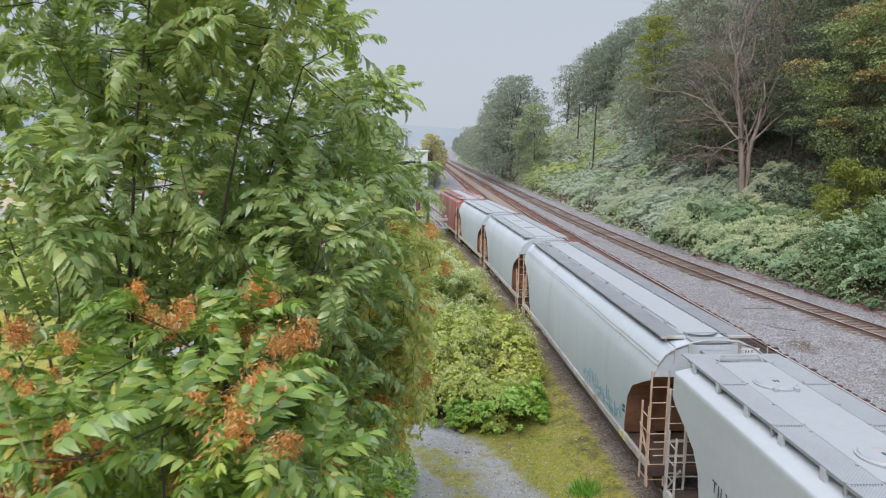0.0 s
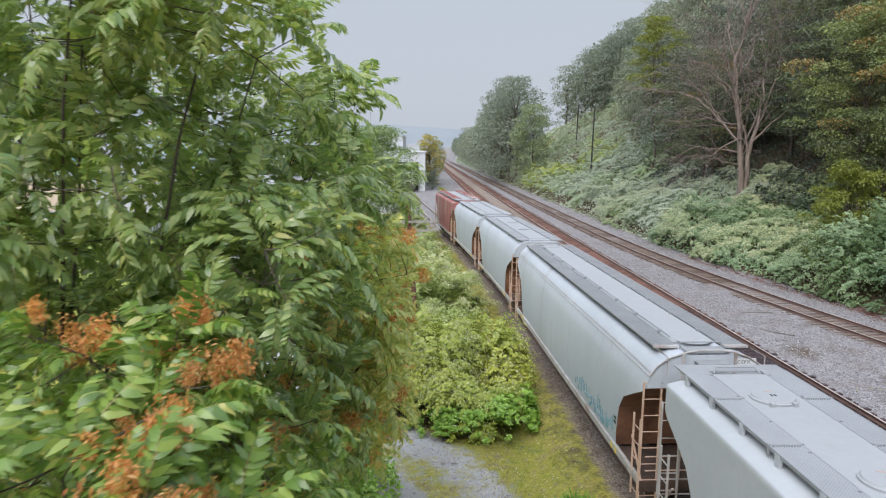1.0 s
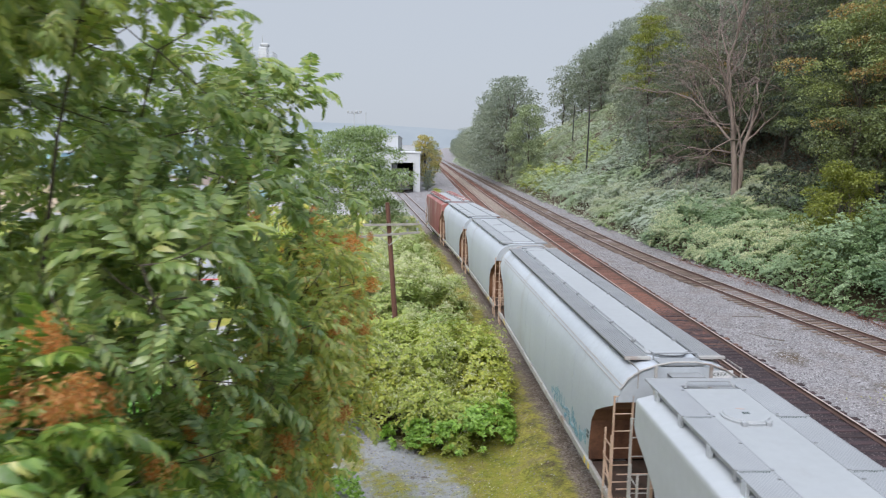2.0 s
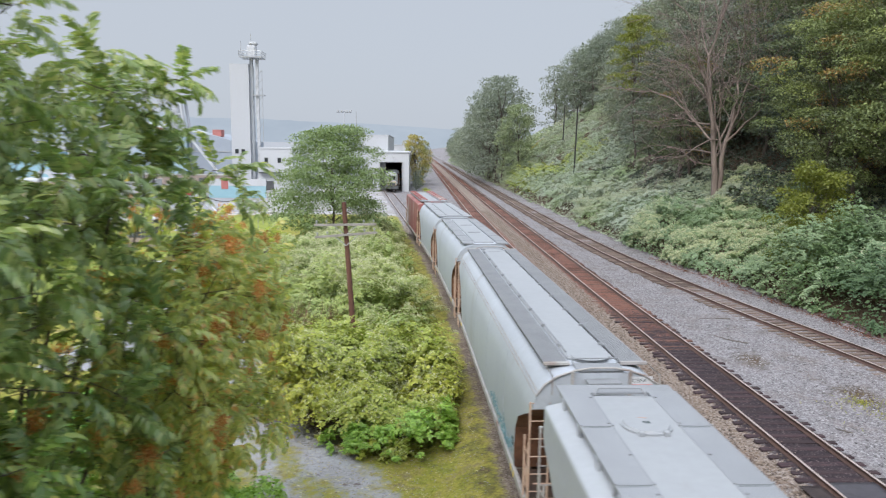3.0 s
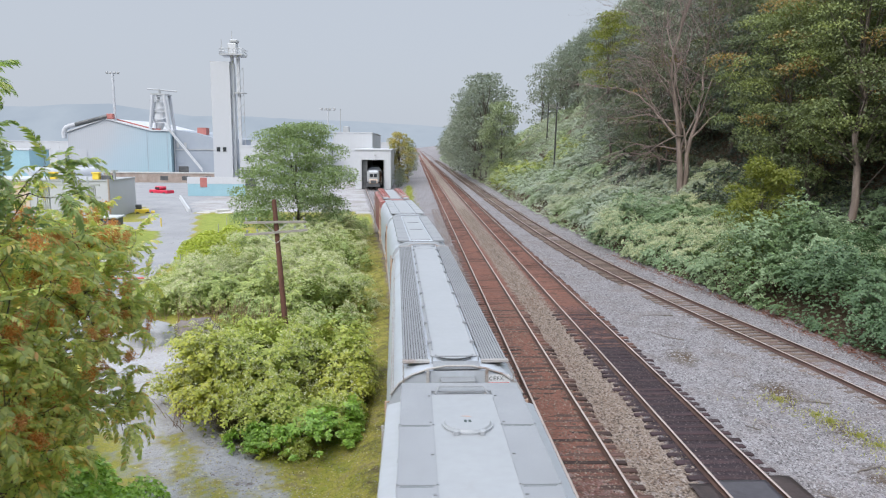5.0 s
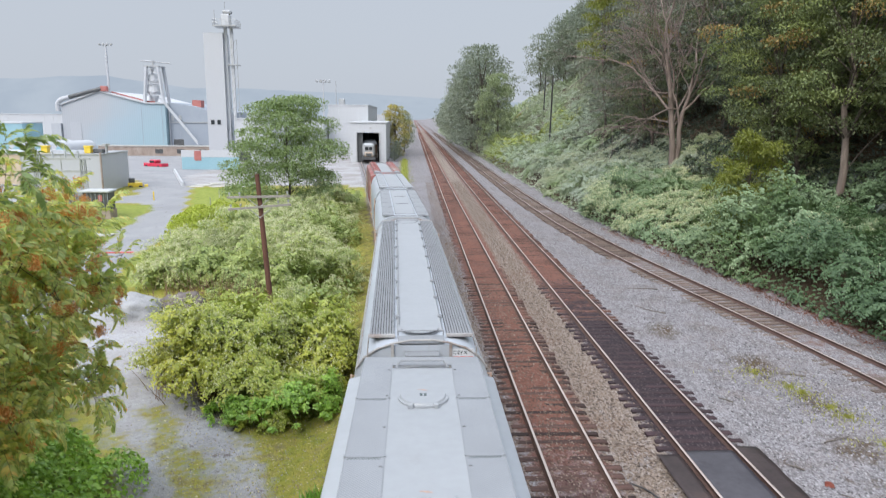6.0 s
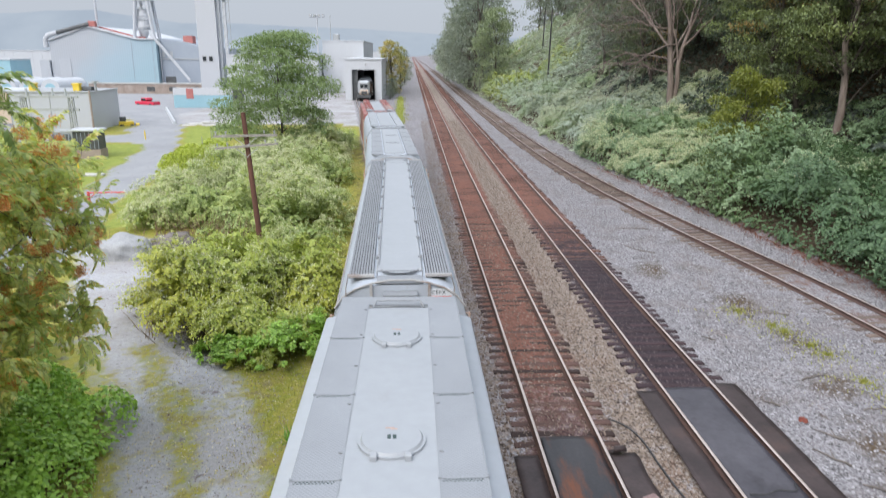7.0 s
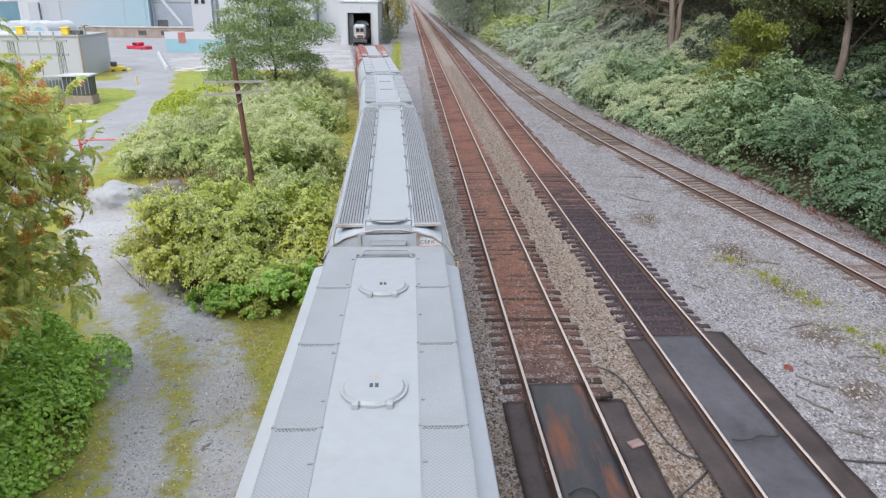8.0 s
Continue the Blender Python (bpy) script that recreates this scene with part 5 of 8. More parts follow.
for e in (-1, 1):
    bm = bmesh.new()
    arch = [(-1.40, 3.70), (-1.22, 3.95), (-0.95, 4.13), (-0.6, 4.25), (-0.25, 4.31), (0.25, 4.31), (0.6, 4.25), (0.95, 4.13), (1.22, 3.95), (1.40, 3.70)]
    ye = e * (half + 0.02)
    V, F = tubes([np.array([(xa, ye, za) for xa, za in arch])], [np.full(len(arch), 0.024)], 6)
    bm.free()
    sheet("end_arch", V, F, M_SILL, car, True)["label"] = "curved pale end handrail"
    for px in (-0.62, 0.62):
        part("end_post", block(px - 0.03, px + 0.03, ye - 0.03, ye + 0.03, 3.5, 4.25), M_SILL, car)
    part("end_step", block(-0.36, 0.36, min(ye, ye + e * 0.30), max(ye, ye + e * 0.30), 4.05, 4.075), M_GRATE, car)
    part("end_step", block(-0.5, 0.5, min(ye, ye - e * 0.5), max(ye, ye - e * 0.5), 4.235, 4.258), M_GRATE, car)
    bm = bmesh.new()
    bar(bm, (-0.5, ye - e * 0.52, 4.36), (0.5, ye - e * 0.52, 4.36), 0.016, 6)
    bar(bm, (-0.5, ye - e * 0.52, 4.2), (-0.5, ye - e * 0.52, 4.36), 0.016, 6)
    bar(bm, (0.5, ye - e * 0.52, 4.2), (0.5, ye - e * 0.52, 4.36), 0.016, 6)
    part("hatch_guard_rail", bm, M_GRATE, car)
    car_end(car, half, e, True)
for s in (-1, 1):
    bm = bmesh.new()
    for k in range(3):
        bar(bm, (s * 1.13, -half - 0.35 + 0.0, 4.26 - 0.0), (s * 1.13, -half + 0.3, 4.26), 0.015, 5)
    bar(bm, (s * 1.13, -half - 0.35, 3.85), (s * 1.13, -half - 0.35, 4.26), 0.015, 5)
    part("corner_handrail", bm, M_SILL, car)
for s in (-1, 1):
    for x, z in ((1.345, 3.78), (1.385, 3.69)):
        bm = bmesh.new()
        bar(bm, (s * x, -half + 0.05, z), (s * x, half - 0.05, z), 0.014, 5)
        part("side_seam", bm, M_SILL, car)
    for k in range(1, 5):
        y = -half + k * 2 * half / 5
        bm = bmesh.new()
        for (xa, za), (xb, zb) in zip(PROFILE_ROUND[5:-1], PROFILE_ROUND[6:]):
            bar(bm, (s * (xa + 0.001), y, za), (s * (xb + 0.001), y, zb), 0.008, 4)
        part("panel_weld", bm, M_GREY_CAR, car)
under_gear(car, half, 4)
bars(car, "sign_plate", [(0.60, 1.12, -half - 0.012, -half - 0.004, 3.90, 4.11)], M_PLATE, "white end plate")
lettering(car, "CEFX", 0.115, Matrix.Translation((0.67, -half - 0.014, 3.985)) @ Euler((radians(90), 0, 0)).to_matrix().to_4x4(), M_INK)
bars(car, "plate_underline", [(0.64, 1.10, -half - 0.016, -half - 0.012, 3.928, 3.938)], M_REDLINE, "thin red line")
bars(car, "plate_edge", [(0.60, 1.12, -half - 0.016, -half - 0.004, 3.875, 3.897)], M_RIB)
# spray paint low on the near side of the second car
rs = random.Random(5)
marks = []
for k in range(26):
    y = -half + 2.1 + k * 0.155 + rs.uniform(-0.03, 0.03)
    z = rs.uniform(1.28, 1.55)
    marks.append((-1.512, -1.49, y, y + rs.uniform(0.04, 0.11), z, z + rs.uniform(0.12, 0.42)))
for k in range(9):
    y = -half + 2.1 + k * 0.42
    z = rs.uniform(1.3, 1.85)
    marks.append((-1.513, -1.49, y, y + rs.uniform(0.2, 0.42), z, z + rs.uniform(0.03, 0.06)))
bars(car, "spray_paint", marks, M_TEAL, "blurred teal spray-painted marks")["kind"] = "stuff"
bars(car, "stencil_marks", [(-1.522, -1.505, -half + 1.85 + 0.1 * k, -half + 1.92 + 0.1 * k, 1.75 + 0.12 * j, 1.83 + 0.12 * j) for k in range(2) for j in range(2)], M_INK)


def plain_car(label, y0, y1, mat, boards, red=False):
    car, half = place_car(label, y0, y1)
    car_hull(car, half, PROFILE_ROUND if not red else PROFILE_FLAT, mat, not red)
    top = 4.19 if red else 4.23
    part("roof_trough", block(-0.5, 0.5, -half + 0.8, half - 0.8, 4.16, top + 0.04, 0.03), M_WHITE_CAR, car, "pale raised roof hatch")
    running_boards(car, half - 0.3, top + 0.02, boards, 0.60, 1.12)
    for e in (-1, 1):
        car_end(car, half, e, True)
        bm = bmesh.new()
        bar(bm, (-1.1, e * half, 4.25), (1.1, e * half, 4.25), 0.024, 6)
        part("hatch_guard_rail", bm, M_GRATE, car)
    under_gear(car, half, 3)
    return car, half


car, half = plain_car("pale grey hopper car with a dark end", 33.9, 46.1, M_GREY_CAR, "plate")
for y in (-1.6, 1.9):
    part("roof_batten", block(-0.34, 0.34, y - 0.05, y + 0.05, 4.265, 4.30, 0.01), M_RIB, car, "short grey hatch bar")
car, half = plain_car("smooth pale grey hopper car", 47.3, 59.3, M_GREY_CAR, "painted")
car, half = plain_car("faded red hopper car with rows of red hatches", 60.5, 73.6, M_RED_CAR, "plate", True)
for s in (-1, 1):
    for k in range(7):
        y = -half + 1.1 + k * 1.75
        bm = bmesh.new()
        box(bm, s * 0.86 - 0.26, s * 0.86 + 0.26, y - 0.35, y + 0.35, 4.20, 4.31, 0.02)
        h = part("hatch", bm, M_GREY_CAR, car, "square pale hatch cover")
        bm = bmesh.new()
        for q in (-1, 1):
            bar(bm, (s * 0.86 - 0.27, y - q * 0.36, 4.33), (s * 0.86 + 0.27, y + q * 0.36, 4.33), 0.06, 5)
        box(bm, s * 0.86 - 0.1, s * 0.86 + 0.1, y - 0.12, y + 0.12, 4.3, 4.42)
        part("hatch_bar", bm, M_RED_CAR, h)

# ---- plants ----
def unit(v):
    return v / (np.linalg.norm(v, axis=-1, keepdims=True) + 1e-9)


def leaf_mesh(P, D, N, L, W, fold=0.18):
    """Folded leaves at P, pointing along D, facing N: four corners and two faces each."""
    n = len(P)
    D = unit(D)
    S = unit(np.cross(N, D))
    U = unit(np.cross(D, S))
    L, W = np.broadcast_to(L, (n,))[:, None], np.broadcast_to(W, (n,))[:, None]
    V = np.empty((n, 4, 3))
    V[:, 0] = P
    V[:, 1] = P + D * L * 0.42 + S * W * 0.5 + U * W * fold
    V[:, 2] = P + D * L
    V[:, 3] = P + D * L * 0.42 - S * W * 0.5 + U * W * fold
    i = np.arange(n)[:, None] * 4
    F = np.concatenate([i + [[0, 1, 2]], i + [[0, 2, 3]]], 1).reshape(-1, 3)
    return V.reshape(-1, 3), F


def frond_template(seed, pairs=13, droop=0.75):
    """One feathered leaf of unit length: leaflets in pairs along a drooping stalk."""
    r = np.random.default_rng(seed)
    V, F, stalk = [], [], []
    s = np.linspace(0.16, 1.0, pairs)

    def spine(t):
        return np.array([t * (1 - 0.18 * t * t), 0.05 * math.sin(3 * t + seed), 0.22 * t - droop * t * t])
    for j, t in enumerate(s):
        p = spine(t)
        fw = unit(spine(t + 0.02) - p)
        size = (0.182 * (0.75 + 0.5 * math.sin(math.pi * min(t * 0.85 + 0.1, 1)))) * r.uniform(0.8, 1.15)
        for side in ((-1, 1) if j < pairs - 1 else (-1, 1, 0)):
            d = fw * (0.55 + r.uniform(-0.2, 0.2) if side else 1.0) + np.array([0, side * 0.85, 0]) + np.array([0, 0, -0.36 + r.uniform(-0.4, 0.3)])
            d = unit(d)
            nrm = unit(np.array([0.1, side * 0.15, 1.0]) + r.normal(0, 0.3, 3))
            sd = unit(np.cross(nrm, d))
            up = np.cross(d, sd)
            w = size * 0.185 * r.uniform(0.85, 1.15)
            b = len(V)
            V += [p, p + d * size * 0.22 + sd * w + up * w * 0.3, p + d * size * 0.60 + sd * w * 0.85 + up * w * 0.2,
                  p + d * size - np.array([0, 0, 0.03]), p + d * size * 0.60 - sd * w * 0.85 + up * w * 0.2, p + d * size * 0.22 - sd * w + up * w * 0.3]
            F += [(b, b + 1, b + 5), (b + 1, b + 4, b + 5), (b + 1, b + 2, b + 4), (b + 2, b + 3, b + 4)]
    line = np.array([spine(t) for t in np.linspace(0, 1, 6)])
    sv = np.concatenate([line + [0, 0.006, 0], line - [0, 0.006, 0]])
    sf = np.array([(k, k + 1, k + 7, k + 6) for k in range(5)])
    return np.array(V), np.array(F), sv, sf


FRONDS = [frond_template(k, 10 + k % 3, 0.16 + 0.12 * k) for k in range(5)]


def frames_for(D, up_bias):
    """Rotation matrices that send x along D with z upward as far as it can be."""
    X = unit(D)
    Y = unit(np.cross(np.tile([0, 0, 1.0], (len(D), 1)) + up_bias, X))
    Z = np.cross(X, Y)
    return np.stack([X, Y, Z], -1)


def seed_cluster_mesh(seed):
    r = np.random.default_rng(seed)
    n = 210
    t = r.random(n)
    knot = r.normal(0, 0.045, (7, 2))[r.integers(0, 7, n)]
    P = np.stack([knot[:, 0] + r.normal(0, 0.03, n), knot[:, 1] + r.normal(0, 0.03, n), 0.03 - 0.17 * t], 1)
    D = r.normal(0, 0.6, (n, 3)) + [0, 0, -0.9]
    V, F = leaf_mesh(P, D, r.normal(0, 1, (n, 3)), r.uniform(0.03, 0.046, n), 0.014)
    me = bpy.data.meshes.new("seed_head")
    me.from_pydata(V.tolist(), [], F.tolist())
    me.materials.append(M_SEED)
    return me


SEED_MESHES = [seed_cluster_mesh(k) for k in range(4)]


def feather_tree(label, foot, stems, lobes, seed, mat, frond, seed_share, share=0.85, whorl=6):
    """A tree with long feathered leaves in tufts at its twig ends; lobes are ellipsoids of the crown with tuft counts."""
    r = np.random.default_rng(seed)
    gz = float(ground_z(*foot))
    tree = thing("tree_of_heaven", label, "tree", pose(foot[0], foot[1], gz))
    base = np.array([foot[0], foot[1], gz])
    paths, radii = [], []
    tips, axes = [], []
    for cx, cy, cz, rx, ry, rz, n in lobes:
        c = np.array([cx, cy, cz])
        stem = min(stems, key=lambda q: math.hypot(q[0] - cx, q[1] - cy))
        s0 = np.array([stem[0], stem[1], gz - 0.2])
        fork = s0 + (c - s0) * [0.25, 0.25, 0.55] + r.normal(0, 0.15, 3)
        t = np.linspace(0, 1, 7)[:, None]
        trunk = (1 - t) ** 2 * s0 + 2 * t * (1 - t) * fork + t ** 2 * c + r.normal(0, 0.05, (7, 3)) * (t > 0)
        paths.append(trunk)
        radii.append(np.linspace(0.05, 0.009, 7))
        n = max(8, int(n * share))
        d = unit(r.normal(0, 1, (n, 3)) + [0.0, 0, 0.15])
        rad = r.uniform(0.68, 1.05, (n, 1))
        d[:, 2] = 0.35 * d[:, 2] + 0.65 * (np.round(d[:, 2] * 1.6) / 1.6)
        p = c + d * rad * [rx, ry, rz]
        p[:, 2] += 0.35 * (vnoise(p[:, 0], p[:, 1], 1.1, seed) - 0.5) * 2
        ax = unit(d * [1, 1, 0.5] + [0, 0, 0.55] + r.normal(0, 0.25, (n, 3)))
        tips.append(p)
        axes.append(ax)
        wood = [trunk[i] for i in range(3, 7)]
        order = np.argsort(np.linalg.norm(p - c, axis=1))
        for i in order:
            q, near = p[i] - ax[i] * 0.05, np.array(wood)
            gap = np.linalg.norm(near - q, axis=1) + 0.35 * np.maximum(near[:, 2] - q[2] + 0.1, 0)
            s = near[int(np.argmin(gap))]
            m = (s + q) / 2 + r.normal(0, 0.05, 3) - [0, 0, 0.06]
            u = np.linspace(0, 1, 4)[:, None]
            paths.append((1 - u) ** 2 * s + 2 * u * (1 - u) * m + u ** 2 * q)
            radii.append(np.linspace(0.009, 0.005, 4))
            wood.append(q)
    for stem in stems:
        top = np.array([stem[0], stem[1], gz]) + [0, 0, 3.0]
        paths.append(np.array([[stem[0], stem[1], gz - 0.3], [stem[0] + 0.05, stem[1], gz + 1.2], top]))
        radii.append(np.array([0.2, 0.16, 0.13]))
    V, F = tubes(paths, radii, 6)
    sheet("trunk", V - base, F, M_BARK, tree)
    P, A = np.concatenate(tips), np.concatenate(axes)
    VV, FF, SV, SF, nv, ns = [], [], [], [], 0, 0
    for j in range(whorl):
        az = j * 2.39996 + r.uniform(0, 0.9, len(P))
        side = unit(np.cross(A, r.normal(0, 1, A.shape)))
        other = np.cross(A, side)
        spread = (side * np.cos(az)[:, None] + other * np.sin(az)[:, None])
        lean = r.uniform(0.15, 0.75, (len(P), 1))
        D = unit(spread + A * lean + [0, 0, 0.05])
        R = frames_for(D, r.normal(0, 0.25, (len(P), 3)))
        size = frond * r.uniform(0.7, 1.2, len(P))
        start = P - A * r.uniform(0.0, 0.22, (len(P), 1))
        which = r.integers(0, len(FRONDS), len(P))
        for w, (fv, ff, sv, sf) in enumerate(FRONDS):
            k = np.nonzero(which == w)[0]
            if not len(k):
                continue
            v = np.einsum('nij,vj->nvi', R[k], fv) * size[k][:, None, None] + start[k][:, None]
            VV.append(v.reshape(-1, 3))
            FF.append((ff[None] + (nv + np.arange(len(k)) * len(fv))[:, None, None]).reshape(-1, 3))
            nv += len(k) * len(fv)
            v = np.einsum('nij,vj->nvi', R[k], sv) * size[k][:, None, None] + start[k][:, None]
            SV.append(v.reshape(-1, 3))
            SF.append((sf[None] + (ns + np.arange(len(k)) * len(sv))[:, None, None]).reshape(-1, 4))
            ns += len(k) * len(sv)
    crown = sheet("crown", np.concatenate(VV) - base, np.concatenate(FF), mat, tree)
    crown["label"] = "feathered green leaves in drooping tufts"
    sheet("stalk_mass", np.concatenate(SV) - base, np.concatenate(SF), M_STALK, tree)["kind"] = "stuff"
    for p, a in zip(P, A):
        if r.random() < seed_share(p):
            for q in range(r.integers(1, 3)):
                o = new("seed_head", SEED_MESHES[r.integers(0, 4)])
                o.parent = tree
                s = r.uniform(1.0, 1.7)
                at = p + a * 0.16 + r.normal(0, 0.10, 3) - base + [0, 0, 0.14]
                o.matrix_basis = Matrix.LocRotScale(Vector(at), Euler((r.uniform(-0.5, 0.5), r.uniform(-0.5, 0.5), r.uniform(0, 6))), Vector((s, s, s)))
                o["kind"] = "stuff"
    return tree


feather_tree("low leafy tree of heaven with orange seed clusters", (-10.9, 5.6), [(-10.9, 5.6), (-11.6, 4.6)],
             [(-10.0, 4.5, 6.45, 1.5, 1.7, 1.1, 46), (-11.5, 4.6, 6.3, 1.5, 1.8, 1.2, 34), (-9.5, 6.4, 6.0, 1.1, 1.4, 1.1, 24), (-10.6, 6.6, 5.0, 1.5, 1.5, 1.1, 26), (-9.4, 6.0, 4.8, 1.1, 1.4, 1.0, 34), (-10.0, 4.9, 4.7, 1.4, 1.4, 1.0, 30), (-9.7, 8.0, 4.7, 1.2, 1.4, 1.1, 32)],
             11, M_LEAF_LOW, 0.70, lambda p: 0.85 if p[2] > 6.4 else 0.2, 0.85)
feather_tree("tall green tree of heaven with drooping leaves", (-11.8, 9.8), [(-11.8, 9.8), (-12.4, 8.6), (-10.9, 10.8)],
             [(-11.0, 8.0, 8.4, 1.9, 2.2, 1.4, 62), (-10.6, 11.4, 8.8, 1.9, 1.7, 1.1, 26), (-12.2, 8.4, 11.0, 2.1, 2.3, 1.3, 70),
              (-9.9, 10.4, 6.7, 1.6, 2.2, 1.5, 52), (-12.6, 6.8, 7.9, 2.0, 2.0, 1.7, 44),
              (-13.4, 9.6, 8.9, 1.9, 2.4, 2.2, 70), (-11.2, 8.3, 6.4, 1.6, 1.9, 1.2, 34), (-11.4, 12.6, 6.6, 2.0, 1.6, 1.8, 34), (-9.5, 8.6, 9.9, 1.1, 1.5, 1.0, 30), (-9.45, 7.0, 10.8, 0.9, 1.2, 0.9, 24), (-10.6, 6.4, 11.1, 1.2, 1.3, 1.0, 26), (-11.2, 7.6, 10.0, 1.2, 1.4, 0.8, 36), (-12.8, 12.6, 9.2, 1.8, 1.6, 1.5, 40), (-14.8, 12.4, 8.6, 1.6, 1.6, 2.0, 34), (-12.8, 12.8, 6.8, 1.6, 1.5, 1.4, 32), (-11.0, 10.6, 7.6, 1.3, 1.4, 1.2, 30), (-9.6, 10.9, 9.9, 1.1, 1.5, 0.5, 26), (-14.2, 11.0, 10.4, 1.8, 2.0, 1.7, 56), (-14.6, 9.5, 7.3, 1.6, 2.0, 1.7, 44), (-9.9, 10.6, 3.9, 1.5, 1.6, 0.9, 40), (-10.6, 8.6, 4.2, 1.4, 1.6, 1.0, 34), (-9.6, 11.6, 8.6, 1.2, 1.5, 1.6, 22), (-9.3, 9.4, 8.0, 1.1, 1.6, 1.2, 34), (-11.6, 7.2, 6.8, 1.8, 1.4, 1.2, 34), (-9.0, 12.6, 8.2, 0.8, 1.2, 1.2, 20), (-8.4, 13.4, 8.0, 0.7, 1.2, 1.0, 14), (-9.3, 7.4, 7.3, 1.0, 1.4, 1.1, 40), (-8.9, 12.3, 9.7, 0.8, 1.0, 0.5, 14), (-9.2, 9.6, 5.8, 1.0, 1.6, 1.2, 34)],
             12, M_LEAF_NEAR, 0.75, lambda p: 0.30 if p[2] < 5.6 and p[0] > -9.6 else 0.0, 0.56)
feather_tree("yellowing tree of heaven hung with russet seeds", (-11.4, 16.6), [(-11.4, 16.6), (-11.2, 15.0), (-10.0, 12.6)],
             [(-9.8, 16.3, 6.3, 1.6, 1.9, 1.4, 56), (-8.9, 14.4, 4.9, 1.5, 1.6, 1.3, 50), (-10.4, 18.4, 6.2, 1.7, 1.5, 1.3, 34),
              (-8.8, 15.6, 3.5, 1.1, 1.5, 0.9, 44), (-10.7, 15.4, 4.4, 1.6, 1.7, 1.3, 34), (-9.5, 17.0, 4.2, 1.4, 1.6, 1.2, 40),
              (-8.9, 13.6, 3.2, 1.2, 1.2, 0.9, 34), (-9.1, 15.4, 2.9, 1.3, 1.6, 0.7, 44), (-9.9, 14.8, 3.3, 1.3, 1.5, 1.0, 40),
              (-8.7, 17.0, 6.1, 0.9, 1.3, 1.2, 36), (-8.6, 15.0, 6.4, 1.1, 1.3, 1.0, 40), (-8.7, 15.8, 4.9, 0.9, 1.5, 1.0, 40), (-9.6, 13.4, 2.6, 1.2, 1.0, 0.6, 26),
              (-9.2, 11.7, 4.9, 1.5, 1.7, 1.2, 34), (-8.5, 11.6, 6.2, 0.9, 1.6, 1.3, 34), (-8.7, 12.2, 4.7, 0.9, 1.3, 0.8, 26), (-8.25, 12.3, 6.4, 0.7, 1.4, 1.2, 30), (-8.4, 12.3, 4.7, 0.65, 1.3, 0.8, 24)],
             13, M_LEAF_TURN, 0.66, lambda p: 0.42 if p[2] > 3.2 else 0.2, 0.45)


# ---- knotweed thickets ----
def thicket(name, label, region, canopy, n, size, mat, flower_share, category="bushes", parent=None, flower_noise=8.0, down=0.35, seed=0):
    """Dense leaves under a rolling canopy. region(n) gives x, y; canopy(x, y) the height of the leaf roof above ground."""
    r = np.random.default_rng(seed + 40)
    x, y = region(n, r)
    h = canopy(x, y)
    keep = h > 0.12
    x, y, h = x[keep], y[keep], h[keep]
    e = 0.25
    gx = (canopy(x + e, y) - canopy(x - e, y)) / (2 * e)
    gy = (canopy(x, y + e) - canopy(x, y - e)) / (2 * e)
    steep = np.clip(np.hypot(gx, gy), 0, 4)
    depth = np.abs(r.normal(0, 1, len(x))) * (0.10 + 0.16 * steep) * np.minimum(h, 1.6)
    z = ground_z(x, y) + np.maximum(h - depth, 0.03)
    m = len(x)
    nrm = unit(np.stack([-gx, -gy, np.ones(m)], 1) + r.normal(0, 0.6, (m, 3)))
    az = r.uniform(0, math.tau, m)
    D = np.stack([np.cos(az), np.sin(az), np.full(m, -down) + r.normal(0, 0.25, m)], 1) + 0.5 * unit(np.stack([-gx, -gy, 0 * gx], 1) + 1e-6) * np.minimum(steep, 1)[:, None]
    L = size * r.uniform(0.6, 1.3, m)
    fl = r.random(m) < flower_share * smooth(0.35, 0.7, vnoise(x, y, flower_noise, seed + 3)) * (depth < 0.22)
    P = np.stack([x, y, z], 1)
    lf = ~fl
    V, F = leaf_mesh(P[lf], D[lf], nrm[lf], L[lf], L[lf] * 0.68)
    ob = sheet(name, V, F, mat, parent)
    if parent is None:
        tagged(ob, label, category, kind="stuff")
    if fl.any():
        k = np.repeat(np.nonzero(fl)[0], 3)
        Pf = P[k] + r.normal(0, 0.05, (len(k), 3)) + [0, 0, 0.06]
        Df = r.normal(0, 0.7, (len(k), 3)) + [0, 0, 0.5]
        V, F = leaf_mesh(Pf, Df, r.normal(0, 1, (len(k), 3)), size * 0.75 * r.uniform(0.6, 1.2, len(k)), size * 0.22)
        fo = sheet(name.replace("_leaves", "") + "_flowers", V, F, M_FLOWER, parent)
        if parent is None:
            tagged(fo, "cream flower sprays over the knotweed leaves", category, kind="stuff")
    return ob


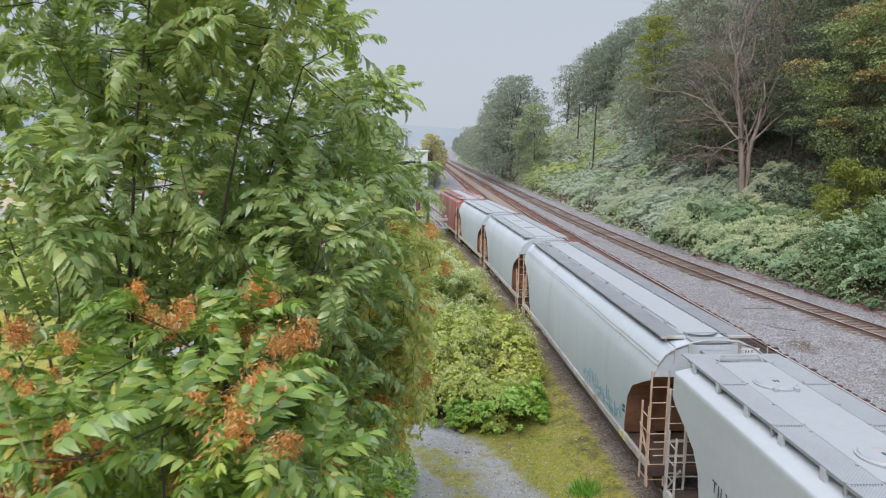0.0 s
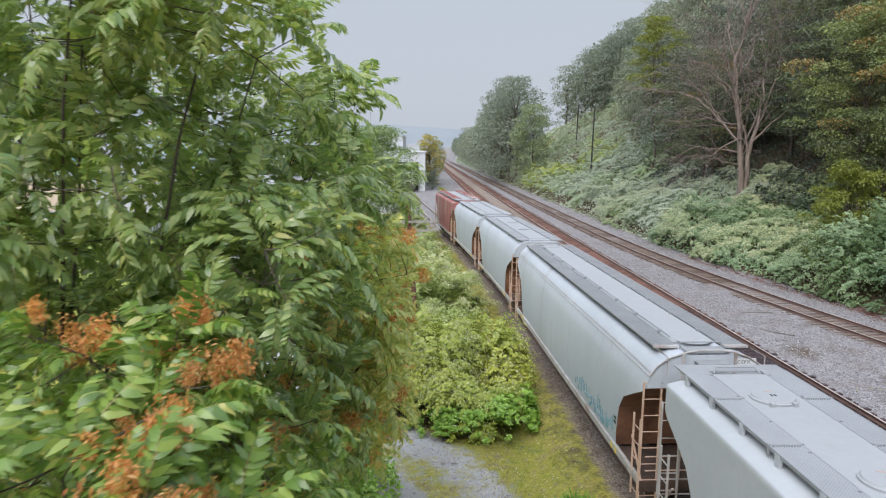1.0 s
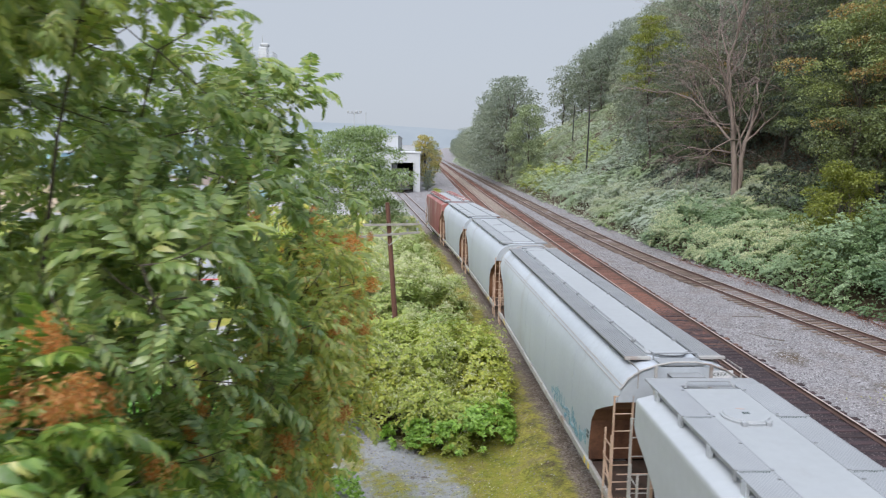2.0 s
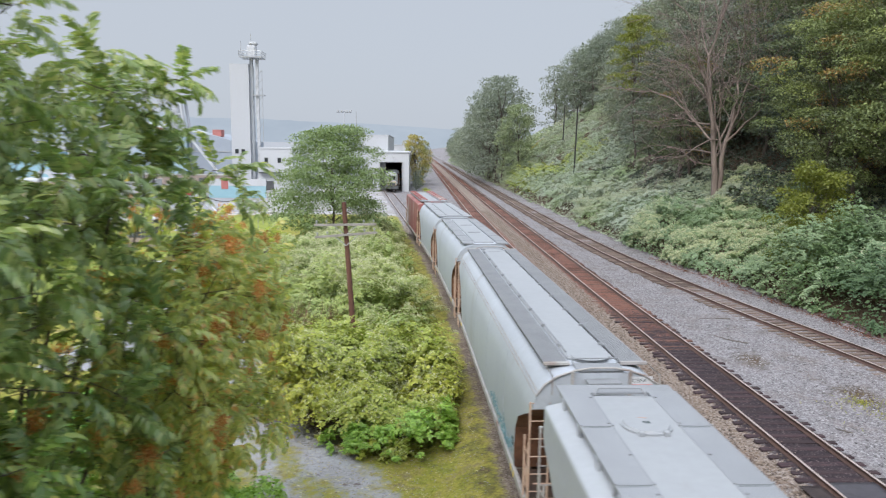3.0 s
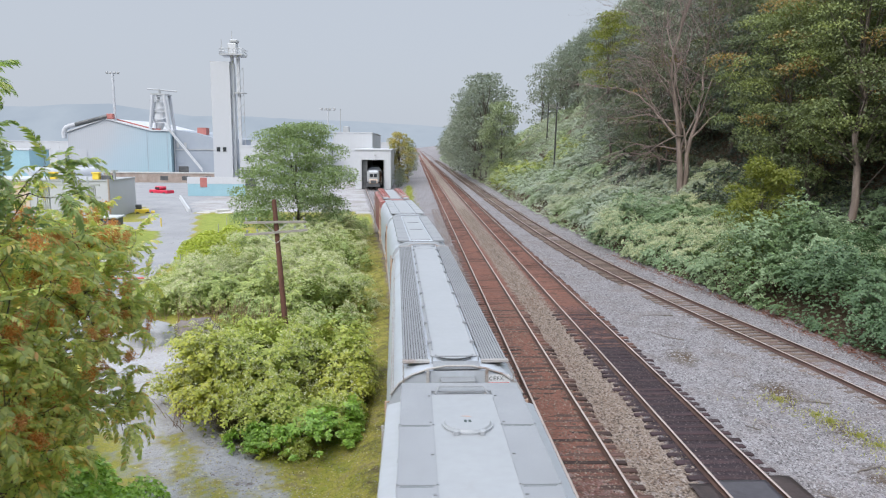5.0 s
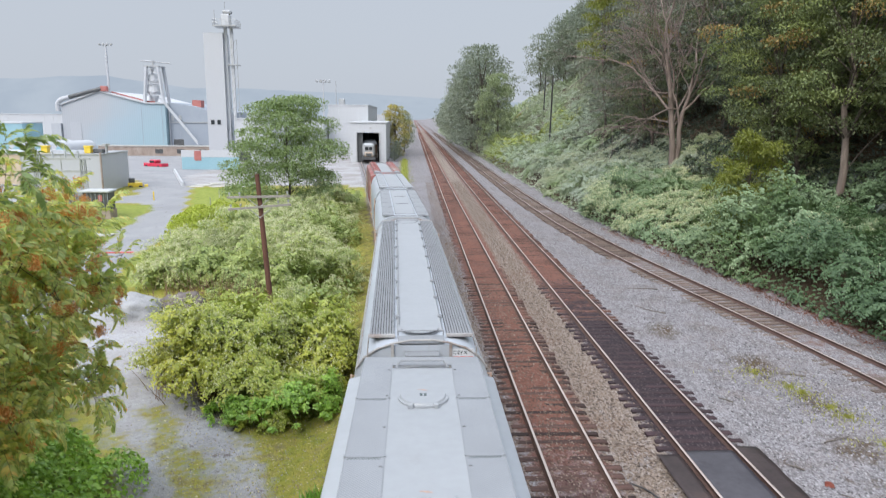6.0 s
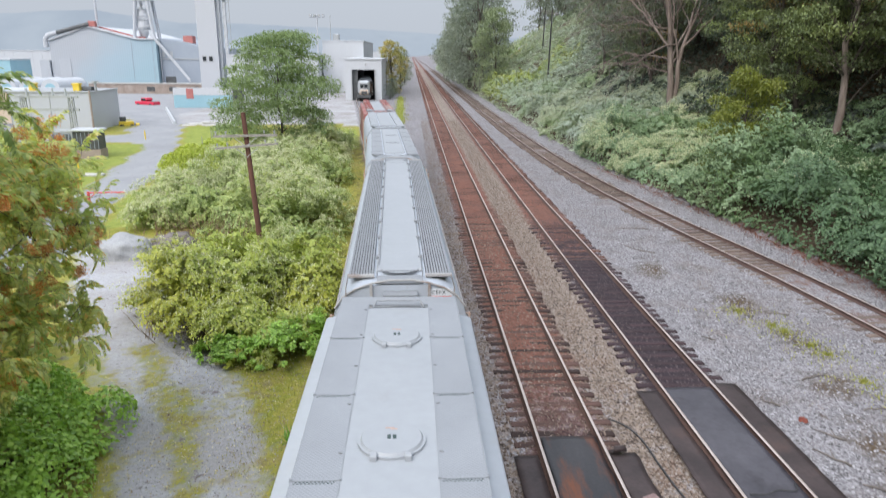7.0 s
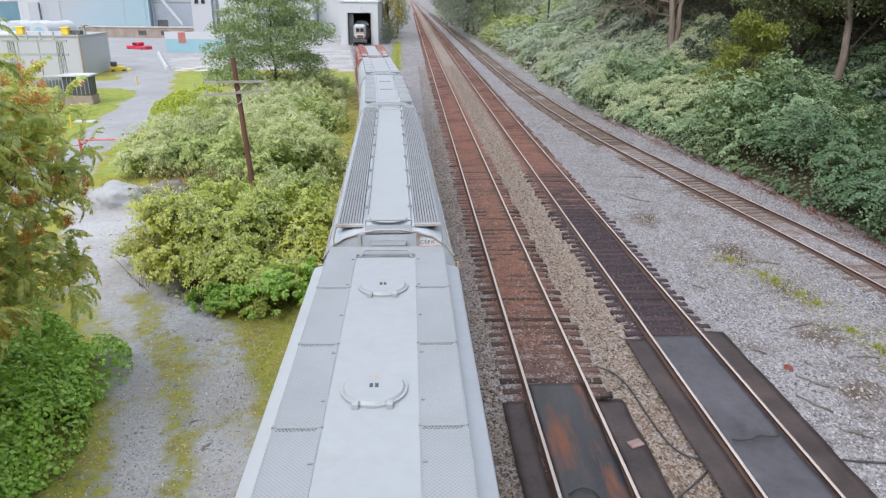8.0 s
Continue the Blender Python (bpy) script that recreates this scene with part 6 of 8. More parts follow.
def plumes(name, label, region, canopy, n, size, mat, flower_share, category="bushes", flower_noise=8.0, seed=0, per=24, reach=1.3, clump=1.0):
    """A thicket of arching stems, each hung with leaves on both sides; flower sprays stand in the upper leaf joints."""
    r = np.random.default_rng(seed + 140)
    x, y = region(n, r)
    # stems stand in clumps, tallest in the middle
    ix, iy = np.floor(x / clump), np.floor(y / clump)
    cx, cy = (ix + 0.2 + 0.6 * lattice(ix, iy, seed + 51)) * clump, (iy + 0.2 + 0.6 * lattice(ix, iy, seed + 52)) * clump
    x, y = cx + 0.62 * (x - cx), cy + 0.62 * (y - cy)
    h = canopy(x, y) * (0.78 + 0.5 * lattice(ix, iy, seed + 53) - 0.32 * np.hypot(x - cx, y - cy) / clump)
    keep = h > 0.25
    x, y, h = x[keep], y[keep], h[keep]
    m = len(x)
    e = 0.3
    gx = (canopy(x + e, y) - canopy(x - e, y)) / (2 * e) + (ground_z(x + e, y) - ground_z(x - e, y)) / (2 * e)
    gy = (canopy(x, y + e) - canopy(x, y - e)) / (2 * e) + (ground_z(x, y + e) - ground_z(x, y - e)) / (2 * e)
    out = np.stack([-gx, -gy], 1)
    out = out / (np.linalg.norm(out, axis=1, keepdims=True) + 0.15) + r.normal(0, 0.55, (m, 2))
    out = np.concatenate([out / (np.linalg.norm(out, axis=1, keepdims=True) + 1e-6), np.zeros((m, 1))], 1)
    g = ground_z(x, y)
    low = r.random(m) * 0.5
    A = np.stack([x, y, g + h * (0.15 + low)], 1)
    ln = reach * r.uniform(0.55, 1.2, m)[:, None] * np.clip(h / 1.4, 0.4, 1.2)[:, None]
    up = np.array([0, 0, 1.0])
    B = A + up * (h * (0.95 - low) * r.uniform(0.75, 1.2, m))[:, None] + out * ln * 0.25
    C = B + out * ln * 0.75 - up * (ln * r.uniform(0.25, 0.75, (m, 1)))
    k = np.repeat(np.arange(m), per)
    j = np.tile(np.arange(per), m)
    t = (0.22 + 0.78 * (j + r.random(len(j)) * 0.5) / per)[:, None]
    P = (1 - t) ** 2 * A[k] + 2 * t * (1 - t) * B[k] + t ** 2 * C[k]
    P = P + r.normal(0, 0.03, P.shape)
    T = unit(2 * (1 - t) * (B[k] - A[k]) + 2 * t * (C[k] - B[k]))
    side = unit(np.cross(T, up)) * np.where(j % 2 == 0, 1.0, -1.0)[:, None]
    D = unit(side * 0.9 + T * 0.45 - up * r.uniform(0.1, 0.6, (len(k), 1)) + r.normal(0, 0.2, P.shape))
    N = unit(up + out[k] * 0.6 + r.normal(0, 0.22, P.shape))
    L = size * r.uniform(0.65, 1.25, len(k)) * (1.12 - 0.35 * t[:, 0])
    V, F = leaf_mesh(P, D, N, L, L * 0.66)
    ob = sheet(name, V, F, mat)
    tagged(ob, label, category, kind="stuff")
    fl = (r.random(len(k)) < flower_share * smooth(0.35, 0.7, vnoise(P[:, 0], P[:, 1], flower_noise, seed + 3))) & (t[:, 0] > 0.5)
    if fl.any():
        q = np.repeat(np.nonzero(fl)[0], 3)
        Pf = P[q] + r.normal(0, 0.05, (len(q), 3)) + up * 0.04
        Df = r.normal(0, 0.55, (len(q), 3)) + up * 0.6
        V, F = leaf_mesh(Pf, Df, r.normal(0, 1, (len(q), 3)), size * 0.62 * r.uniform(0.6, 1.3, len(q)), size * 0.2)
        tagged(sheet("flower_sprays", V, F, M_FLOWER), "cream flower sprays over the knotweed leaves", category, kind="stuff")
    return ob


def domes_canopy(domes, bump, seed):
    def canopy(x, y):
        h = np.zeros(np.shape(x))
        wob = 0.74 + 0.52 * vnoise(x, y, 2.0, seed + 5)
        for cx, cy, rx, ry, top in domes:
            q = 1 - (((x - cx) / (rx * wob)) ** 2 + ((y - cy) / (ry * wob)) ** 2)
            h = np.maximum(h, top * np.sqrt(np.clip(q, 0, 1)) ** 0.8)
        lumps = 1.1 * bump * (vnoise(x, y, 1.6, seed) - 0.5) + 1.0 * bump * (vnoise(x, y, 0.85, seed + 1) - 0.55)
        side = smooth(-0.1, 0.9, train_x(y) - 2.35 - x)
        return (h + lumps * smooth(0.1, 0.9, h)) * side
    return canopy


def lumpy(domes, seed, n=9):
    """Break each large mound into a core and smaller mounds round its rim."""
    rs = random.Random(seed)
    out = []
    for cx, cy, rx, ry, top in domes:
        out.append((cx, cy, 0.72 * rx, 0.72 * ry, top * 0.92))
        for k in range(n):
            a = math.tau * (k + rs.uniform(-0.3, 0.3)) / n
            q, s = rs.uniform(0.45, 0.82), rs.uniform(0.22, 0.42)
            out.append((cx + q * rx * math.cos(a), cy + q * ry * math.sin(a), s * rx, s * ry, top * rs.uniform(0.5, 1.25) * (1.15 - 0.45 * q)))
    return out


def dome_region(domes):
    area = np.array([d[2] * d[3] for d in domes])

    def region(n, r):
        k = r.choice(len(domes), n, p=area / area.sum())
        d = np.array(domes)[k]
        rad = 1.2 * r.random(n) ** 0.42
        a = r.uniform(0, math.tau, n)
        return d[:, 0] + d[:, 2] * rad * np.cos(a), d[:, 1] + d[:, 3] * rad * np.sin(a)
    return region


NEAR_BUSH = lumpy([(-6.6, 26.0, 3.9, 4.5, 2.4), (-5.0, 25.0, 2.3, 3.6, 2.0), (-8.4, 26.6, 2.4, 3.2, 2.0)], 31)
plumes("knotweed_leaves", "yellow-green knotweed thicket beside the freight cars", dome_region(NEAR_BUSH), domes_canopy(NEAR_BUSH, 0.8, 3), 3000, 0.155, M_KNOT, 0.2, seed=1, flower_noise=2.5, per=28, reach=1.0, clump=1.15)
thicket("undergrowth_leaves", "shaded inner leaves of the near knotweed", dome_region(NEAR_BUSH), lambda x, y: 0.6 * domes_canopy(NEAR_BUSH, 0.8, 3)(x, y), 5000, 0.16, M_KNOT, 0.0, seed=1)
FRONT_GREENS = [(-5.0, 22.2, 2.1, 1.4, 1.2), (-4.0, 23.4, 1.1, 1.8, 1.4), (-6.6, 22.4, 1.3, 1.0, 0.8)]
plumes("low_green_leaves", "fresh green creepers along the foot of the knotweed", dome_region(FRONT_GREENS), domes_canopy(FRONT_GREENS, 0.5, 9), 900, 0.13, M_VINE, 0.0, seed=9, per=22, reach=0.6)
FAR_BUSH = lumpy([(-11.0, 43.4, 6.0, 5.6, 3.0), (-6.5, 37.0, 2.9, 4.2, 2.8), (-8.2, 40.0, 3.8, 4.3, 3.0), (-9.8, 52.0, 4.6, 8.0, 3.0), (-10.2, 62.0, 3.8, 7.0, 2.8), (-9.0, 71.0, 3.0, 7.0, 1.8), (-14.4, 41.4, 2.6, 2.8, 2.0)], 32, 8)
plumes("knotweed_leaves", "pale flowering knotweed thicket behind the utility pole", dome_region(FAR_BUSH), domes_canopy(FAR_BUSH, 0.8, 7), 5200, 0.185, M_KNOT_PALE, 1.7, seed=2, flower_noise=4.0, per=22, reach=1.2, clump=1.5)
thicket("undergrowth_leaves", "shaded inner leaves of the flowering knotweed", dome_region(FAR_BUSH), lambda x, y: 0.62 * domes_canopy(FAR_BUSH, 0.8, 7)(x, y), 26000, 0.24, M_KNOT_PALE, 0.0, seed=2)


def old_stems(label, spots, n, seed):
    """Last year's leaning brown canes, showing at the open edge of a thicket."""
    r = np.random.default_rng(seed)
    paths, radii = [], []
    for _ in range(n):
        cx, cy, sx, sy, top = spots[r.integers(0, len(spots))]
        x, y = cx + r.normal(0, sx), cy + r.normal(0, sy)
        z = float(ground_z(x, y)) - 0.05
        lean = r.normal(0, 0.28, 2)
        hh = top * r.uniform(0.5, 1.15)
        t = np.linspace(0, 1, 4)[:, None]
        paths.append(np.array([x, y, z]) + t * [lean[0] * hh, lean[1] * hh, hh] + t * t * [0.2 * lean[0], 0.2 * lean[1], -0.12])
        radii.append(np.linspace(0.015, 0.006, 4))
    V, F = tubes(paths, radii, 3)
    tagged(sheet("knotweed_canes", V, F, M_CANE), label, "undergrowth", kind="stuff")


old_stems("brown knotweed canes along the open thicket edge", [(-12.0, 37.6, 1.6, 0.5, 1.5), (-9.6, 36.2, 0.8, 0.8, 1.7), (-9.7, 25.4, 0.25, 0.9, 1.2)], 360, 5)
LOW_BUSH = lumpy([(-10.2, 14.4, 2.4, 4.8, 1.9), (-10.2, 10.0, 3.0, 4.0, 2.0), (-11.0, 12.4, 2.2, 3.0, 2.6)], 33)
thicket("vine_leaves", "bright green vine-covered bush beside the dirt track", dome_region(LOW_BUSH), domes_canopy(LOW_BUSH, 0.7, 12), 54000, 0.14, M_VINE, 0.0, seed=3)
LEFT_BUSH = lumpy([(-14.4, 18.5, 2.6, 5.5, 2.6), (-13.4, 12.0, 2.4, 4.0, 2.2)], 34)
thicket("shrub_leaves", "shaded green shrubs behind the trees of heaven", dome_region(LEFT_BUSH), domes_canopy(LEFT_BUSH, 0.7, 17), 15000, 0.2, M_BUSH, 0.0, seed=14)
YEL_BUSH = [(-18.4, 56.0, 1.9, 2.4, 2.7), (-16.6, 58.5, 2.0, 2.6, 2.9)]
thicket("shrub_leaves", "bright yellow-green shrub beside the yard road", dome_region(YEL_BUSH), domes_canopy(YEL_BUSH, 0.5, 15), 9000, 0.2, M_YELLOW_LEAF, 0.0, seed=4)


def hill_canopy(x, y):
    d = x - foot_x(y)
    h = (1.9 + 0.7 * (1 - smooth(38, 50, y))) * smooth(0.1, 0.8, d) * (0.22 + 1.5 * vnoise(x, y, 4.2, 31))
    h = h * (1 - 0.66 * smooth(3.5, 8.0, d) * (1 - smooth(80, 110, y)))
    return h + (1.5 * (vnoise(x, y, 2.0, 32) - 0.5) + 0.6 * (vnoise(x, y, 0.9, 33) - 0.5)) * smooth(0.2, 1.2, h)


def hill_near(n, r):
    y = 16 + 25 * r.random(n)
    return foot_x(y) + 12.5 * r.random(n) ** 1.15, y


def hill_mid(n, r):
    y = 38 + 28 * r.random(n)
    return foot_x(y) + 12.5 * r.random(n) ** 1.1, y


def hill_far(n, r):
    y = 64 + 135 * r.random(n) ** 1.25
    return foot_x(y) - 0.25 + (12.5 + 0.32 * np.clip(y - 92, 0, 70)) * r.random(n), y


def hill_end(n, r):
    y = 195 + 250 * r.random(n) ** 1.3
    return foot_x(y) - 0.25 + 26 * r.random(n), y


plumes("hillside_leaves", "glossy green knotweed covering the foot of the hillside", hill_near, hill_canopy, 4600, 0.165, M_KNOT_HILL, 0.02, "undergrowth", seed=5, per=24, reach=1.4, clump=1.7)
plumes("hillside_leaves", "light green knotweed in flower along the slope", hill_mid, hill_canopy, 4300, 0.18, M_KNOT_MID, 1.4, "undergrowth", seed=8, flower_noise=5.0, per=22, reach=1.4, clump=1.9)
thicket("undergrowth_leaves", "shaded inner leaves along the middle slope", hill_mid, lambda x, y: 0.68 * hill_canopy(x, y), 26000, 0.23, M_KNOT_MID, 0.0, "undergrowth", seed=8)
thicket("undergrowth_leaves", "shaded inner leaves at the foot of the hillside", hill_near, lambda x, y: 0.58 * hill_canopy(x, y), 24000, 0.21, M_KNOT_HILL, 0.0, "undergrowth", seed=5)
plumes("hillside_leaves", "flowering knotweed over the open slope, paled by painted haze", hill_far, hill_canopy, 7200, 0.26, M_KNOT_FAR, 1.0, "undergrowth", seed=6, flower_noise=14.0, per=24, reach=1.6, clump=2.6)
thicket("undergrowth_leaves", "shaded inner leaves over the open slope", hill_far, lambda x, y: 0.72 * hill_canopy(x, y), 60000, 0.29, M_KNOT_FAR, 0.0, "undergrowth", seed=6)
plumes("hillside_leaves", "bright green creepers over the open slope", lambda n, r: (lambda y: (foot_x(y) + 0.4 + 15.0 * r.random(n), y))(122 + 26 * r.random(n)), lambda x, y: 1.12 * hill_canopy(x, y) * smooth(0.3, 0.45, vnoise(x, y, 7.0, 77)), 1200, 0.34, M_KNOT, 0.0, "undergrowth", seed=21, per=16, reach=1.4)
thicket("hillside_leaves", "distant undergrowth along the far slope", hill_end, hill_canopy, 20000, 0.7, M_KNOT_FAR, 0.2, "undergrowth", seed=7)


def wood_floor(n, r):
    y = 14 + 100 * r.random(n) ** 1.2
    return foot_x(y) + 8.5 + 12 * r.random(n) ** 1.3, y


thicket("undergrowth_leaves", "dark brush beneath the hillside trees", wood_floor, lambda x, y: 0.3 + 1.5 * vnoise(x, y, 2.6, 36) * (0.4 + vnoise(x, y, 7.0, 37)), 46000, 0.26, M_WOOD_LEAF, 0.0, "undergrowth", seed=9)


# ---- woodland ----
def broadleaf_tree(name, label, h, spread, base, n_clumps, per, size, mat, seed, trunk=0.22, bark=None, m=None, group="", lean=0.0, flat=0.5, clump=(0.15, 0.27), accent=None):
    """Tapered trunk, limbs reaching into tiers of leaves: each clump is a drooping shelf, open below."""
    r = np.random.default_rng(seed)
    tree = thing(name, label, "tree", m, group)
    top = np.array([lean, 0, h * 0.93])
    t = np.linspace(0, 1, 9)[:, None]
    line = t * top + r.normal(0, 0.012 * h, (9, 3)) * (t > 0) * [1, 1, 0] - [0, 0, 0.3] * (t == 0)
    paths, radii = [line], [trunk * (1 - 0.9 * t[:, 0])]
    C = []
    lop = r.uniform(0.75, 1.2, 5)
    for k in range(n_clumps):
        u = (k + r.random()) / n_clumps
        z = base + (h - base) * u ** 0.9
        q = (z - base) / (h - base)
        a = k * 2.39996 + r.uniform(-0.5, 0.5)
        side = lop[int(a / math.tau * 5) % 5]
        wide = spread * side * (math.sin(math.pi * min(0.14 + 0.81 * q, 1)) ** 0.7) * math.sqrt(r.uniform(0.06, 1.0))
        C.append((lean * q + wide * math.cos(a), wide * math.sin(a), z + r.normal(0, 0.3), spread * r.uniform(*clump)))
        if k % 2 == 0:
            s = line[min(8, max(1, int(8 * z / h * 0.75)))]
            e = np.array(C[-1][:3])
            mid = (s + e) / 2 + [0, 0, 0.06 * h * r.uniform(0, 1)]
            w = np.linspace(0, 1, 5)[:, None]
            paths.append((1 - w) ** 2 * s + 2 * w * (1 - w) * mid + w ** 2 * e)
            radii.append(trunk * np.linspace(0.22, 0.05, 5))
    V, F = tubes(paths[:1], radii[:1], 8)
    sheet("trunk", V, F, bark or M_BARK, tree, True)
    V, F = tubes(paths[1:], radii[1:], 5)
    sheet("branchwork", V, F, M_BARK, tree, True)
    C = np.array(C)
    k = r.choice(n_clumps, n_clumps * per, p=C[:, 3] ** 2 / (C[:, 3] ** 2).sum())
    d = unit(r.normal(0, 1, (len(k), 3)) + [0, 0, 0.62])
    rad = r.uniform(0.3, 1.15, len(k)) ** 0.5
    P = C[k, :3] + d * (rad * C[k, 3])[:, None] * [1.3, 1.3, flat]
    n = unit(d * 0.5 + r.normal(0, 0.42, d.shape) + [0, 0, 0.6])
    D = unit(d * [1, 1, 0.3] + r.normal(0, 0.7, d.shape) + [0, 0, -0.4])
    L = size * r.uniform(0.6, 1.35, len(k))
    turned = np.zeros(len(k), bool)
    if accent:
        turned = np.isin(k, r.choice(n_clumps, max(1, int(n_clumps * accent[1])), replace=False)) & (r.random(len(k)) < 0.75)
        V, F = leaf_mesh(P[turned], D[turned], n[turned], L[turned], L[turned] * 0.6)
        sheet("turning_leaves", V, F, accent[0], tree)["kind"] = "stuff"
    w = ~turned
    V, F = leaf_mesh(P[w], D[w], n[w], L[w], L[w] * 0.6)
    sheet("crown", V, F, mat, tree)
    return tree


def at(x, y, turn=0.0, s=1.0):
    return pose(x, y, float(ground_z(x, y)) - 0.05, 0, 0, turn) @ Matrix.Diagonal((s, s, s, 1))


def plant(proto, x, y, turn, s):
    ob = copy_thing(proto, pose(x, y, float(ground_z(x, y)) - 0.05, 0, 0, turn))
    ob.scale = (s, s, s)
    return ob


FRONT = [broadleaf_tree("woodland_tree", lb, h, sp, b, nc, 340, 0.172, mt, sd, 0.2, m=at(x, y), group="hillside wood", flat=0.42, clump=(0.17, 0.33), accent=ac)
         for lb, h, sp, b, nc, mt, sd, x, y, ac in (
             ("dark green broadleaf tree on the wooded hillside", 17, 5.0, 2.2, 50, M_WOOD_LEAF, 61, 30.0, 58.0, None),
             ("olive green broadleaf tree with autumn tints", 16, 4.8, 2.0, 50, M_WOOD_LEAF_OLIVE, 62, 29.5, 36.0, (M_AUTUMN_LEAF, 0.12)),
             ("tall dark tree on the wooded hillside", 20, 5.0, 3.6, 54, M_WOOD_LEAF, 63, 31.0, 76.0, None),
             ("yellowing broadleaf tree on the wooded hillside", 15, 4.6, 1.6, 48, M_WOOD_LEAF_OLIVE, 64, 28.5, 50.0, None))]
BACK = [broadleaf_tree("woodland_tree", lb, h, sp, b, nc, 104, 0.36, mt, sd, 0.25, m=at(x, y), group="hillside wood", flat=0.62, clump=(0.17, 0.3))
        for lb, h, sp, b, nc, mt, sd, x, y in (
            ("dense green tree high on the hillside", 17, 5.4, 1.6, 52, M_HAZE_LEAF, 71, 42.0, 60.0),
            ("tree high on the hillside, greyed by painted haze", 15, 5.0, 1.2, 48, M_HAZE_LEAF, 72, 44.0, 90.0),
            ("olive tree high on the hillside", 16, 5.2, 1.6, 48, M_HAZE_LEAF, 73, 43.0, 120.0))]
rs = random.Random(17)


def wood_edge(y):
    """How far above the foot of the slope the wood begins."""
    return 10.5 + float(np.interp(y, [84, 92, 104, 170, 185, 240], [0, 3.2, 3.6, 18, 12, 8]))


for y in range(14, 150, 6):
    x = float(foot_x(y)) + wood_edge(y) + rs.uniform(-0.8, 2.2)
    if abs(y - 65) < 4.5 and x < 28:
        x += 3.5
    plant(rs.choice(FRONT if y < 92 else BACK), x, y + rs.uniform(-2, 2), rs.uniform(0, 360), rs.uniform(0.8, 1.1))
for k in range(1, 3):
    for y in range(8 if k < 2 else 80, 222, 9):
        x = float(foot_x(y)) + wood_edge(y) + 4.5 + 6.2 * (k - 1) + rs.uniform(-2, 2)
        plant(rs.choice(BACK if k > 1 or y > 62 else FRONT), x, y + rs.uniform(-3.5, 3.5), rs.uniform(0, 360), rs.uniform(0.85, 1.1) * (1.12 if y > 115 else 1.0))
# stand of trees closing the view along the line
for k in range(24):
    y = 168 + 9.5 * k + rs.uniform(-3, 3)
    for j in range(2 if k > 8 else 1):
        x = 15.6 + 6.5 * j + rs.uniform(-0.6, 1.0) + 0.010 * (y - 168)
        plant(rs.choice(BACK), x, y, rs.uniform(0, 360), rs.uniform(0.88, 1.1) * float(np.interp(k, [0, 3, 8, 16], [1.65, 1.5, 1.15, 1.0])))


def far_wood():
    """Tree tops farther up and along the hill, too far to tell apart."""
    r = np.random.default_rng(5)
    spots = [(float(foot_x(y)) + wood_edge(y) + 10.7 + 6.2 * k + r.uniform(-2, 2), y + r.uniform(-3.5, 3.5)) for k in range(0, 3) for y in range(8, 232, 9)]
    spots += [(20 + 7.0 * k + 0.03 * (y - 250) + r.uniform(-3, 3), y + r.uniform(-5, 5)) for k in range(0, 3) for y in range(400, 900, 16)]
    P, N, D, L = [], [], [], []
    for x, y in spots:
        h, sp = r.uniform(12, 18), r.uniform(4.5, 6.0)
        z = float(ground_z(x, y))
        nc, per = 16, 36
        u = (np.arange(nc) + r.random(nc)) / nc
        a = np.arange(nc) * 2.39996
        wide = sp * np.sin(math.pi * np.minimum(0.12 + 0.83 * u, 1)) ** 0.7 * r.uniform(0.35, 1.05, nc)
        c = np.stack([x + wide * np.cos(a), y + wide * np.sin(a), z + 1.5 + (h - 1.5) * u], 1)
        k = r.integers(0, nc, nc * per)
        d = unit(r.normal(0, 1, (len(k), 3)) + [0, 0, 0.15])
        P.append(c[k] + d * (sp * 0.32 * r.uniform(0.4, 1.1, len(k)))[:, None])
        N.append(unit(d + r.normal(0, 0.4, d.shape) + [0, 0, 0.25]))
        D.append(unit(d + r.normal(0, 0.8, d.shape) + [0, 0, -0.45]))
        L.append(1.2 * r.uniform(0.6, 1.35, len(k)))
    L = np.concatenate(L)
    V, F = leaf_mesh(np.concatenate(P), np.concatenate(D), np.concatenate(N), L, L * 0.62)
    tagged(sheet("far_wood", V, F, M_HAZE_LEAF), "dense woodland covering the upper hillside, greyed by painted haze", "woodland", kind="stuff")


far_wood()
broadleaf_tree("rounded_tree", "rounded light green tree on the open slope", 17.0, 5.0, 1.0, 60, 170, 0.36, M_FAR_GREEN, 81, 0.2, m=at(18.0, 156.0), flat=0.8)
broadleaf_tree("shrubby_tree", "bushy olive-green young tree above the knotweed", 6.6, 2.5, 0.2, 60, 210, 0.17, M_SHRUB, 82, 0.09, m=at(20.5, 43.4), flat=0.8)
broadleaf_tree("woodland_tree", "leafy tree with a pale bare trunk", 17.5, 5.2, 5.6, 62, 370, 0.16, M_WOOD_LEAF_LIGHT, 83, 0.27, M_BARK_PALE, m=at(26.65, 44.0), group="hillside wood", accent=(M_AUTUMN_LEAF, 0.08))
broadleaf_tree("woodland_tree", "light olive tree with autumn-tinted sprays", 16.0, 4.6, 3.4, 54, 370, 0.16, M_WOOD_LEAF_LIGHT, 86, 0.2, m=at(25.0, 49.5), group="hillside wood", accent=(M_AUTUMN_LEAF, 0.2))
broadleaf_tree("woodland_tree", "yellow-green tree crown behind the bare tree", 21.0, 4.2, 11.0, 44, 200, 0.27, M_SHRUB, 87, 0.2, m=at(25.6, 97.0), group="hillside wood")
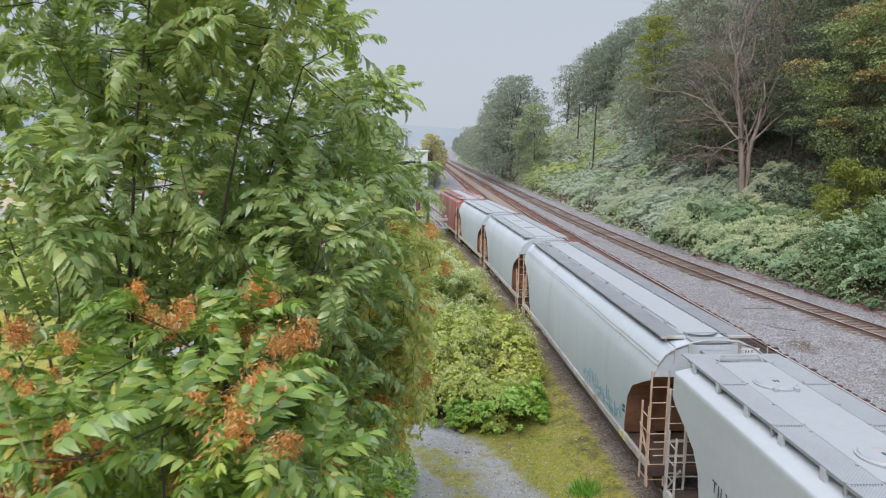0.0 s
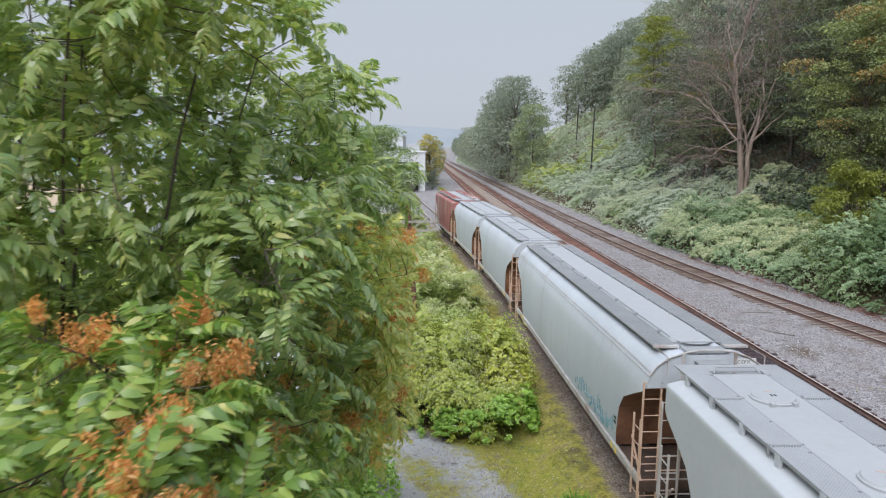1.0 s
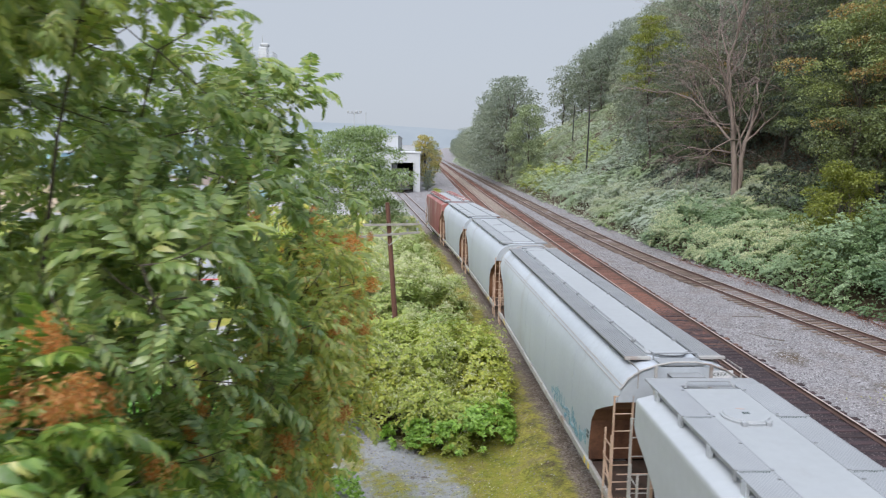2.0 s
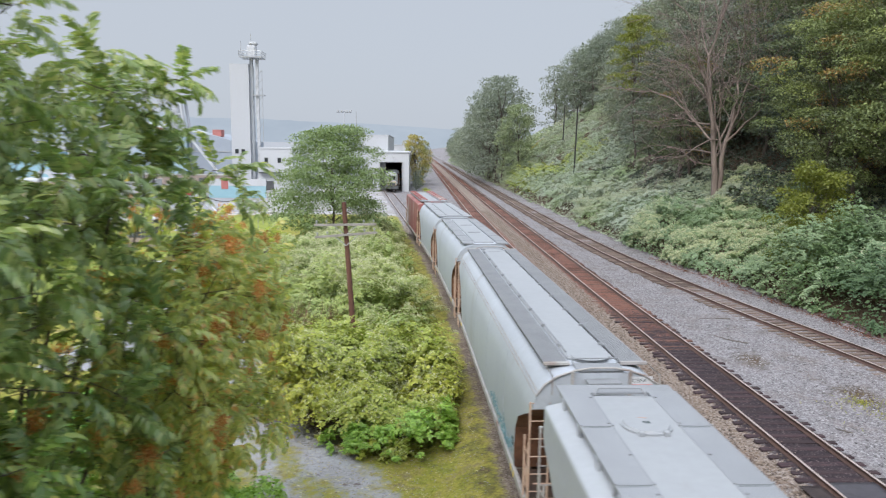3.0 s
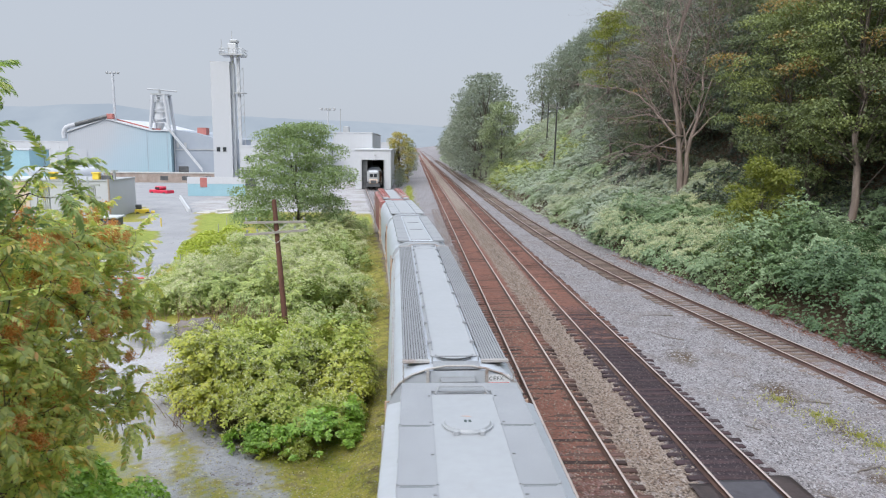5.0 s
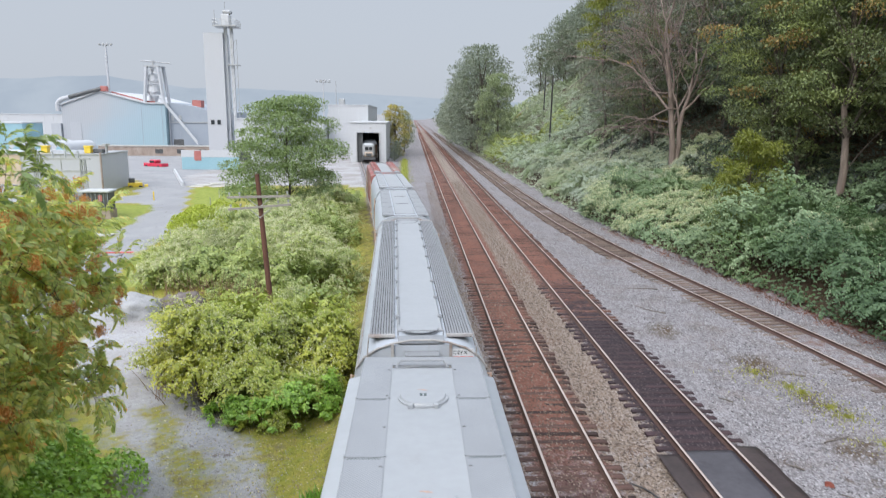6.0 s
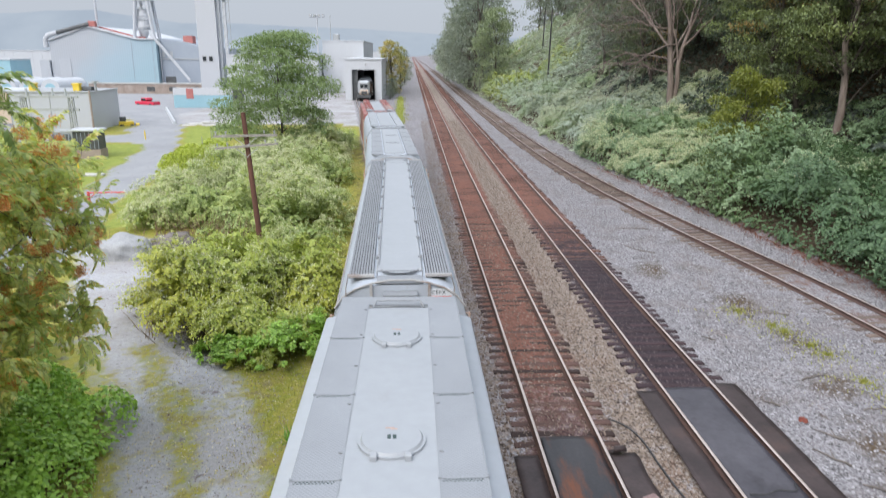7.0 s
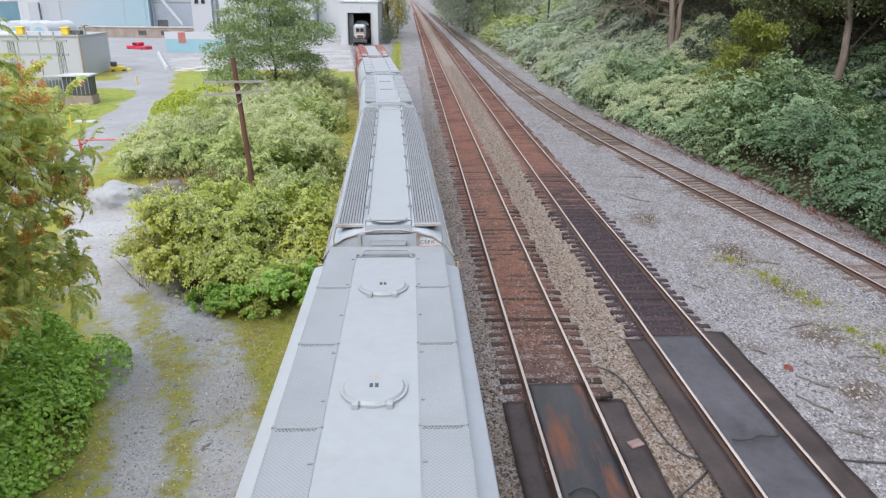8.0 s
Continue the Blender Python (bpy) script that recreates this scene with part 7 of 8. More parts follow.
broadleaf_tree("yard_tree", "airy green tree beside the knotweed and siding", 11.3, 5.6, 0.2, 58, 760, 0.2, M_BUSH_TREE, 84, 0.15, m=at(-12.7, 66.5), flat=0.5, clump=(0.16, 0.36))
broadleaf_tree("yellow_tree", "yellow-green tree beside the white loading shed", 11.5, 3.6, 0.6, 44, 150, 0.34, M_AUTUMN_TREE, 85, 0.2, m=at(-5.0, 168.0), flat=0.8)
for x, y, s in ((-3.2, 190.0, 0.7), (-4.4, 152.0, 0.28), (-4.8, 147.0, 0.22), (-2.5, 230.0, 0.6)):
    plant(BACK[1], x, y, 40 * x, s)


def bare_tree(label, x, y, h, seed):
    r = np.random.default_rng(seed)
    tree = thing("bare_tree", label, "tree", at(x, y))
    limbs, rl, twigs, rt = [], [], [], []

    def grow(p, d, length, rad, level):
        n = 6
        pts = [p]
        for _ in range(n - 1):
            d = unit(d + r.normal(0, 0.17, 3) + [0, 0, 0.05 if level < 2 else -0.01 * level])
            pts.append(pts[-1] + d * length / (n - 1))
        pts = np.array(pts)
        (limbs if level < 3 else twigs).append(pts)
        (rl if level < 3 else rt).append(np.linspace(rad, rad * 0.55, n))
        if level >= 5:
            return
        kids = (4, 4, 4, 4, 3)[level]
        for k in range(kids):
            i = n - 1 if k == 0 else int(r.integers(3 if level == 0 else 2, n))
            side = unit(np.cross(d, r.normal(0, 1, 3)))
            ang = (r.uniform(0.05, 0.25) if k == 0 else r.uniform(0.3, 0.75)) * (0.8 if level < 3 else 1.15)
            nd = unit(d * math.cos(ang) + side * math.sin(ang) + [0, 0, 0.22 if level < 2 else 0.05])
            grow(pts[i], nd, length * r.uniform(0.58, 0.9), rad * (0.66 if k == 0 else r.uniform(0.36, 0.5)), level + 1)
    # three stems rise from one foot and fan out
    for k, (dx, dy, tilt, az, rad) in enumerate(((-0.1, 0, 0.12, 3.3, 0.36), (0.35, 0.1, 0.12, 0.1, 0.30), (0.05, 0.4, 0.14, 1.8, 0.22))):
        lean = np.array([math.cos(az) * tilt, math.sin(az) * tilt, 1.0])
        t = np.linspace(0, 1, 7)[:, None]
        stem = np.array([dx, dy, -0.4]) * [0.4, 0.4, 1] + (t ** [1.7, 1.7, 1.0]) * lean * h * 0.5 + r.normal(0, 0.09, (7, 3)) * (t > 0)
        limbs.append(stem)
        rl.append(np.linspace(rad, rad * 0.42, 7))
        for j in range(4):
            i = 3 + j
            a = az + (j - 2) * 1.1 + r.uniform(-0.4, 0.4)
            out = 0.2 if j == 3 else r.uniform(0.4, 0.75)
            grow(stem[i], unit(np.array([math.cos(a) * out, math.sin(a) * out, 1.0])), h * r.uniform(0.27, 0.36), rad * 0.36, 1)
    # long low branches reach out to one side
    for az, z, ln in ((2.9, 4.6, 0.22), (3.4, 6.0, 0.26), (2.5, 7.2, 0.2), (3.0, 3.4, 0.12)):
        d0 = np.array([math.cos(az), math.sin(az), 0.3])
        grow(np.array([-0.1, 0, z]), unit(d0), h * ln, 0.085, 2)
    V, F = tubes(limbs, rl, 6)
    sheet("trunk", V, F, M_BARK_PALE, tree, True)
    V, F = tubes(twigs, rt, 3)
    sheet("twig_mass", V, F, M_TWIG, tree)["kind"] = "stuff"
    return tree


bare_tree("pale leafless tree standing among the hillside woods", 23.9, 65.4, 18.5, 91)


# ---- fallen leaves ----
def leaf_litter(label, n, sample, size, mat):
    x, y = sample(n)
    P = np.stack([x, y, ground_z(x, y) + 0.012], 1)
    D = rng.normal(0, 1, (n, 3)) * [1, 1, 0.12]
    N = rng.normal(0, 0.25, (n, 3)) + [0, 0, 1]
    V, F = leaf_mesh(P, D, N, size * rng.uniform(0.5, 1.4, n), size * 0.6)
    tagged(sheet("fallen_leaves", V, F, mat), label, "leaf litter", kind="stuff")


leaf_litter("tan and yellow leaves strewn over the dirt track", 3800, lambda n: (-2.4 - 5.6 * rng.random(n) - 0.12 * np.arange(n) / n * 20, 9 + 20 * rng.random(n)), 0.07, M_LITTER)
leaf_litter("red-brown leaf litter along the foot of the slope", 7000, lambda n: (lambda y: (foot_x(y) + rng.normal(0.0, 0.35, n), y))(18 + 40 * rng.random(n)), 0.11, M_LITTER_RED)


# ---- grass and weeds ----
def grass(label, sample, n, size, mat=None):
    x, y = sample(n)
    z = ground_z(x, y) - 0.01
    D = rng.normal(0, 0.45, (n, 3)) + [0, 0, 1.0]
    N = rng.normal(0, 1, (n, 3)) * [1, 1, 0.2]
    L = size * rng.uniform(0.4, 1.4, n)
    V, F = leaf_mesh(np.stack([x, y, z], 1), D, N, L, 0.012 + 0.08 * L, 0.1)
    tagged(sheet("grass", V, F, mat or M_GRASS), label, "grass", kind="stuff")


def tufts(cx, cy, spread, n):
    k = rng.integers(0, len(cx), n)
    return np.array(cx)[k] + rng.normal(0, spread, n), np.array(cy)[k] + rng.normal(0, spread, n)


def verge(n):
    y = 11 + 22 * rng.random(n) ** 1.2
    return train_x(y) - 2.2 - 2.3 * rng.random(n) ** 1.5, y


def verge_patch(n):
    x, y = verge(n * 3)
    k = np.nonzero(vnoise(x, y, 1.6, 66) > 0.5)[0][:n]
    return np.resize(x[k], n), np.resize(y[k], n)


grass("sparse yellow-green grass along the freight cars", verge_patch, 5000, 0.07, M_MOSS_BLADE)
grass("tall yellow-green weeds beside the far ballast", lambda n: (lambda y: (-2.1 - 0.012 * (y - 100) + rng.normal(0, 0.5, n), y))(94 + 58 * rng.random(n) ** 1.2), 2200, 0.36, M_WEED)
grass("yellow-green weeds on the pale ballast", lambda n: tufts([12.3, 12.45, 12.7, 12.85, 12.8, 12.95, 11.7, 13.4], [22.9, 22.4, 21.2, 20.5, 18.6, 17.5, 24.3, 16.4], rng.uniform(0.03, 1.0, n) ** 2.0 * 0.9, n), 2600, 0.14, M_WEED)
grass("yellow-green mossy grass strip by the dirt track", lambda n: (rng.uniform(-7.2, -3.0, n), 10.5 + 10 * rng.random(n)), 1600, 0.035, M_MOSS_BLADE)
grass("rough grass in the works yard", lambda n: (rng.uniform(-33, -27.5, n), rng.uniform(50, 63, n)), 4000, 0.16)
grass("low green plants beside the freight car steps", lambda n: tufts([-3.2, -3.4], [16.2, 16.5], 0.16, n), 260, 0.3, M_BUSH)

# ---- poles and wires ----
def utility_pole(label, x, y, z0, top, arms, r=0.13, lean=(0.0, 0.0), mat=None, arm_len=1.4):
    p = thing("utility_pole", label, "utility pole", pose(x, y, z0))
    h = top - z0
    bm = bmesh.new()
    bar(bm, (0, 0, -0.3), (lean[0], lean[1], h), r, 10, r * 0.72)
    part("post", bm, mat or M_POLE, p)
    for k, (za, half, tilt) in enumerate(arms):
        q = za / h
        ax, ay = lean[0] * q, lean[1] * q - r - 0.04
        bm = bmesh.new()
        a, b = Vector((ax - half, ay, za - tilt)), Vector((ax + half, ay, za + tilt))
        bar(bm, a, b, 0.07, 4)
        arm = part("crossarm", bm, M_ARM, p, "weathered grey crossarm")
        for s in (-0.92, -0.6, 0.6, 0.92):
            c = (a + b) / 2 + (b - a) / 2 * s
            bm = bmesh.new()
            bar(bm, c, c + Vector((0, 0, 0.16)), 0.02, 6)
            bar(bm, c + Vector((0, 0, 0.12)), c + Vector((0, 0, 0.22)), 0.045, 8)
            part("insulator", bm, M_GALV, arm)
        for s in (-1, 1):
            bm = bmesh.new()
            bar(bm, (ax, ay, za - 0.5), (ax + s * 0.55, ay, za - 0.03), 0.018, 5)
            part("brace", bm, M_GALV, arm)
    return p


gz = float(ground_z(-7.55, 32.5))
utility_pole("old brown timber pole with two crossarms in the knotweed", -7.52, 32.5, gz, 6.35, [(5.33 - gz, 1.42, 0.03), (4.86 - gz, 1.42, 0.12)], 0.14, (-0.48, 0.0))
for x, y, top in ((23.3, 122.8, 16.4), (30.0, 165.0, 19.2)):
    g = float(ground_z(x, y))
    utility_pole("slender dark utility pole on the open slope", x, y, g, top, [(top - g - 0.7, 1.2, 0.0)], 0.17, (0.25, 0.0), M_POLE_DARK)


# ---- works yard ----
GY = -0.85


def window_part(parent, x0, x1, y, z0, z1, mat=None):
    fr = part("window_frame", block(x0 - 0.08, x1 + 0.08, y - 0.06, y + 0.05, z0 - 0.08, z1 + 0.08), M_GALV, parent)
    part("pane", block(x0, x1, y - 0.075, y - 0.062, z0, z1), mat or M_GLASS, fr)
    return fr


def loading_shed():
    b = thing("loading_shed", "white loading shed with a tall open doorway over the siding", "industrial building", pose(-10, 143, 0))
    z0, z1 = GY, 7.75
    part("wall", block(-3.65, -2.35, -0.15, 0.15, z0, z1), M_WHITE_WALL, b)
    part("wall", block(2.35, 3.65, -0.15, 0.15, z0, z1), M_WHITE_WALL, b)
    part("lintel", block(-2.35, 2.35, -0.15, 0.15, 5.8, z1), M_WHITE_WALL, b)
    part("wall", block(-3.65, -3.45, 0.15, 30, z0, z1), M_WHITE_WALL, b)
    part("wall", block(3.45, 3.65, 0.15, 30, z0, z1), M_WHITE_WALL, b)
    # back wall coloured dark to paint the shade inside
    part("wall", block(-3.65, 3.65, 30, 30.2, z0, z1), M_DARK_METAL_AND_SHADE, b)
    part("roof", block(-3.85, 3.85, -0.35, 30.3, z1, z1 + 0.22), M_WHITE_WALL, b)
    part("door_leaf", block(-2.3, -1.15, 0.3, 0.4, z0, 5.75), M_DARK_METAL_AND_SHADE, b, "dark open door leaf")
    # dark sheets added over the inner walls as painted interior shade
    part("inner_shade_sheet", block(-3.42, -3.36, 0.4, 29.5, z0, z1 - 0.1), M_DARK_METAL_AND_SHADE, b)
    part("inner_shade_sheet", block(3.36, 3.42, 0.4, 29.5, z0, z1 - 0.1), M_DARK_METAL_AND_SHADE, b)
    for s in (-1, 1):
        part("door_jamb", block(s * 2.35 - 0.12, s * 2.35 + 0.12, -0.25, -0.15, z0, 5.8), M_GALV, b)
    bm = bmesh.new()
    bar(bm, (0.5, -0.1, 6.9), (0.5, -0.7, 6.8), 0.05, 6)
    bar(bm, (0.5, -0.7, 6.9), (0.5, -0.7, 6.6), 0.14, 8)
    part("wall_lamp", bm, M_GALV, b)


loading_shed()


def shunter():
    s = thing("rail_shunter", "cream and rust rail shunter inside the shed doorway", "rail vehicle", pose(-9.85, 141.3, 0, 0, 0, 5))
    part("chassis", block(-1.3, 1.3, -2.6, 2.6, 0.5, 1.1, 0.05), M_DARK_METAL_AND_SHADE, s)
    part("bonnet", block(-0.95, 0.95, -2.6, -1.0, 1.1, 2.0, 0.22), M_CREAM, s, "cream bonnet stained with rust")
    cab = part("cab", block(-1.2, 1.2, -1.0, 1.6, 1.1, 3.75, 0.4), M_GALV, s, "grey cab with rounded roof")
    for x0, x1 in ((-0.72, -0.06), (0.06, 0.72)):
        part("windscreen", block(x0, x1, -1.03, -1.005, 2.35, 3.05), M_GLASS, cab)
    part("grille", block(-0.55, 0.55, -2.63, -2.605, 1.25, 1.85), M_DARK_METAL_AND_SHADE, s)
    for sx in (-1, 1):
        bm = bmesh.new()
        bar(bm, (sx * 0.8, -2.62, 1.7), (sx * 0.8, -2.68, 1.7), 0.14, 12)
        part("headlight", bm, M_GALV, s)
        for dy in (-1.5, 1.5):
            bm = bmesh.new()
            bar(bm, (sx * 0.7, dy, 0.45), (sx * 0.85, dy, 0.45), 0.45, 18)
            part("wheel", bm, M_TRUCK, s)
    w = thing("hopper_car", "pale hopper car standing inside the loading shed", "freight car", pose(-10.4, 152.5, 0, 0, 0, 5), "string of freight cars")
    car_hull(w, 7.0, PROFILE_ROUND, M_GREY_CAR, True)
    running_boards(w, 6.7, 4.25, "plate", 0.6, 1.12)
    under_gear(w, 7.0, 3)
    car_end(w, 7.0, -1, False)


shunter()


def flat_building(name, label, x0, x1, y0, y1, z1, mat, windows=(), ribs=0.0, parapet=0.25):
    b = thing(name, label, "industrial building", pose((x0 + x1) / 2, y0, GY))
    w, d, h = (x1 - x0) / 2, y1 - y0, z1 - GY
    part("wall", block(-w, w, 0, d, -0.4, h), mat, b)
    for k in range(int(2 * w / ribs) if ribs else 0):
        x = -w + ribs * (k + 0.5)
        part("cladding_rib", block(x, x + 0.12, -0.05, 0, 0, h), mat, b)
    part("roof", block(-w - 0.12, w + 0.12, -0.12, d + 0.12, h, h + parapet), M_WHITE_WALL, b)
    for wx0, wx1, wz0, wz1 in windows:
        window_part(b, wx0, wx1, 0, wz0, wz1)
    return b


b = flat_building("warehouse", "long white warehouse behind the loading shed", -21.5, -11.8, 172, 215, 11.6, M_WHITE_WALL, ribs=1.6)
part("roof_unit", block(-2.6, -1.2, 3, 6, 12.6, 14.2, 0.1), M_GALV, b)
bm = bmesh.new()
bar(bm, (-3.4, 5, 12.5), (-3.4, 5, 18.5), 0.09, 6)
part("mast", bm, M_GALV, b)
flat_building("warehouse", "low white warehouse wing beside the shed", -34, -21.8, 165, 200, 8.3, M_WHITE_WALL, [(-3, -2, 4, 5.2), (1, 2, 4, 5.2)], ribs=1.6)
flat_building("warehouse", "far white warehouse beneath the ridge", -30, -8, 240, 280, 9.5, M_WHITE_WALL, ribs=2.5)
flat_building("warehouse", "long pale warehouse in the far yard", -140, -98, 235, 270, 8.0, M_WHITE_WALL, ribs=3)
for k in range(7):
    flat_building("warehouse", "small pale building in the distance below the ridge", -420 + 52 * k, -395 + 52 * k + 9 * (k % 3), 620 + 40 * (k % 4), 660 + 40 * (k % 4), 6 + 3 * (k % 3), M_GREY_WALL if k % 2 else M_WHITE_WALL)


def tower():
    t = thing("elevator_tower", "tall white elevator tower with a railed top platform", "industrial tower", pose(-41.0, 148, GY))
    part("shaft", block(-2.6, 1.3, 0, 5.0, -0.4, 26.4), M_TOWER, t)
    part("platform", block(-0.4, 4.2, -0.8, 3.4, 27.6, 27.85), M_GALV, t, "grey top platform")
    for x0, x1, y0, y1 in ((-0.4, 4.2, -0.8, -0.8), (-0.4, -0.4, -0.8, 3.4), (4.2, 4.2, -0.8, 3.4)):
        bm = bmesh.new()
        for z in (28.4, 28.95):
            bar(bm, (x0, y0, z), (x1, y1, z), 0.05, 5)
        for k in range(6):
            px, py = x0 + (x1 - x0) * k / 5, y0 + (y1 - y0) * k / 5
            bar(bm, (px, py, 27.8), (px, py, 28.95), 0.04, 5)
        part("railing", bm, M_GALV, t)
    head = part("elevator_head", block(0.9, 2.7, 0.6, 2.4, 27.85, 30.2, 0.2), M_WHITE_WALL, t, "white elevator head")
    part("head_hood", block(1.2, 3.0, 0.8, 2.2, 30.2, 31.0, 0.25), M_GALV, head)
    bm = bmesh.new()
    bar(bm, (1.6, 1.5, 31.0), (1.6, 1.5, 32.6), 0.06, 6)
    part("aerial", bm, M_GALV, head)
    bm = bmesh.new()
    bar(bm, (0.0, -0.6, 27.8), (0.0, -0.6, 30.8), 0.07, 6)
    part("lamp_post", bm, M_GALV, t)
    for px in (1.6, 2.8):
        part("leg_casing", block(px - 0.28, px + 0.28, 1.0, 1.7, -0.3, 27.6), M_WHITE_WALL, t, "white bucket elevator leg")
    bm = bmesh.new()
    for k in range(14):
        bar(bm, (3.9, 0.8, 1.8 * k), (3.9, 0.8, 1.8 * k + 1.8), 0.05, 5)
        bar(bm, (2.3, 0.8, 1.8 * k), (3.9, 0.8, 1.8 * k + 1.8), 0.04, 5)
    part("lattice", bm, M_GALV, t)
    part("bracket_deck", block(2.0, 4.2, 0.4, 2.2, 20.0, 20.2), M_GALV, t)
    window_part(t, -0.6, 0.1, 0, 8.0, 8.9)
    window_part(t, -1.9, -1.2, 0, 8.0, 8.9)


tower()
b = flat_building("annex", "white works annex at the foot of the tower", -37.4, -30.6, 146, 160, 8.2, M_WHITE_WALL, [(-2.4, -1.7, 6.2, 7.2), (0.3, 1.0, 6.2, 7.2)], parapet=0.3)
part("gantry", block(-3.4, 1.0, -1.2, 0, 4.0, 4.3), M_DARK_METAL_AND_SHADE, b)
# a flat dark panel on the closed wall paints the bay's inner shade
part("doorway_shade_panel", block(-3.0, -0.6, -0.06, 0.02, 0, 2.4), M_DARK_METAL_AND_SHADE, b, "loading bay with its inner shade painted as a panel")


def blue_hall():
    b = thing("blue_hall", "faded blue metal hall with a shallow gable roof", "industrial building", pose(-84, 190, GY))
    bm = bmesh.new()
    prof = [(-10, 0), (17.2, 0), (17.2, 12.7), (12.3, 12.7), (0.3, 15.7), (-9.8, 12.1)]
    lo = [bm.verts.new((x, 0, z)) for x, z in prof]
    hi = [bm.verts.new((x, 45, z)) for x, z in prof]
    bm.faces.new(lo)
    bm.faces.new(hi[::-1])
    for k in range(6):
        bm.faces.new((lo[k], hi[k], hi[(k + 1) % 6], lo[(k + 1) % 6]))
    part("wall", bm, M_BLUE_WALL, b, "faded blue cladding turning grey towards one corner")
    for (xa, za), (xb, zb) in (((-10.1, 12.1), (0.3, 15.75)), ((0.3, 15.75), (12.3, 12.75)), ((12.3, 12.75), (17.4, 12.75))):
        bm = bmesh.new()
        v = [bm.verts.new(p) for p in ((xa, -0.4, za), (xb, -0.4, zb), (xb, 45.3, zb), (xa, 45.3, za), (xa, -0.4, za + 0.3), (xb, -0.4, zb + 0.3), (xb, 45.3, zb + 0.3), (xa, 45.3, za + 0.3))]
        for q in ((0, 3, 2, 1), (4, 5, 6, 7), (0, 1, 5, 4), (1, 2, 6, 5), (2, 3, 7, 6), (3, 0, 4, 7)):
            bm.faces.new([v[i] for i in q])
        part("roof", bm, M_WHITE_WALL, b, "pale roof sheet")
    bm = bmesh.new()
    for (xa, za), (xb, zb) in (((0.6, 16.2), (11.8, 13.35)), ((11.8, 13.35), (13.6, 13.3))):
        bar(bm, (xa, 3.0, za), (xb, 3.0, zb), 0.24, 4)
    part("roof_trim", bm, M_ROOF_RED, b, "thin dull red roof trim")
    for x in (10.9, 16.2):
        part("cladding_seam", block(x, x + 0.1, -0.05, -0.004, 0, 12.6), M_SLATE_WALL, b)
    bm = bmesh.new()
    bar(bm, (-7.6, -0.2, 14.2), (1.0, -0.2, 16.5), 0.55, 12)
    part("roof_duct", bm, M_DARK_METAL_AND_SHADE, b, "fat dark duct along the roof edge")
    bm = bmesh.new()
    line = [(-10.6, 10.6), (-10.6, 12.4), (-10.1, 13.3), (-9.2, 13.8), (-7.4, 14.25)]
    for (xa, za), (xb, zb) in zip(line, line[1:]):
        bar(bm, (xa, -0.2, za), (xb, -0.2, zb), 0.62, 12)
    part("duct_bend", bm, M_TOWER, b, "white bend of the roof duct")
    part("duct_cowl", block(0.9, 2.6, -0.6, 0.6, 15.8, 17.2, 0.1), M_ROOF_RED, b, "dull red cowl at the ridge")
    part("side_door", block(-7.9, -5.0, -0.12, -0.03, 1.0, 7.8), M_GREY_WALL, b, "grey upright panel")
    part("lean_to", block(-12.6, -10.1, -0.6, 3, 0, 7.4), M_GREY_WALL, b, "narrow grey lean-to")
    part("skirting", block(-10.0, 16.0, -0.18, -0.06, 0, 0.9), M_CONCRETE, b)
    e = thing("slate_annex", "blue-grey metal annex with a dark doorway", "industrial building", pose(-64.2, 192, GY))
    bm = bmesh.new()
    prof = [(-2.5, 0), (8.9, 0), (8.9, 10.9), (4.0, 12.3), (-2.5, 13.2)]
    lo = [bm.verts.new((x, 0, z)) for x, z in prof]
    hi = [bm.verts.new((x, 40, z)) for x, z in prof]
    bm.faces.new(lo)
    bm.faces.new(hi[::-1])
    for k in range(5):
        bm.faces.new((lo[k], hi[k], hi[(k + 1) % 5], lo[(k + 1) % 5]))
    part("wall", bm, M_SLATE_WALL, e)
    # flat dark panel: the doorway's inner shade is painted on the wall
    part("doorway", block(-1.5, 1.2, -0.08, 0.05, 0.4, 3.4), M_DARK_METAL_AND_SHADE, e, "doorway with its inner shade painted as a panel")
    part("doorway", block(-1.6, 0.4, -0.08, 0.05, 4.2, 5.4), M_SLATE_WALL, e)
    for px in (-1.8, 0.2):
        part("vent_pane", block(px, px + 0.7, -0.08, 0.05, 8.4, 9.8), M_GALV, e, "small pale vent")
    part("girt", block(-2.5, 8.9, -0.2, -0.02, 7.8, 8.05), M_GALV, e)
    part("roof_vent", block(3.0, 5.4, 3, 6, 12.0, 13.9), M_ROOF_RED, e, "small red roof vent")
    for px in (-2.9, -2.2):
        bm = bmesh.new()
        bar(bm, (px, -0.4, 0), (px, -0.4, 13.2), 0.16, 8)
        part("pipe", bm, M_WHITE_WALL, e)
    bm = bmesh.new()
    a, c = Vector((-3.8, -2.5, 14.6)), Vector((5.9, -3.5, 2.5))
    for off in (-0.3, 0.3):
        bar(bm, a + Vector((0, 0, off)), c + Vector((0, 0, off)), 0.17, 6)
    for k in range(12):
        p, q = a + (c - a) * k / 12, a + (c - a) * (k + 1) / 12
        bar(bm, p + Vector((0, 0, -0.3)), q + Vector((0, 0, 0.3)), 0.08, 5)
    part("sloping_chute", bm, M_WHITE_WALL, e, "long white sloping chute")


blue_hall()


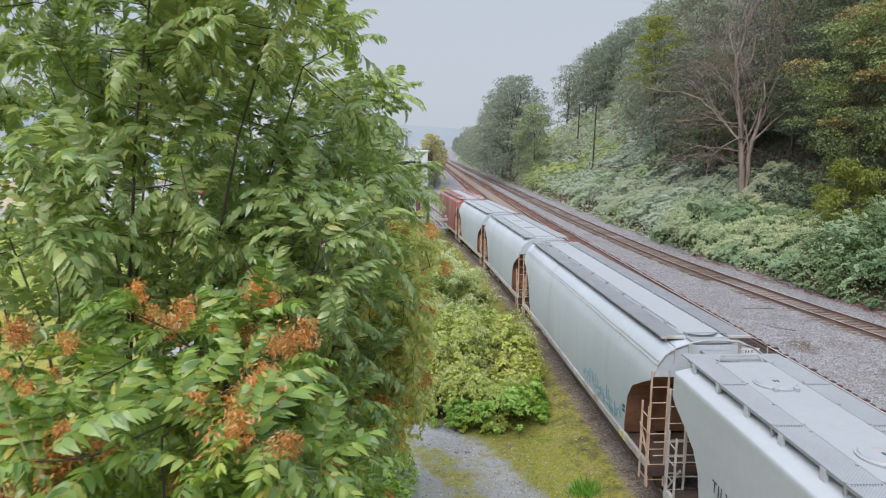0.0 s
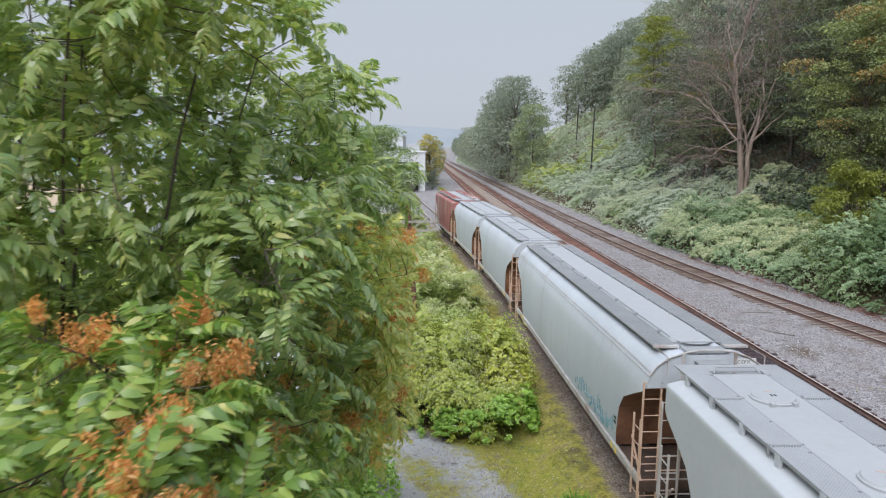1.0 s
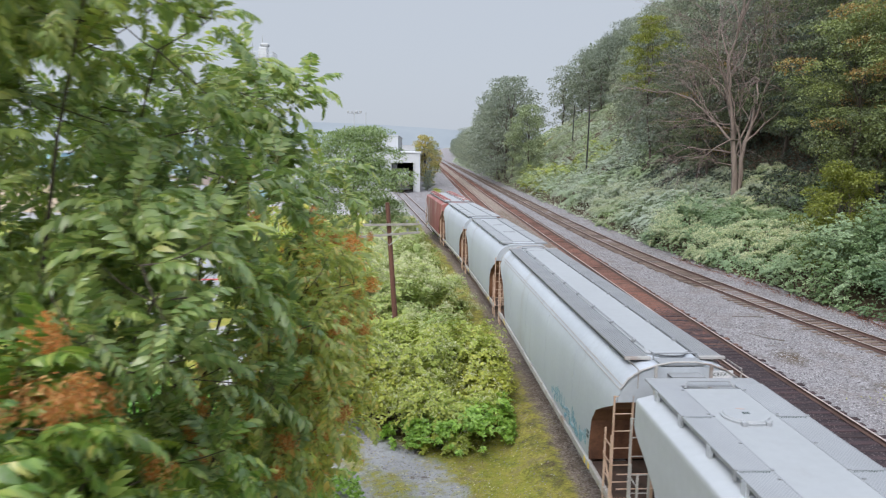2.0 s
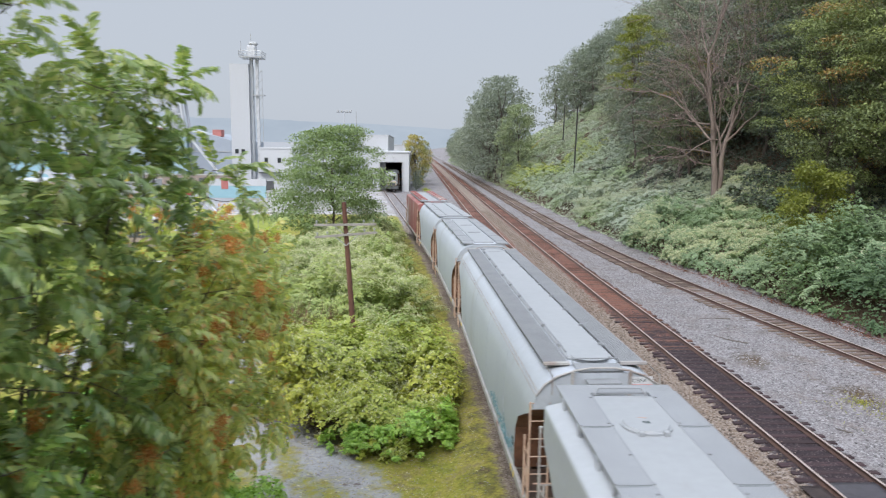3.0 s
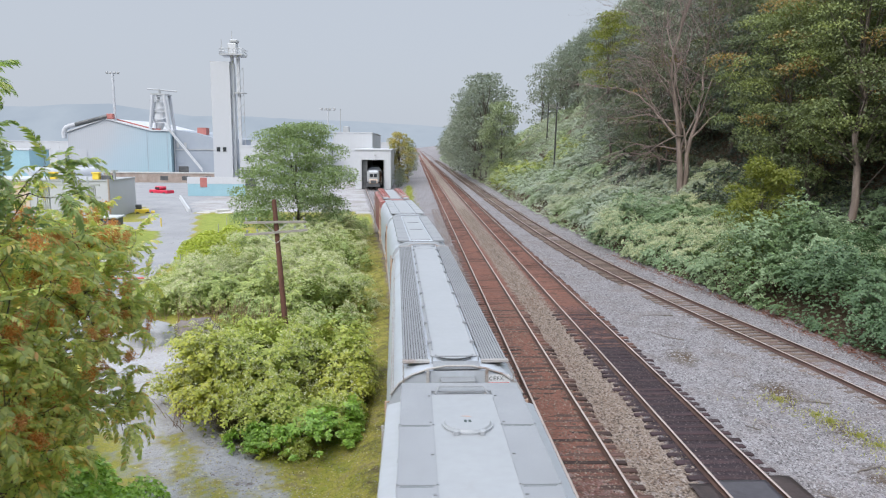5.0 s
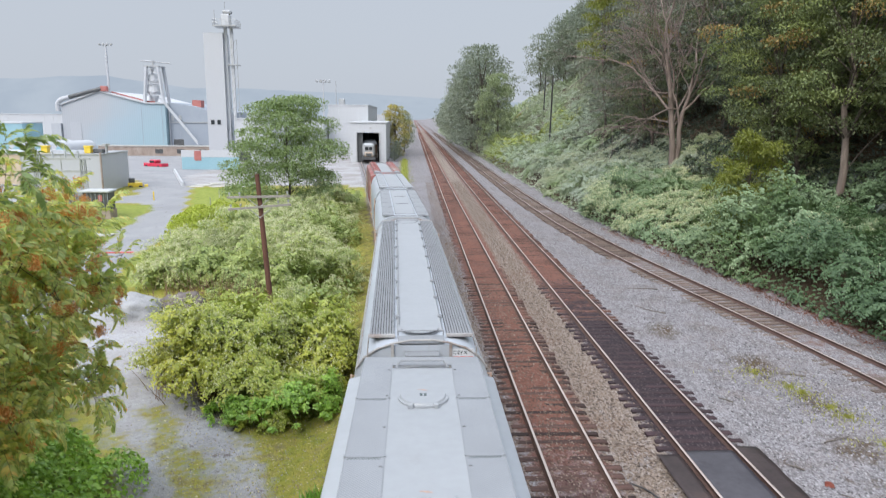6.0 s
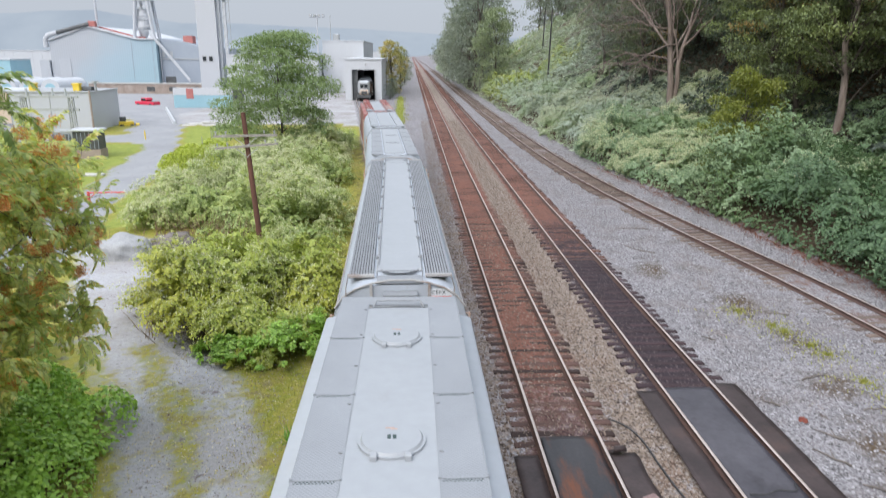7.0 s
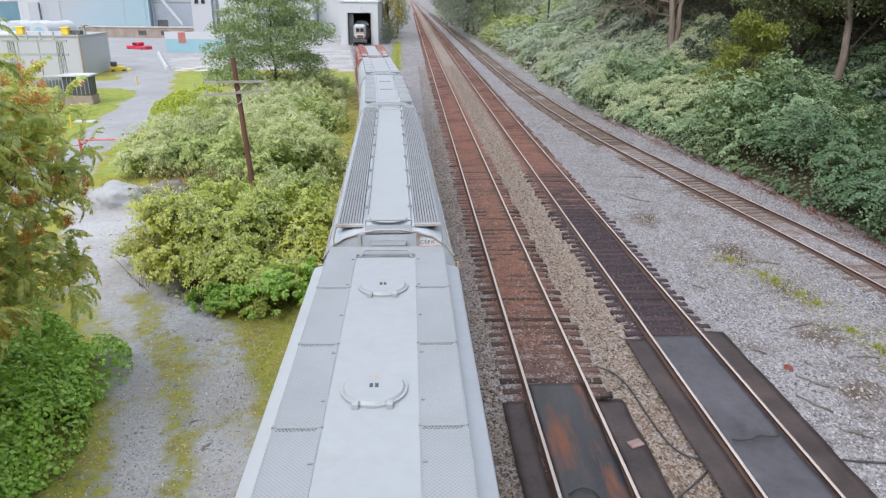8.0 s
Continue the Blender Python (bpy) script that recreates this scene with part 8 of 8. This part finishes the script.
def process_tower():
    t = thing("process_tower", "white steel process tower behind the blue hall", "industrial tower", pose(-70.2, 192, GY))
    bm = bmesh.new()
    for x0, x1 in ((-2.9, -1.5), (2.9, 1.5)):
        for y in (0, 4):
            bar(bm, (x0, y, 10), (x1, y, 22.4), 0.5, 6)
    for k in range(4):
        z = 12 + 3 * k
        bar(bm, (-2.5, 0, z), (2.3, 0, z + 1.6), 0.1, 5)
        bar(bm, (-2.4, 0, z), (2.4, 0, z), 0.12, 5)
    part("frame", bm, M_TOWER, t)
    bm = bmesh.new()
    disc(bm, -0.6, 2, 13.0, 16.0, 0.5, 16, 1.9)
    disc(bm, -0.6, 2, 16.0, 20.5, 1.9, 16, 1.4)
    part("cyclone", bm, M_WHITE_WALL, t, "white dust cyclone")
    part("top_deck", block(-2.0, 2.0, -0.4, 4.4, 22.4, 22.7), M_GALV, t)
    bm = bmesh.new()
    bar(bm, (-3.2, 1, 24.0), (4.6, 1, 23.4), 0.2, 6)
    bar(bm, (0, 1, 22.6), (0, 1, 24.0), 0.3, 8)
    part("winch_arm", bm, M_GALV, t)


process_tower()


def lamp_mast(x, y, top, label, tall=False):
    m = thing("floodlight_mast", label, "floodlight mast", pose(x, y, GY))
    h = top - GY
    bm = bmesh.new()
    bar(bm, (0, 0, 0), (0, 0, h), 0.42 if tall else 0.22, 8, 0.3 if tall else 0.15)
    part("post", bm, M_TOWER, m)
    bm = bmesh.new()
    bar(bm, (-1.7, 0, h - 0.5), (1.7, 0, h - 0.5), 0.09, 6)
    part("crossbar", bm, M_GALV, m)
    for k in (-1.5, -0.5, 0.5, 1.5):
        part("floodlight", block(k - 0.28, k + 0.28, -0.35, 0.15, h - 0.45, h + 0.05, 0.05), M_GALV, m)


lamp_mast(-81.9, 192.0, 27.4, "tall pale floodlight mast behind the blue hall", True)
lamp_mast(-22.3, 170.0, 17.5, "slim grey floodlight mast beside the warehouse")


def grey_store():
    b = thing("grey_store", "grey clad store with pale upright panels", "industrial building", pose(-43.4, 86, GY, 0, 0, 2))
    part("wall", block(-4.6, 4.6, 0, 9, -0.3, 5.0), M_TOWER, b)
    for k in range(5):
        part("panel_joint", block(-4.6 + 2.3 * k - 0.05, -4.6 + 2.3 * k + 0.05, -0.05, 0, 0, 5.0), M_GALV, b)
    part("roof", block(-4.7, 4.7, -0.1, 9.1, 5.0, 5.12), M_GALV, b)
    bm = bmesh.new()
    bar(bm, (4.8, -0.3, 0), (4.8, -0.3, 5.3), 0.12, 8)
    part("pipe", bm, M_BRICK_BASE, b, "brown downpipe at the corner")
    for px in (-46.1, -40.9):
        v = thing("yellow_hopper", "small yellow hopper on the store roof", "hopper", pose(px, 88, GY + 5.12) @ Matrix.Diagonal((0.85, 0.85, 0.85, 1)))
        part("body", block(-0.45, 0.45, -0.45, 0.45, 0, 0.85, 0.06), M_YELLOW, v)
        part("cap", block(-0.55, 0.55, -0.5, 0.5, 0.85, 1.05, 0.04), M_YELLOW, v)
    c = thing("roof_blower", "dark blower unit on the store roof", "machine", pose(-39.8, 88.4, GY + 5.12))
    part("casing", block(-0.6, 0.6, -0.4, 0.4, 0, 0.5, 0.08), M_DARK_METAL_AND_SHADE, c)
    bm = bmesh.new()
    bar(bm, (0.9, 0, 0), (0.9, 0, 1.0), 0.16, 8)
    bar(bm, (0.9, 0, 1.0), (0.9, 0, 1.15), 0.45, 10)
    part("stack", bm, M_GALV, c)


grey_store()


def switch_cabinet():
    c = thing("switch_cabinet", "dark ribbed switch cabinet on a brown masonry base", "electrical cabinet", pose(-31.0, 66.9, GY, 0, 0, 3) @ Matrix.Diagonal((0.72, 0.8, 0.85, 1)))
    part("base", block(-1.75, 1.75, 0, 2.2, -0.2, 1.0), M_BRICK_BASE, c)
    part("body", block(-1.65, 1.65, 0.1, 2.1, 1.0, 3.0, 0.04), M_DARK_METAL_AND_SHADE, c)
    for k in range(7):
        part("door_rib", block(-1.6 + 0.52 * k, -1.54 + 0.52 * k, 0.04, 0.1, 1.1, 2.9), M_SLATE_WALL, c)
    part("warning_plate", block(0.35, 0.85, 0.05, 0.09, 2.0, 2.7), M_ROOF_RED, c, "small dark red plate")
    part("roof_slab", block(-1.9, 1.9, -0.15, 2.4, 3.0, 3.2, 0.03), M_WHITE_WALL, c, "pale overhanging top slab")


switch_cabinet()


def gantry():
    g = thing("substation_gantry", "grey steel substation gantry with lattice posts", "steel gantry", pose(-34.8, 68.5, GY))
    for px in (-2.2, 2.2):
        bm = bmesh.new()
        for dx, dy in ((-0.25, -0.25), (0.25, -0.25), (0.25, 0.25), (-0.25, 0.25)):
            bar(bm, (px + dx, dy, 0), (px + dx * 0.7, dy * 0.7, 5.6), 0.06, 5)
        for k in range(6):
            bar(bm, (px - 0.25, -0.25, 0.9 * k), (px + 0.25, -0.25, 0.9 * k + 0.9), 0.035, 4)
        part("lattice_post", bm, M_GALV, g)
    for z in (4.3, 5.5):
        bm = bmesh.new()
        box(bm, -2.9, 2.9, -0.1, 0.1, z, z + 0.2)
        part("beam", bm, M_GALV, g)
    for k in range(4):
        bm = bmesh.new()
        bar(bm, (-1.8 + 1.2 * k, 0, 5.7), (-1.8 + 1.2 * k, 0, 6.4), 0.09, 8)
        part("insulator", bm, M_GREY_WALL, g)
    t = thing("transformer", "pale grey transformer with cooling fins", "transformer", pose(-34.6, 71.5, GY))
    part("tank", block(-1.3, 1.3, -0.8, 0.8, 0, 2.2, 0.06), M_GALV, t)
    for k in range(8):
        part("fin", block(-1.2 + 0.32 * k, -1.15 + 0.32 * k, -1.15, -0.8, 0.3, 1.9), M_GREY_WALL, t)


gantry()


def tank(x, y, r, ln, mat, label):
    t = thing("storage_tank", label, "tank", pose(x, y, GY))
    bm = bmesh.new()
    bar(bm, (0, 0, r + 0.8), (0, ln, r + 0.8), r, 24)
    part("shell", bm, mat, t)
    for k in (0.2, 0.8):
        part("saddle", block(-r * 0.7, r * 0.7, ln * k - 0.3, ln * k + 0.3, 0, 1.0), M_CONCRETE, t)
    bm = bmesh.new()
    bar(bm, (0, -0.1, r + 0.8), (0, 0.0, r + 0.8), r * 0.55, 20)
    part("end_ring", bm, M_TEAL_WALL, t, "blue painted tank end")


for k in range(3):
    tank(-80 + 4.2 * k, 143, 1.8, 12, M_WHITE_WALL, "white storage tank with a blue end")
flat_building("tan_store", "low tan rendered store in the works yard", -66, -47.5, 96, 104, 3.6, M_TANWALL)
flat_building("teal_store", "low store with a bright teal side", -92, -82.5, 150, 158, 7.0, M_TEAL_WALL)
flat_building("white_store", "white store beside the blue hall", -120, -97, 200, 220, 8.8, M_WHITE_WALL, ribs=2.5)

# retaining wall and ramp below the blue hall
w = thing("retaining_wall", "brown masonry retaining wall with a sloping coping", "wall", pose(-58, 165, GY), kind="structure")
part("stonework", block(-16, 10, 0, 1.0, -0.3, 2.6), M_BRICK_BASE, w)
part("coping", block(-16.1, 10.1, -0.15, 1.1, 2.6, 2.85), M_CONCRETE, w)
# thin dark plates paint the shade of three openings in the stonework
for k in range(3):
    part("opening_shade", block(-3 + 5 * k, -1.2 + 5 * k, -0.03, 0.05, 1.0, 2.0), M_DARK_METAL_AND_SHADE, w)


def low_wall():
    w = thing("teal_wall", "pale teal and white low wall beside the yard road", "wall", pose(-40.5, 124, GY))
    part("panel", block(-1.0, 9.0, 0, 0.3, 0, 2.6), M_TEAL_WALL, w)
    part("cap_band", block(-1.05, 9.05, -0.03, 0.33, 2.6, 3.8), M_WHITE_WALL, w)
    part("rust_panel", block(1.2, 2.4, -0.06, -0.03, 2.0, 3.7), M_ROOF_RED, w)
    for k in range(9):
        b = thing("road_barrier", "white concrete barrier along the yard road", "barrier", pose(-40.8 + 1.05 * k, 118 - 2.75 * k, GY, 0, 0, 21), "barriers along the road")
        bm = bmesh.new()
        v = [bm.verts.new(p) for y in (-1.35, 1.35) for p in ((-0.3, y, 0), (0.3, y, 0), (0.12, y, 0.9), (-0.12, y, 0.9))]
        for q in ((0, 1, 2, 3), (7, 6, 5, 4), (0, 4, 5, 1), (1, 5, 6, 2), (2, 6, 7, 3), (3, 7, 4, 0)):
            bm.faces.new([v[i] for i in q])
        part("block", bm, M_WHITE_WALL, b)
    for k in range(7):
        s = thing("concrete_slab", "pale concrete slab stacked beside the road", "slab", pose(-29.8 + 1.0 * k - 0.4 * (k % 2), 94.0 + 1.0 * (k % 3), GY, 0, 0, 15 * k), "slabs beside the road")
        part("slab_block", block(-0.9, 0.9, -0.7, 0.7, 0, 0.5 + 0.12 * (k % 3), 0.04), M_CONCRETE, s)


low_wall()


def pickup():
    p = thing("pickup_truck", "bright red pickup truck parked in the yard", "vehicle", pose(-48.6, 131, GY, 0, 0, 62) @ Matrix.Diagonal((0.9, 0.9, 0.9, 1)))
    body = part("body", block(-0.95, 0.95, -2.6, 2.6, 0.45, 1.15, 0.12), M_RED_TRUCK, p)
    cab = part("cab", block(-0.85, 0.85, -0.7, 1.1, 1.15, 1.85, 0.2), M_RED_TRUCK, p)
    part("window", block(-0.88, 0.88, -0.4, 0.8, 1.3, 1.7), M_GLASS, cab)
    part("cargo_bed", block(-0.8, 0.8, -2.5, -0.8, 1.1, 1.16), M_DARK_METAL_AND_SHADE, p)
    for sx in (-1, 1):
        for y in (-1.7, 1.7):
            bm = bmesh.new()
            bar(bm, (sx * 0.75, y, 0.38), (sx * 0.98, y, 0.38), 0.38, 16)
            part("wheel", bm, M_RUBBER, p)
        part("headlight", block(sx * 0.7 - 0.15, sx * 0.7 + 0.15, 2.58, 2.63, 0.75, 0.95), M_WHITE_WALL, p)


pickup()


def loader():
    p = thing("yellow_loader", "small yellow-green loader parked on grass", "vehicle", pose(-37.6, 93.5, GY, 0, 0, -70) @ Matrix.Diagonal((0.75, 0.75, 0.75, 1)))
    part("body", block(-0.7, 0.7, -1.4, 1.0, 0.5, 1.3, 0.1), M_YELLOW, p)
    part("seat_hood", block(-0.5, 0.5, -1.2, -0.2, 1.3, 2.1, 0.1), M_DARK_METAL_AND_SHADE, p)
    part("bucket", block(-0.9, 0.9, 1.3, 1.9, 0.2, 0.9, 0.05), M_YELLOW, p)
    for sx in (-1, 1):
        for y in (-0.9, 0.7):
            bm = bmesh.new()
            bar(bm, (sx * 0.65, y, 0.42), (sx * 0.95, y, 0.42), 0.42, 14)
            part("wheel", bm, M_RUBBER, p)


loader()


def barrier_gate():
    g = thing("pipe_gate", "red pipe gate across the yard road", "gate", pose(-21.8, 46.2, GY))
    bm = bmesh.new()
    bar(bm, (0.1, 0, 0.0), (0.1, 0, 0.9), 0.09, 8)
    part("post", bm, M_REDLINE, g)
    bm = bmesh.new()
    bar(bm, (0.1, 0, 0.82), (2.4, 0.1, 0.84), 0.05, 8)
    bar(bm, (0.1, 0, 0.45), (0.6, 0.05, 0.8), 0.03, 6)
    part("boom", bm, M_REDLINE, g)
    for x, y, h in ((-26.2, 54.8, 1.5), (-30.6, 80.5, 1.2)):
        b = thing("marker_post", "thin yellow marker post in the grass", "post", pose(x, y, GY))
        bm = bmesh.new()
        bar(bm, (0, 0, 0), (0, 0, h), 0.07, 8)
        part("shaft", bm, M_YELLOW, b)
    s = thing("manhole_slab", "pale slab lying in the yard grass", "slab", pose(-26.4, 57.6, GY))
    part("slab_block", block(-0.8, 0.8, -0.4, 0.4, 0, 0.14, 0.02), M_CONCRETE, s)
    for k in range(6):
        f = thing("fence_post", "thin galvanised fence post beside the road", "post", pose(-18.6 - 0.9 * k, 51 + 6.5 * k, GY), "fence posts along the road")
        bm = bmesh.new()
        bar(bm, (0, 0, 0), (0, 0, 1.7), 0.035, 6)
        part("shaft", bm, M_GALV, f)


barrier_gate()
